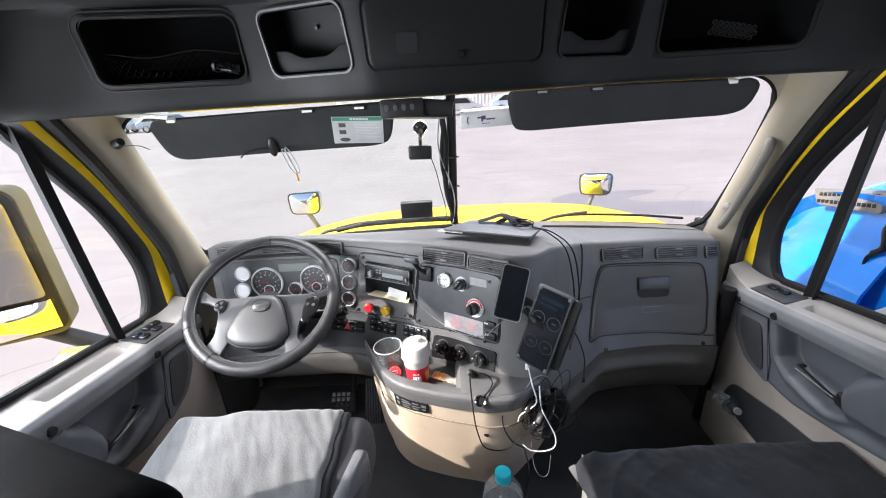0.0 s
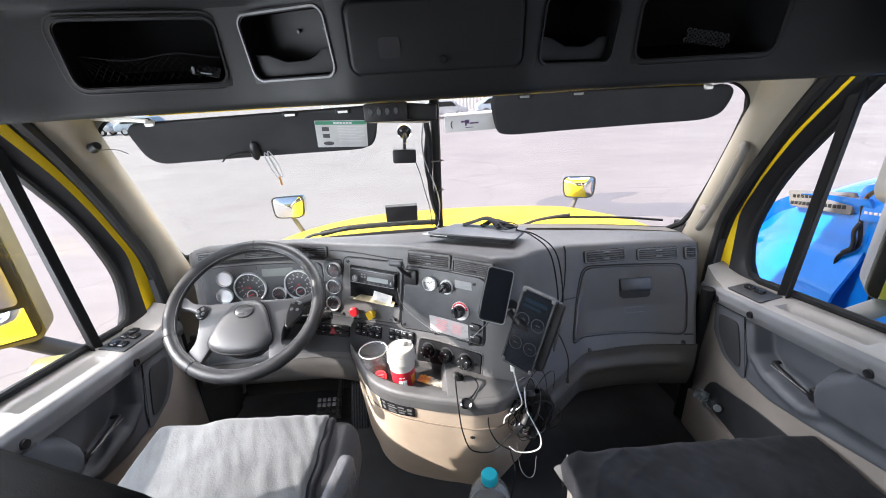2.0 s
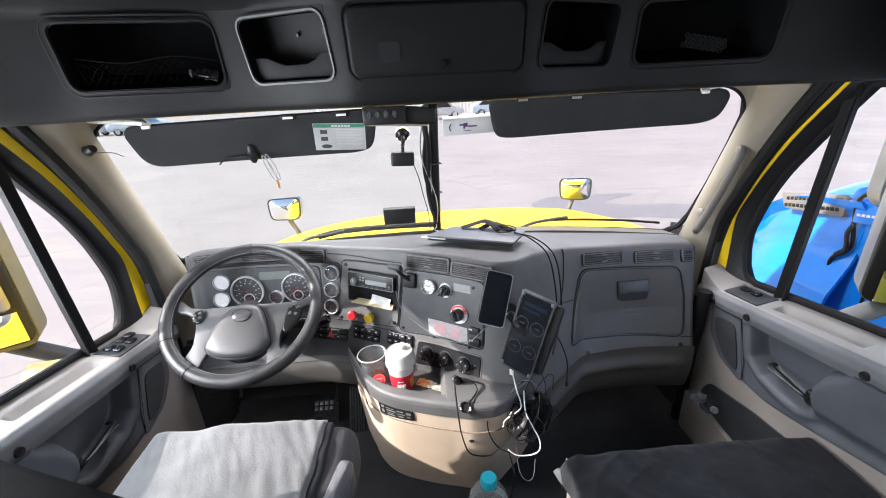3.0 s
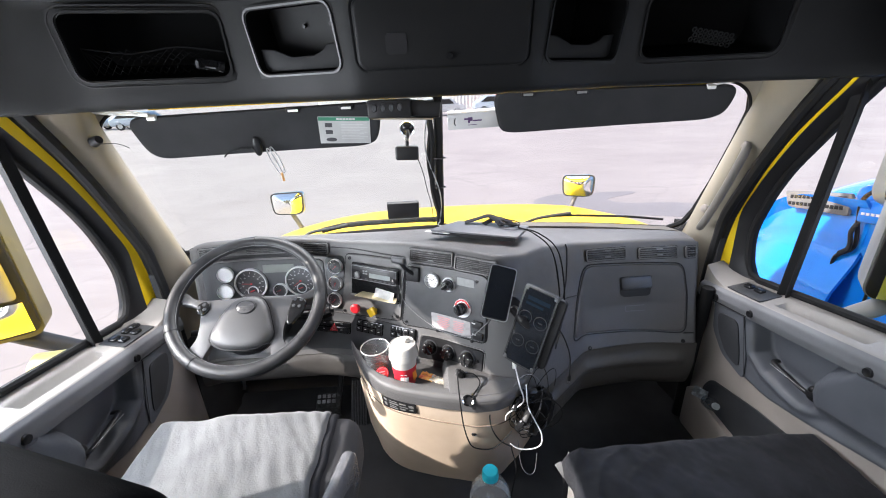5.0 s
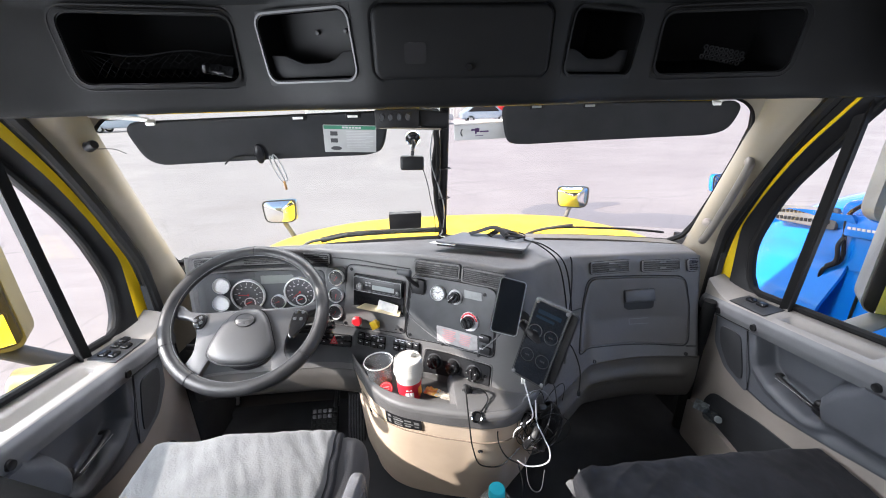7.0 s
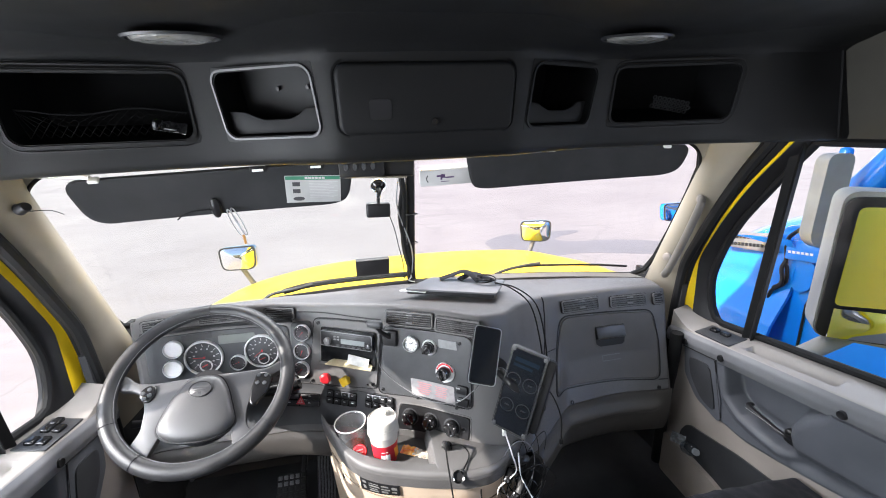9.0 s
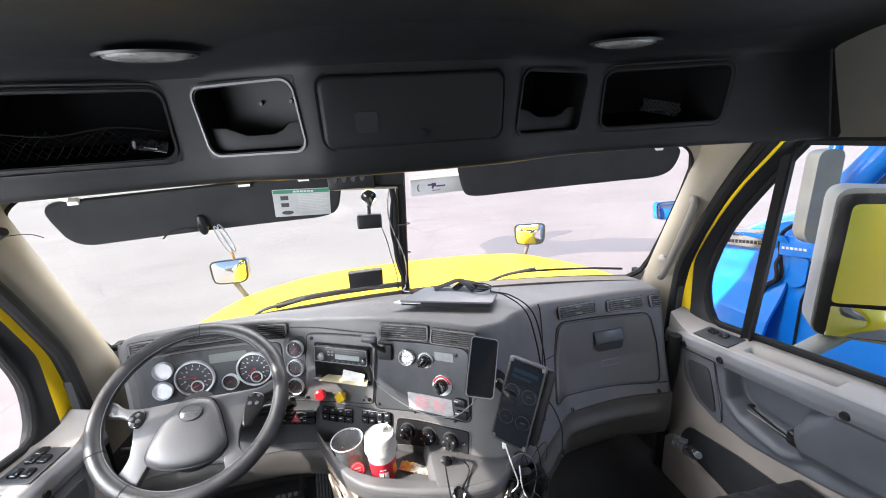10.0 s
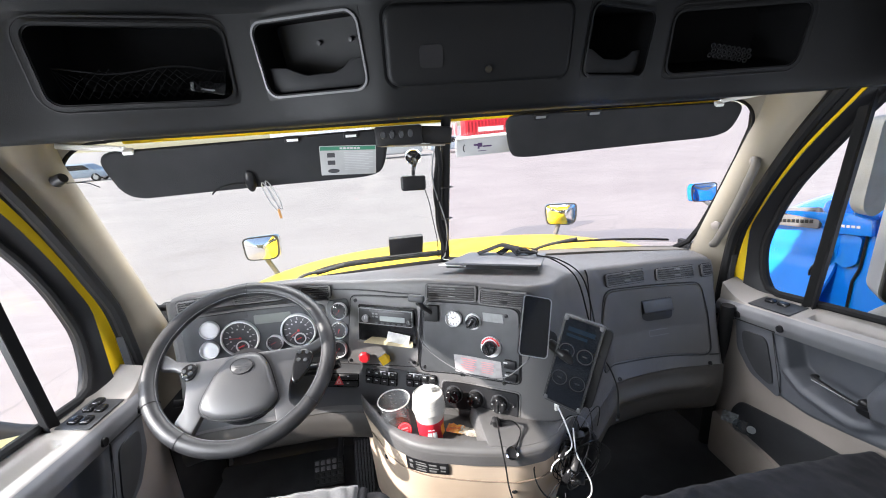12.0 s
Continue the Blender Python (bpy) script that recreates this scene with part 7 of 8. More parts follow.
for k in range(15):
    cx, cz = 0.235 + rnd.uniform(-0.035, 0.04), 0.42 + rnd.uniform(-0.06, 0.09)
    w, h = rnd.uniform(0.018, 0.055), rnd.uniform(0.045, 0.12)
    ph, y0, tip = rnd.uniform(0, 6), 0.955 + rnd.uniform(-0.02, 0.05), rnd.uniform(-0.4, 0.4)
    pts = []
    for a in np.linspace(0, rnd.uniform(5.5, 8.5), 22):
        u, v = w * math.cos(a + ph) * (1 + 0.03 * a), h * math.sin(a + ph) * (1 - 0.04 * a)
        pts.append(Vector((cx + u * math.cos(tip) - v * math.sin(tip), y0 + 0.012 * math.sin(a * 1.5 + k), cz + u * math.sin(tip) + v * math.cos(tip))))
    part("black_cable", tube(smooth_line(pts, 4), rnd.choice((0.0011, 0.0014, 0.002)), 6), RUBBER if k % 8 else GREY_LEAD, tangle)
for k in range(6):
    p = Vector((0.2 + rnd.uniform(-0.05, 0.07), 0.95 + rnd.uniform(-0.02, 0.03), 0.5 - 0.035 * k))
    part("adapter", box(0.028, 0.02, 0.042, 0.006), GLOSS_BLACK if k % 2 else BLACK, tangle, "small charger plug", at=pose(*p, rnd.uniform(-40, 40), rnd.uniform(-50, 50), rnd.uniform(0, 90)))
longs = [[(0.012, 1.005, 0.565), (0.0, 0.96, 0.58), (0.004, 0.915, 0.49), (0.012, 0.915, 0.42), (0.03, 0.92, 0.35), (0.06, 0.93, 0.318), (0.1, 0.935, 0.31), (0.13, 0.94, 0.33), (0.16, 0.94, 0.37)],
         [(0.15, 0.95, 0.5), (0.1, 0.95, 0.46), (0.095, 0.945, 0.4), (0.12, 0.94, 0.34), (0.16, 0.935, 0.31)],
         [(0.27, 0.96, 0.74), (0.3, 0.955, 0.7), (0.325, 0.95, 0.63), (0.327, 0.945, 0.56)],
         [(0.18, 0.94, 0.33), (0.19, 0.93, 0.24), (0.21, 0.925, 0.2), (0.235, 0.93, 0.2), (0.24, 0.93, 0.28)],
         [(0.16, 0.94, 0.3), (0.175, 0.93, 0.22), (0.16, 0.91, 0.15), (0.14, 0.89, 0.05), (0.13, 0.88, 0.01)],
         [(0.016, 1.02, 0.535), (0.05, 1.0, 0.55), (0.068, 0.98, 0.53), (0.04, 0.935, 0.525)]]
for n, pts in enumerate(longs):
    part("black_cable", tube(smooth_line(pts, 6), 0.0021 if n != 3 else 0.0011, 6), RUBBER if n != 3 else GREY_LEAD, tangle)
part("usb_end", box(0.009, 0.006, 0.018, 0.002), RUBBER, tangle, "small black plug", at=pose(0.327, 0.945, 0.553))
part("usb_tip", box(0.007, 0.003, 0.008, 0.0006), STEEL, tangle, "bare metal plug tip", at=pose(0.327, 0.945, 0.54))
part("socket_plug", merged((revolve([(0, 0.05), (0.008, 0.048), (0.011, 0.02), (0.0115, 0.0)], 14), Matrix.Identity(4))), BLACK, tangle, "black charger in the socket", at=facing((0.016, 1.028, 0.522), (-0.25, -0.5, 0.8)))

# ---- things in the tray ----
LID = surface("cream_lid", (0.52, 0.5, 0.46), 0.45, grain=0.05, vary=0.05)
cup = thing("coffee_cup", "red paper coffee cup with a white plastic lid", "cup", (-0.162, 1.085, 0.474))
cp = pose(-0.162, 1.085, 0.474)
part("body", revolve([(0, 0.002), (0.034, 0.0), (0.0345, 0.004), (0.041, 0.09), (0.042, 0.1)], 36), CUP_RED, cup, at=cp)
part("sleeve_top", revolve([(0.0395, 0.07), (0.0425, 0.1), (0.0435, 0.105)], 36), LID, cup, "white upper band", at=cp)
part("lid", revolve([(0.0445, 0.098), (0.0465, 0.1), (0.046, 0.106), (0.0445, 0.112), (0.043, 0.135), (0.042, 0.142), (0.0395, 0.145), (0.037, 0.142), (0.034, 0.143), (0.0, 0.146)], 36), LID, cup, "white plastic lid", at=cp)
for r, z in ((0.0435, 0.118), (0.043, 0.127)):
    part("lid_ridge", tube([cp @ Vector((r * math.cos(a), r * math.sin(a), z)) for a in np.linspace(0, 2 * math.pi, 40)[:-1]], 0.0012, 5, closed=True), LID, cup)
part("sip_tab", box(0.02, 0.014, 0.014, 0.004), LID, cup, "raised sip tab", at=cp @ pose(0.014, 0.006, 0.152, 0, 15, 30))
marks = []
for a, z, w, h in ((-100, 0.03, 0.012, 0.02), (-78, 0.03, 0.012, 0.02), (-92, 0.05, 0.018, 0.003)):
    r = 0.0372 + 0.0002
    marks.append((box(w, 0.001, h, 0.0003), pose(r * math.cos(radians(a)), r * math.sin(radians(a)), z, -4, 0, a + 90)))
part("cup_mark", merged(*marks), PAPER, cup, "white blocky marks", at=cp)
part("cup_band", merged(*[(box(0.01, 0.001, 0.05, 0.0003), pose(0.0378 * math.cos(radians(a)), 0.0378 * math.sin(radians(a)), 0.045, -4, 0, a + 90)) for a in (-38, -24)]), ORANGE, cup, "orange stripe", at=cp)

clear_cup = thing("clear_cup", "empty clear plastic cup with dregs in the cup holder", "cup", (-0.252, 1.135, 0.474))
qp = pose(-0.252, 1.135, 0.474, 0, -3, 0)
part("body", revolve([(0.0, 0.003), (0.031, 0.002), (0.033, 0.006), (0.0435, 0.1), (0.0465, 0.103), (0.0465, 0.106), (0.0445, 0.105)], 36), CUP_CLEAR, clear_cup, at=qp)
part("rim", revolve([(0.0445, 0.103), (0.0465, 0.1015), (0.0478, 0.104), (0.0465, 0.1065), (0.0445, 0.105)], 36), surface("frosted_rim", (0.6, 0.6, 0.58), 0.3, grain=0.0), clear_cup, "pale rolled rim", at=qp)
part("dregs", revolve([(0, 0.016), (0.0325, 0.016), (0.032, 0.007), (0, 0.007)], 30), surface("coffee", (0.09, 0.045, 0.02), 0.2, grain=0.0), clear_cup, "brown dregs", at=qp)
lp = pose(-0.236, 1.09, 0.505, 46, 0, 10)
tag = part("printed_lid", revolve([(0, 0.003), (0.019, 0.003), (0.021, 0.001), (0.021, -0.001), (0, -0.001)], 28), RED, clear_cup, "red printed disc at the foot of the cup", at=lp)
part("lid_print", merged((box(0.02, 0.004, 0.0006), pose(0, 0.004, 0.0033)), (box(0.014, 0.004, 0.0006), pose(0.002, -0.004, 0.0033)), (revolve([(0.0165, 0.0032), (0.0175, 0.0032)], 28), Matrix.Identity(4))), PINK, tag, at=lp)
wrapper = thing("candy_wrapper", "crumpled orange and white candy wrapper in the tray", "wrapper", (-0.07, 1.075, 0.474))


def crumple(w, d, seed):
    return sheet(lambda u, v: Vector(((u - 0.5) * w, (v - 0.5) * d, 0.006 + 0.006 * noise.noise(Vector((u * 5, v * 4, seed))))), 10, 6, 0.001, (0, 0, -1))


part("foil", crumple(0.05, 0.03, 1), surface("orange_red_foil", (0.7, 0.12, 0.03), 0.3, grain=0.2, size=60, other=(0.8, 0.45, 0.05)), wrapper, "orange red foil", at=pose(-0.09, 1.088, 0.476, 8, 0, -30))
part("paper", crumple(0.055, 0.028, 4), surface("printed_paper", (0.6, 0.55, 0.45), 0.5, grain=0.2, size=90, other=(0.15, 0.12, 0.1)), wrapper, "printed paper", at=pose(-0.055, 1.066, 0.476, 4, 0, -32))
single("holder_knob", revolve([(0, 0.02), (0.008, 0.018), (0.011, 0.01), (0.011, 0.0)], 16), BLACK, "small black knob beside the cup holder", "knob", at=pose(-0.315, 1.2, 0.476, 20, 0, 30))

bottle = thing("drink_bottle", "large clear drink bottle with a cyan cap on the floor", "bottle", (0.09, 0.92, 0))
bp = pose(0.09, 0.92, 0)
part("body", revolve([(0, 0.004), (0.054, 0.002), (0.062, 0.01), (0.06, 0.04), (0.064, 0.055), (0.061, 0.07), (0.0645, 0.085), (0.0645, 0.125), (0.061, 0.15), (0.048, 0.174), (0.032, 0.192), (0.0245, 0.199), (0.024, 0.207)], 36), PET, bottle, at=bp)
part("cap", revolve([(0, 0.236), (0.0225, 0.236), (0.0255, 0.232), (0.0262, 0.206), (0, 0.206)], 40), CYAN, bottle, "cyan ribbed cap", at=bp)
part("neck_ring", revolve([(0.024, 0.2), (0.028, 0.2), (0.028, 0.204), (0.024, 0.204)], 30), PET, bottle, at=bp)
part("label_band", revolve([(0.065, 0.085), (0.065, 0.124)], 36), surface("pale_label", (0.5, 0.55, 0.58), 0.5), bottle, "pale label", at=bp)


def lining_point(u, v):
    a, b, c = Vector((0.3, 0.826, 0.4)), Vector((0.256, 0.815, 0.358)), Vector((0.3, 0.81, 0.328))
    p = a.lerp(b.lerp(c, v), 0.15 + 0.85 * u)
    return p + Vector((0.012 * math.sin(math.pi * u), -0.022 * math.sin(math.pi * v) * u, 0.006 * math.sin(9 * u + 4 * v)))


part("turned_lining", sheet(lining_point, 14, 14, 0.004, (0, 1, 0)), surface("pale_lining", (0.1, 0.1, 0.105), 0.9, grain=0.5, fine=300), blanket, "pale turned-up lining")


# ---- the truck's own nose ----
HOOD_Z = [(1.68, 0.755), (2.0, 0.715), (2.4, 0.64), (2.9, 0.53), (3.3, 0.4), (3.7, 0.2), (3.95, -0.1)]
hood = thing("truck_hood", "glossy yellow sloping truck hood", "hood", (0, 2.6, -0.2))


def hood_point(u, v):
    y = 1.68 + 2.27 * v
    s = 2 * u - 1
    wide = glide([(1.68, 1.12), (2.9, 1.08), (3.95, 0.95)], y)
    x = s * wide
    drop = (0.045 if x > 0 else 0.11) * abs(x) ** 2.6 + 1.1 * max(0, abs(s) - 0.93)
    return Vector((x, y, glide(HOOD_Z, y) - drop))


part("hood_shell", sheet(hood_point, 60, 40, 0.02, (0, 0, -1)), YELLOW, hood)
for s in (-1, 1):
    part("hood_side", sheet(lambda u, v: Vector((s * glide([(1.68, 1.12), (2.9, 1.08), (3.95, 0.95)], 1.68 + 2.27 * u), 1.68 + 2.27 * u, (glide(HOOD_Z, 1.68 + 2.27 * u) - 0.4) * v - 0.7 * (1 - v))), 20, 4, 0.02, (-s, 0, 0)), YELLOW, hood)
single("cowl", sheet(lambda u, v: Vector((-1.0 + 2.0 * u, glass_y(-1.0 + 2.0 * u, 0.78) + 0.01 + 0.09 * v, 0.785 - 0.03 * v - 0.03 * abs(2 * u - 1) ** 2)), 30, 4, 0.02, (0, 0, -1)), BLACK, "black wiper cowl below the windshield", "cowl", kind="structure")


def wiper(points, blade, thick):
    w = thing("wiper", "thin black windshield wiper lying low", "wiper", points[0], "wipers")
    part("arm", tube(smooth_line(points, 5), 0.0065, 8), PANEL_GREY, w)
    part("blade", tube(smooth_line(blade, 5), thick, 8), RUBBER, w)
    return w


wiper([(0.33, 1.7, 0.755), (0.35, 1.682, 0.776), (0.414, 1.657, 0.811), (0.492, 1.638, 0.829), (0.557, 1.623, 0.839)], [(0.4, 1.665, 0.806), (0.5, 1.642, 0.824), (0.65, 1.613, 0.825), (0.8, 1.582, 0.82), (0.924, 1.555, 0.81)], 0.005)
wiper([(-0.6, 1.65, 0.776), (-0.546, 1.632, 0.818), (-0.463, 1.641, 0.828), (-0.391, 1.646, 0.84)], [(-0.5, 1.646, 0.82), (-0.39, 1.652, 0.836), (-0.2, 1.664, 0.837), (-0.01, 1.672, 0.832)], 0.012)


def hood_mirror(x, y, z, base, shell, toward):
    m = thing("hood_mirror", "chrome-backed convex hood mirror on a stalk", "mirror", base, "hood mirrors")
    at = facing((x, y, z), toward)
    line = soft_quad([(-0.115, 0.07), (0.115, 0.075), (0.108, -0.06), (0.07, -0.085), (-0.09, -0.08), (-0.108, -0.05)], 0.04, 6)
    part("shell", plate(line, 0.05, 0.016, 4), shell, m, "rounded mirror shell", at=at @ pose(0, 0, -0.05) )
    bm = bmesh.new()
    rows = [[bm.verts.new((a * k, b * k, 0.004 + 0.022 * (1 - k * k))) for a, b in line] for k in (0.9, 0.75, 0.55, 0.35, 0.15)]
    for p, q in zip(rows, rows[1:]):
        for i in range(len(line)):
            bm.faces.new((p[i], p[(i + 1) % len(line)], q[(i + 1) % len(line)], q[i]))
    bm.faces.new(rows[-1])
    bmesh.ops.recalc_face_normals(bm, faces=bm.faces[:])
    part("mirror_glass", bm, MIRROR, m, "convex mirror glass", at=at)
    part("rim", ring(line, [(a * 0.9, b * 0.9) for a, b in line], 0.006), PANEL_GREY, m, "grey rim", at=at)
    part("stalk", tube([Vector((x, y + 0.02, z - 0.06)), Vector(base)], 0.016, 10), GREY_TRIM, m, "straight mirror stalk")
    return m


hood_mirror(-1.01, 2.8, 0.65, (-0.91, 2.83, 0.36), CHROME, (-0.02, -1, 0.1))
hood_mirror(1.06, 2.82, 0.655, (0.985, 2.84, 0.36), CHROME, (-0.3, -1, 0.12))


def side_mirror(side, out, y, high):
    m = thing("side_mirror", "tall grey door mirror with a flat and a wide-angle glass", "mirror", (side * 1.2, 1.35, 0.5), "door mirrors")
    at = facing((side * out, y, high), (-side * (0.85 if side > 0 else 0.54), -1, 0.0))
    aim = facing((side * out, y, high), (-side * (0.66 if side > 0 else 0.47), -1, -0.02 if side > 0 else 0.0)) @ pose(0, 0, 0.024 if side > 0 else 0.016)
    part("shell", plate(soft_quad([(-0.15, 0.26), (0.15, 0.27), (0.15, -0.24), (-0.15, -0.25)], 0.05, 6), 0.14, 0.05, 5), MIRROR_SHELL if side > 0 else surface("mirror_shell_ochre", (0.11, 0.1, 0.04), 0.45), m, "rounded outer shell", at=at @ pose(0, 0, 0.0) @ pose(0, 0, 0, 0, 180, 0))
    part("bezel", plate(soft_quad([(-0.145, 0.25), (0.145, 0.255), (0.145, -0.23), (-0.145, -0.235)], 0.04, 6), 0.014, 0.004), BLACK, m, "black bezel", at=at)
    # The left flat glass is darkened in colour to dim its reflection.
    up = part("mirror_glass", plate(soft_quad([(-0.125, 0.225), (0.127, 0.229), (0.127, -0.1), (-0.125, -0.105)], 0.02, 4), 0.002), MIRROR if side > 0 else surface("dim_mirror", (0.3, 0.3, 0.3), 0.05, metal=1.0, grain=0.0, vary=0.0), m, "flat mirror glass", at=aim)
    wide = facing((side * out, y, high), (-side * 0.7, -1, 0.0)) @ pose(0, 0, 0.016)
    part("mirror_glass", sheet(lambda u, v: Vector((-0.123 + 0.248 * u, -0.115 - 0.105 * v, 0.016 + 0.012 * math.sin(math.pi * u) * math.sin(math.pi * v))), 12, 8, 0.004, (0, 0, -1)), MIRROR, m, "wide-angle mirror glass", at=wide)
    part("arm", tube([at @ Vector((0.0, -0.22, -0.08)), Vector((side * (out - 0.16), y + 0.1, high - 0.33)), Vector((side * 1.14, y + 0.12, high - 0.4))], 0.035, 12, flat=0.7), MIRROR_SHELL if side > 0 else PANEL_GREY, m, "grey mirror arm")
    if side < 0:
        part("mount_cover", box(0.17, 0.1, 0.06, 0.02, 3), surface("worn_pale_yellow", (0.85, 0.74, 0.3), 0.6, grain=0.2, size=30, other=(0.75, 0.7, 0.5)), m, "worn pale yellow mount cover", at=pose(-1.3, 1.2, 0.56, 0, 12, 30))
    return m


side_mirror(1, 1.455, 1.0, 0.905)
side_mirror(-1, 1.508, 1.2, 0.885)

# ---- the blue truck parked alongside ----
BX, BY = 2.3, 2.0
blue = thing("blue_truck", "parked bright blue semi truck with a white-framed hood vent", "truck", (BX + 1.15, 2.0, GROUND))
BHOOD = [(1.9, 0.84), (2.3, 0.77), (2.6, 0.62), (2.9, 0.34), (3.2, 0.02), (3.6, -0.32), (4.3, -0.7)]
BWIDE = [(1.9, 1.12), (2.4, 1.05), (2.8, 0.9), (3.3, 0.72), (4.3, 0.6)]


def blue_hood(u, v):
    y = 1.9 + 2.4 * v
    s = 2 * u - 1
    wide = glide(BWIDE, y)
    return Vector((BX + 1.15 + s * (wide - 0.1), y, glide(BHOOD, y) - 0.12 * abs(s) ** 3))


part("hood", sheet(blue_hood, 40, 24, 0.02, (0, 0, -1)), BLUE, blue, "bright blue hood")
SIDE_ROWS = [(-0.08, 0.74), (0.0, 0.64), (0.015, 0.5), (-0.02, 0.36), (-0.1, 0.18), (-0.13, 0.02), (-0.1, -0.2), (-0.1, -0.5)]
for s, base_x in ((-1, BX), (1, BX + 2.3)):
    def side_point(u, v):
        y = 1.9 + 2.4 * u
        f = v * (len(SIDE_ROWS) - 1)
        i = min(int(f), len(SIDE_ROWS) - 2)
        t = f - i
        t = t * t * (3 - 2 * t) * 0.5 + t * 0.5
        off = SIDE_ROWS[i][0] * (1 - t) + SIDE_ROWS[i + 1][0] * t
        z = SIDE_ROWS[i][1] * (1 - t) + SIDE_ROWS[i + 1][1] * t
        nose = 1.12 - glide(BWIDE, y)
        lower = 0.74 - min(0.74, glide(BHOOD, y) - 0.12)
        flare = 0.08 * math.exp(-((y - 3.2) / 0.6) ** 2) * v
        return Vector((base_x + s * (off * (0.6 if off > 0 else -1) - nose + flare), y, z - lower * (1 - v)))
    part("fender", sheet(side_point, 40, 42, 0.02, (-s, 0, 0)), BLUE, blue, "bright blue flared fender")
part("nose", box(0.9, 0.2, 0.5, 0.06, 3), CHROME, blue, "chrome grille", at=pose(BX + 1.15, 4.2, -0.75))
vent_line = soft_quad([(0.0, 0.06), (0.4, 0.14), (0.42, 0.015), (0.05, -0.03)], 0.02, 4)
vm = facing((BX - 0.005, 2.43, 0.58), (-1, 0, 0.08))
hood_vent = part("hood_vent", plate(vent_line, 0.02, 0.006), GREY_TRIM, blue, "grey framed hood vent", at=vm)
for j in range(2):
    for k in range(13):
        part("vent_slot", box(0.021, 0.022, 0.006, 0.003), BLACK, hood_vent, at=vm @ pose(0.06 + 0.026 * k, 0.036 - 0.042 * j + (0.0058 - 0.0012 * j) * k, 0.02, 0, 0, 11))
part("cab", merged((box(2.26, 2.5, 1.5, 0.06, 3), pose(BX + 1.15, 0.82, 0.02)), (box(2.3, 1.9, 1.9, 0.1, 3), pose(BX + 1.15, -0.2, 1.7))), BLUE, blue, "blue cab body")
part("cab_pillar", tube([Vector((BX + 0.03, 1.87, 0.78)), Vector((BX + 0.04, 1.53, 1.3)), Vector((BX + 0.1, 1.18, 1.85))], 0.07, 10), BLUE, blue, "blue front pillar")
part("windshield", sheet(lambda u, v: Vector((BX + 0.1 + 2.1 * u, 1.8 - 0.75 * v - 0.0 * u, 0.8 + 1.1 * v)), 6, 4, 0.01, (0, 1, 0.5)), surface("tinted_glass", (0.25, 0.3, 0.33), 0.05, grain=0.0, spec=0.8), blue, "pale reflecting windshield")
part("door_window", yz_slab(1, soft_quad([(1.55, 0.85), (1.2, 1.55), (0.4, 1.6), (0.4, 0.85)], 0.06, 5), BX - 0.005, 0.02), surface("side_glass", (0.3, 0.33, 0.34), 0.05, grain=0.0, spec=0.8), blue, "pale reflecting door window")
part("door_joint", tube([Vector((BX + 0.012, y, z)) for y, z in ((1.79, 0.62), (1.79, 0.42), (1.81, 0.34), (1.807, 0.19), (1.8, -0.2))], 0.007, 6), BLACK, blue, "dark joint along the door")
part("hood_joint", tube(smooth_line([Vector((x, y, z)) for x, y, z in ((BX - 0.03, 1.9, 0.78), (BX - 0.03, 1.955, 0.71), (BX - 0.025, 1.95, 0.6), (BX - 0.02, 1.925, 0.45), (BX - 0.02, 2.0, 0.36), (BX, 2.015, 0.26), (BX + 0.05, 2.03, 0.17), (BX + 0.08, 2.1, 0.05), (BX + 0.1, 2.4, -0.05))], 4), 0.011, 6), BLACK, blue, "dark gap behind the hood")
part("hood_latch", tube(smooth_line([Vector((BX - 0.03, 1.94, 0.58)), Vector((BX - 0.045, 1.945, 0.53)), Vector((BX - 0.045, 1.93, 0.47)), Vector((BX - 0.03, 1.945, 0.425)), Vector((BX - 0.025, 1.985, 0.385))], 5), 0.015, 8, flat=0.6), BLACK, blue, "black rubber hood latch")
part("cowl_recess", yz_slab(1, soft_quad([(1.925, 0.585), (1.8, 0.6), (1.8, 0.44), (1.86, 0.4), (1.91, 0.43)], 0.03, 5), BX - 0.004, 0.02), BLUE, blue, "shaded blue recess behind the hood")
plate_at = pose(BX - 0.02, 1.86, 0.66, -8, 0, 0)
name_plate = part("side_plate", box(0.03, 0.22, 0.12, 0.01), BLUE, blue, "blue plate behind the hood vent", at=plate_at)
for k in range(6):
    part("plate_mark", box(0.003, 0.016, 0.014), WHITE, name_plate, at=plate_at @ pose(-0.016, 0.07 - 0.024 * k, -0.012))
bm_ = facing((1.93, 1.6, 1.01), (0.15, 1, 0))
part("mirror_shell", plate(soft_quad([(-0.05, 0.23), (0.07, 0.23), (0.075, -0.16), (0.02, -0.21), (-0.05, -0.15)], 0.045, 6), 0.08, 0.03, 4), MIRROR_SHELL, blue, "grey door mirror", at=bm_ @ pose(0, 0, -0.08))
part("mirror_bracket", box(0.05, 0.05, 0.38, 0.018, 3), BLUE, blue, "blue upright mirror bracket", at=pose(2.15, 1.69, 1.06, 0, 4, 0))
part("mirror_arm", tube([Vector((1.96, 1.62, 0.86)), Vector((2.08, 1.7, 0.78)), Vector((BX + 0.05, 1.8, 0.7))], 0.025, 10), BLUE, blue, "blue mirror arm")
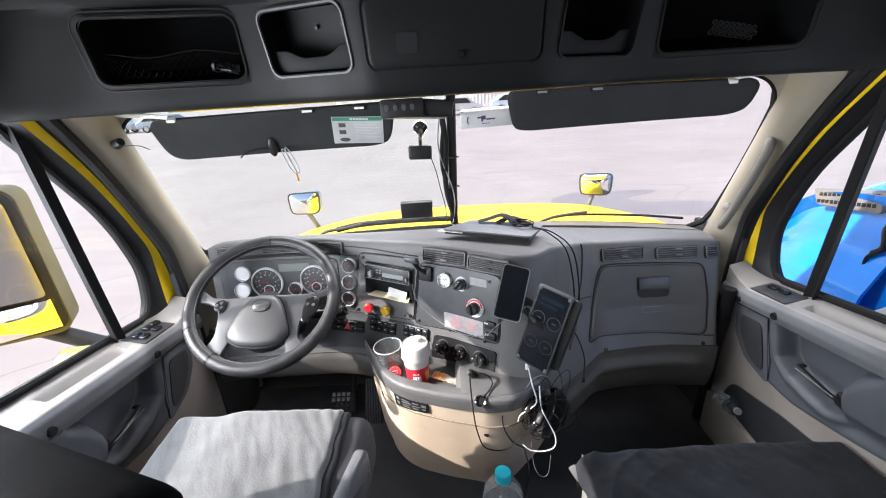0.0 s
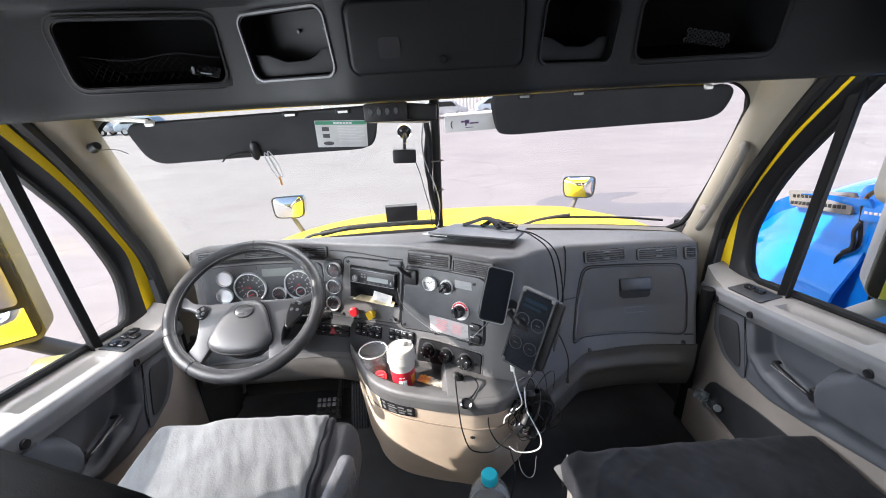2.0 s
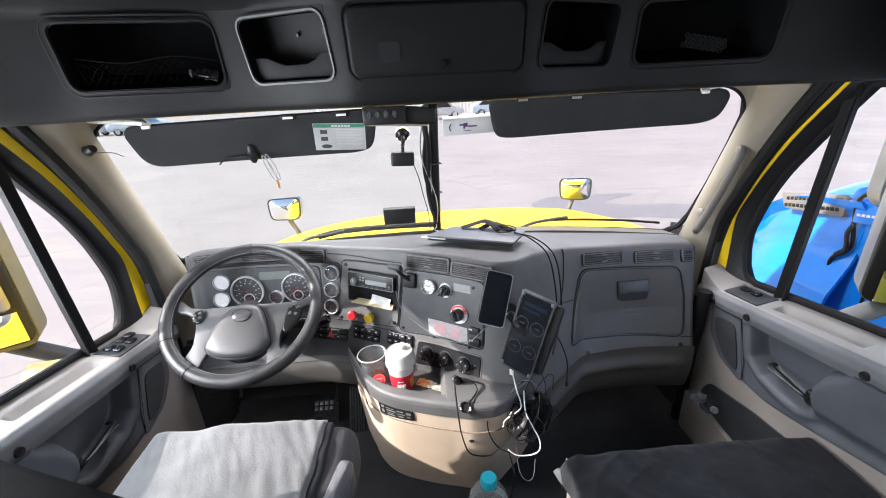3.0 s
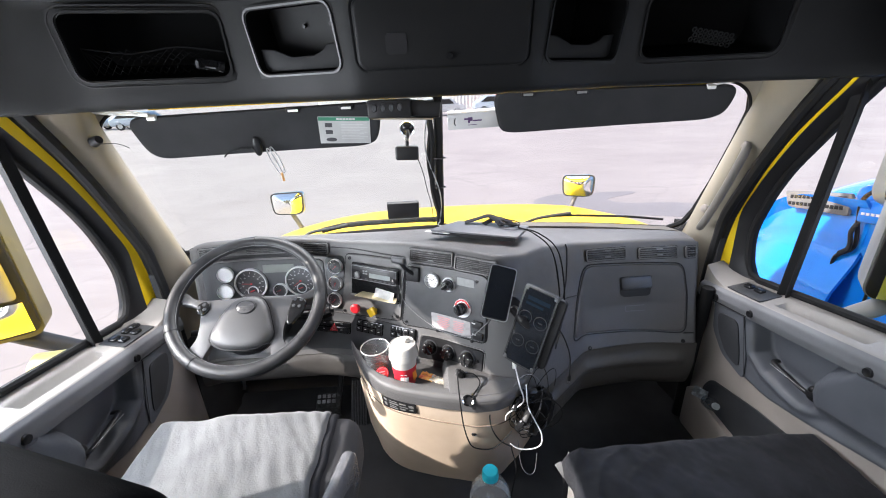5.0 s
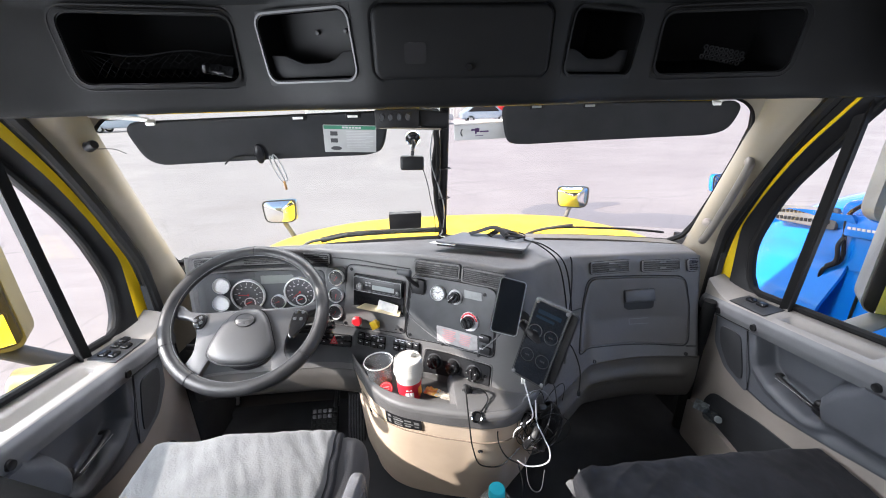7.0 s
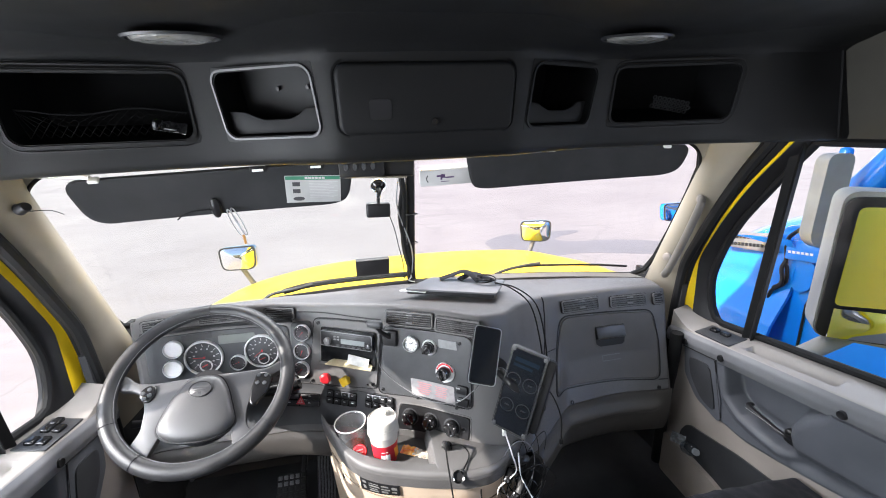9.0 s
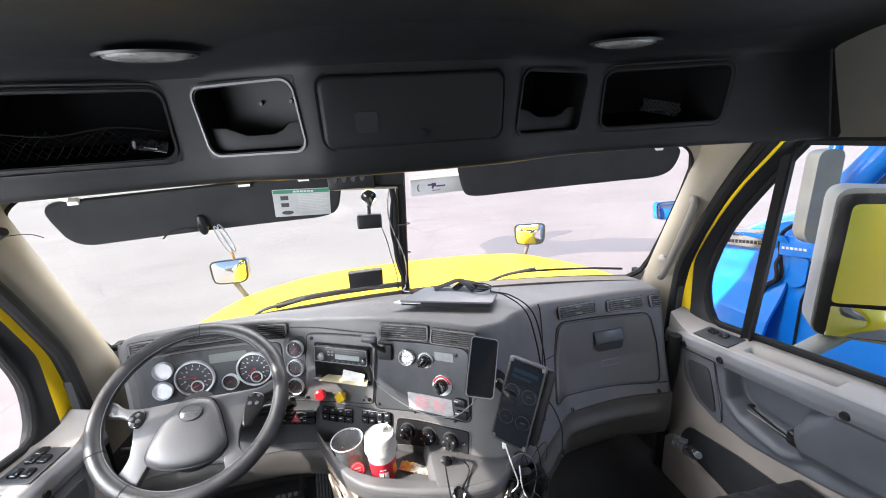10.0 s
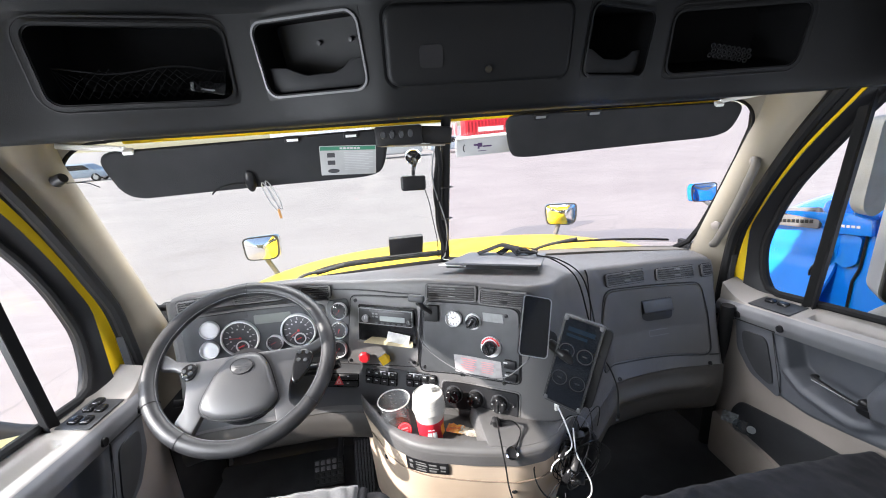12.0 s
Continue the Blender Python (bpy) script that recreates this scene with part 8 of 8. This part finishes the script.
for x in (BX + 0.1, BX + 2.2):
    w_at = pose(x, 3.25, GROUND + 0.5, 0, 90, 0)
    tyre = part("wheel", revolve([(0.28, -0.13), (0.45, -0.14), (0.5, -0.1), (0.5, 0.1), (0.45, 0.14), (0.28, 0.13)], 40), RUBBER, blue, "black truck wheel", at=w_at)
    part("rim", revolve([(0, -0.05), (0.15, -0.07), (0.28, -0.12), (0.28, 0.12), (0.15, 0.07), (0, 0.05)], 32), CHROME, tyre, "polished rim", at=w_at)
hood_mirror(2.48, 3.1, 0.64, (2.66, 2.95, 0.4), BLUE, (-0.1, -1, 0.1))

# ---- far side of the yard ----


def parked_car(x, y, turn, paint, label):
    car = thing("parked_car", label, "car", (x, y, GROUND), "parked cars")
    at = pose(x, y, GROUND, 0, 0, turn)
    side = soft_quad([(-2.3, 0.35), (2.3, 0.35), (2.3, 0.85), (1.5, 1.0), (0.9, 1.5), (-1.2, 1.55), (-2.1, 1.0), (-2.35, 0.9)], 0.2, 5)
    part("body", plate(side, 1.8, 0.12, 3), paint, car, at=at @ pose(0, 0.9, 0, 90, 0, 0))
    glass_line = soft_quad([(-1.75, 1.02), (1.2, 1.02), (0.8, 1.42), (-1.15, 1.46)], 0.1, 4)
    part("windows", plate(glass_line, 1.82), GLOSS_BLACK, car, "dark windows", at=at @ pose(0, 0.91, 0, 90, 0, 0))
    for wx in (-1.45, 1.45):
        for wy in (-0.8, 0.8):
            w_at = at @ pose(wx, wy, 0.34, 90, 0, 0)
            t = part("wheel", revolve([(0, -0.1), (0.34, -0.1), (0.34, 0.1), (0, 0.1)], 24), RUBBER, car, at=w_at)
            part("rim", revolve([(0, -0.11), (0.2, -0.11), (0.2, 0.11), (0, 0.11)], 16), SILVER, t, at=w_at)
    return car


CAR_BLUE = surface("pale_blue_paint", (0.35, 0.42, 0.5), 0.3, grain=0.0, coat=0.5)
CAR_GREY = surface("pale_grey_paint", (0.45, 0.46, 0.48), 0.3, grain=0.0, coat=0.5)
parked_car(-25.5, 40.5, 8, CAR_BLUE, "pale blue car parked far across the yard")
parked_car(-31, 41, 5, CAR_GREY, "pale grey car parked far across the yard")
parked_car(2.0, 38.5, 3, CAR_GREY, "silver car parked far across the yard")
parked_car(7.5, 39.5, 0, CAR_BLUE, "pale blue car parked beyond the silver one")


def container(x, y, w, h, paint, label):
    c = thing("container", label, "container", (x, y, GROUND), "far containers")
    part("body", box(w, 2.4, h, 0.05), paint, c, at=pose(x, y, GROUND + h / 2))
    for k in range(int(w / 0.4)):
        part("rib", box(0.12, 0.06, h - 0.3, 0.02), paint, c, at=pose(x - w / 2 + 0.3 + 0.4 * k, y - 1.22, GROUND + h / 2))
    part("band", box(w * 0.5, 0.02, 0.5), WHITE, c, "pale painted band", at=pose(x, y - 1.27, GROUND + h * 0.62))
    return c


container(13.5, 48, 6, 3.0, RED, "faded red container across the yard")
container(6.5, 50, 7, 2.8, WHITE, "white trailer box across the yard")
container(-6, 54, 12, 3.2, WHITE, "long white trailer box across the yard")
container(24, 52, 12, 3.2, CAR_GREY, "grey trailer box across the yard")
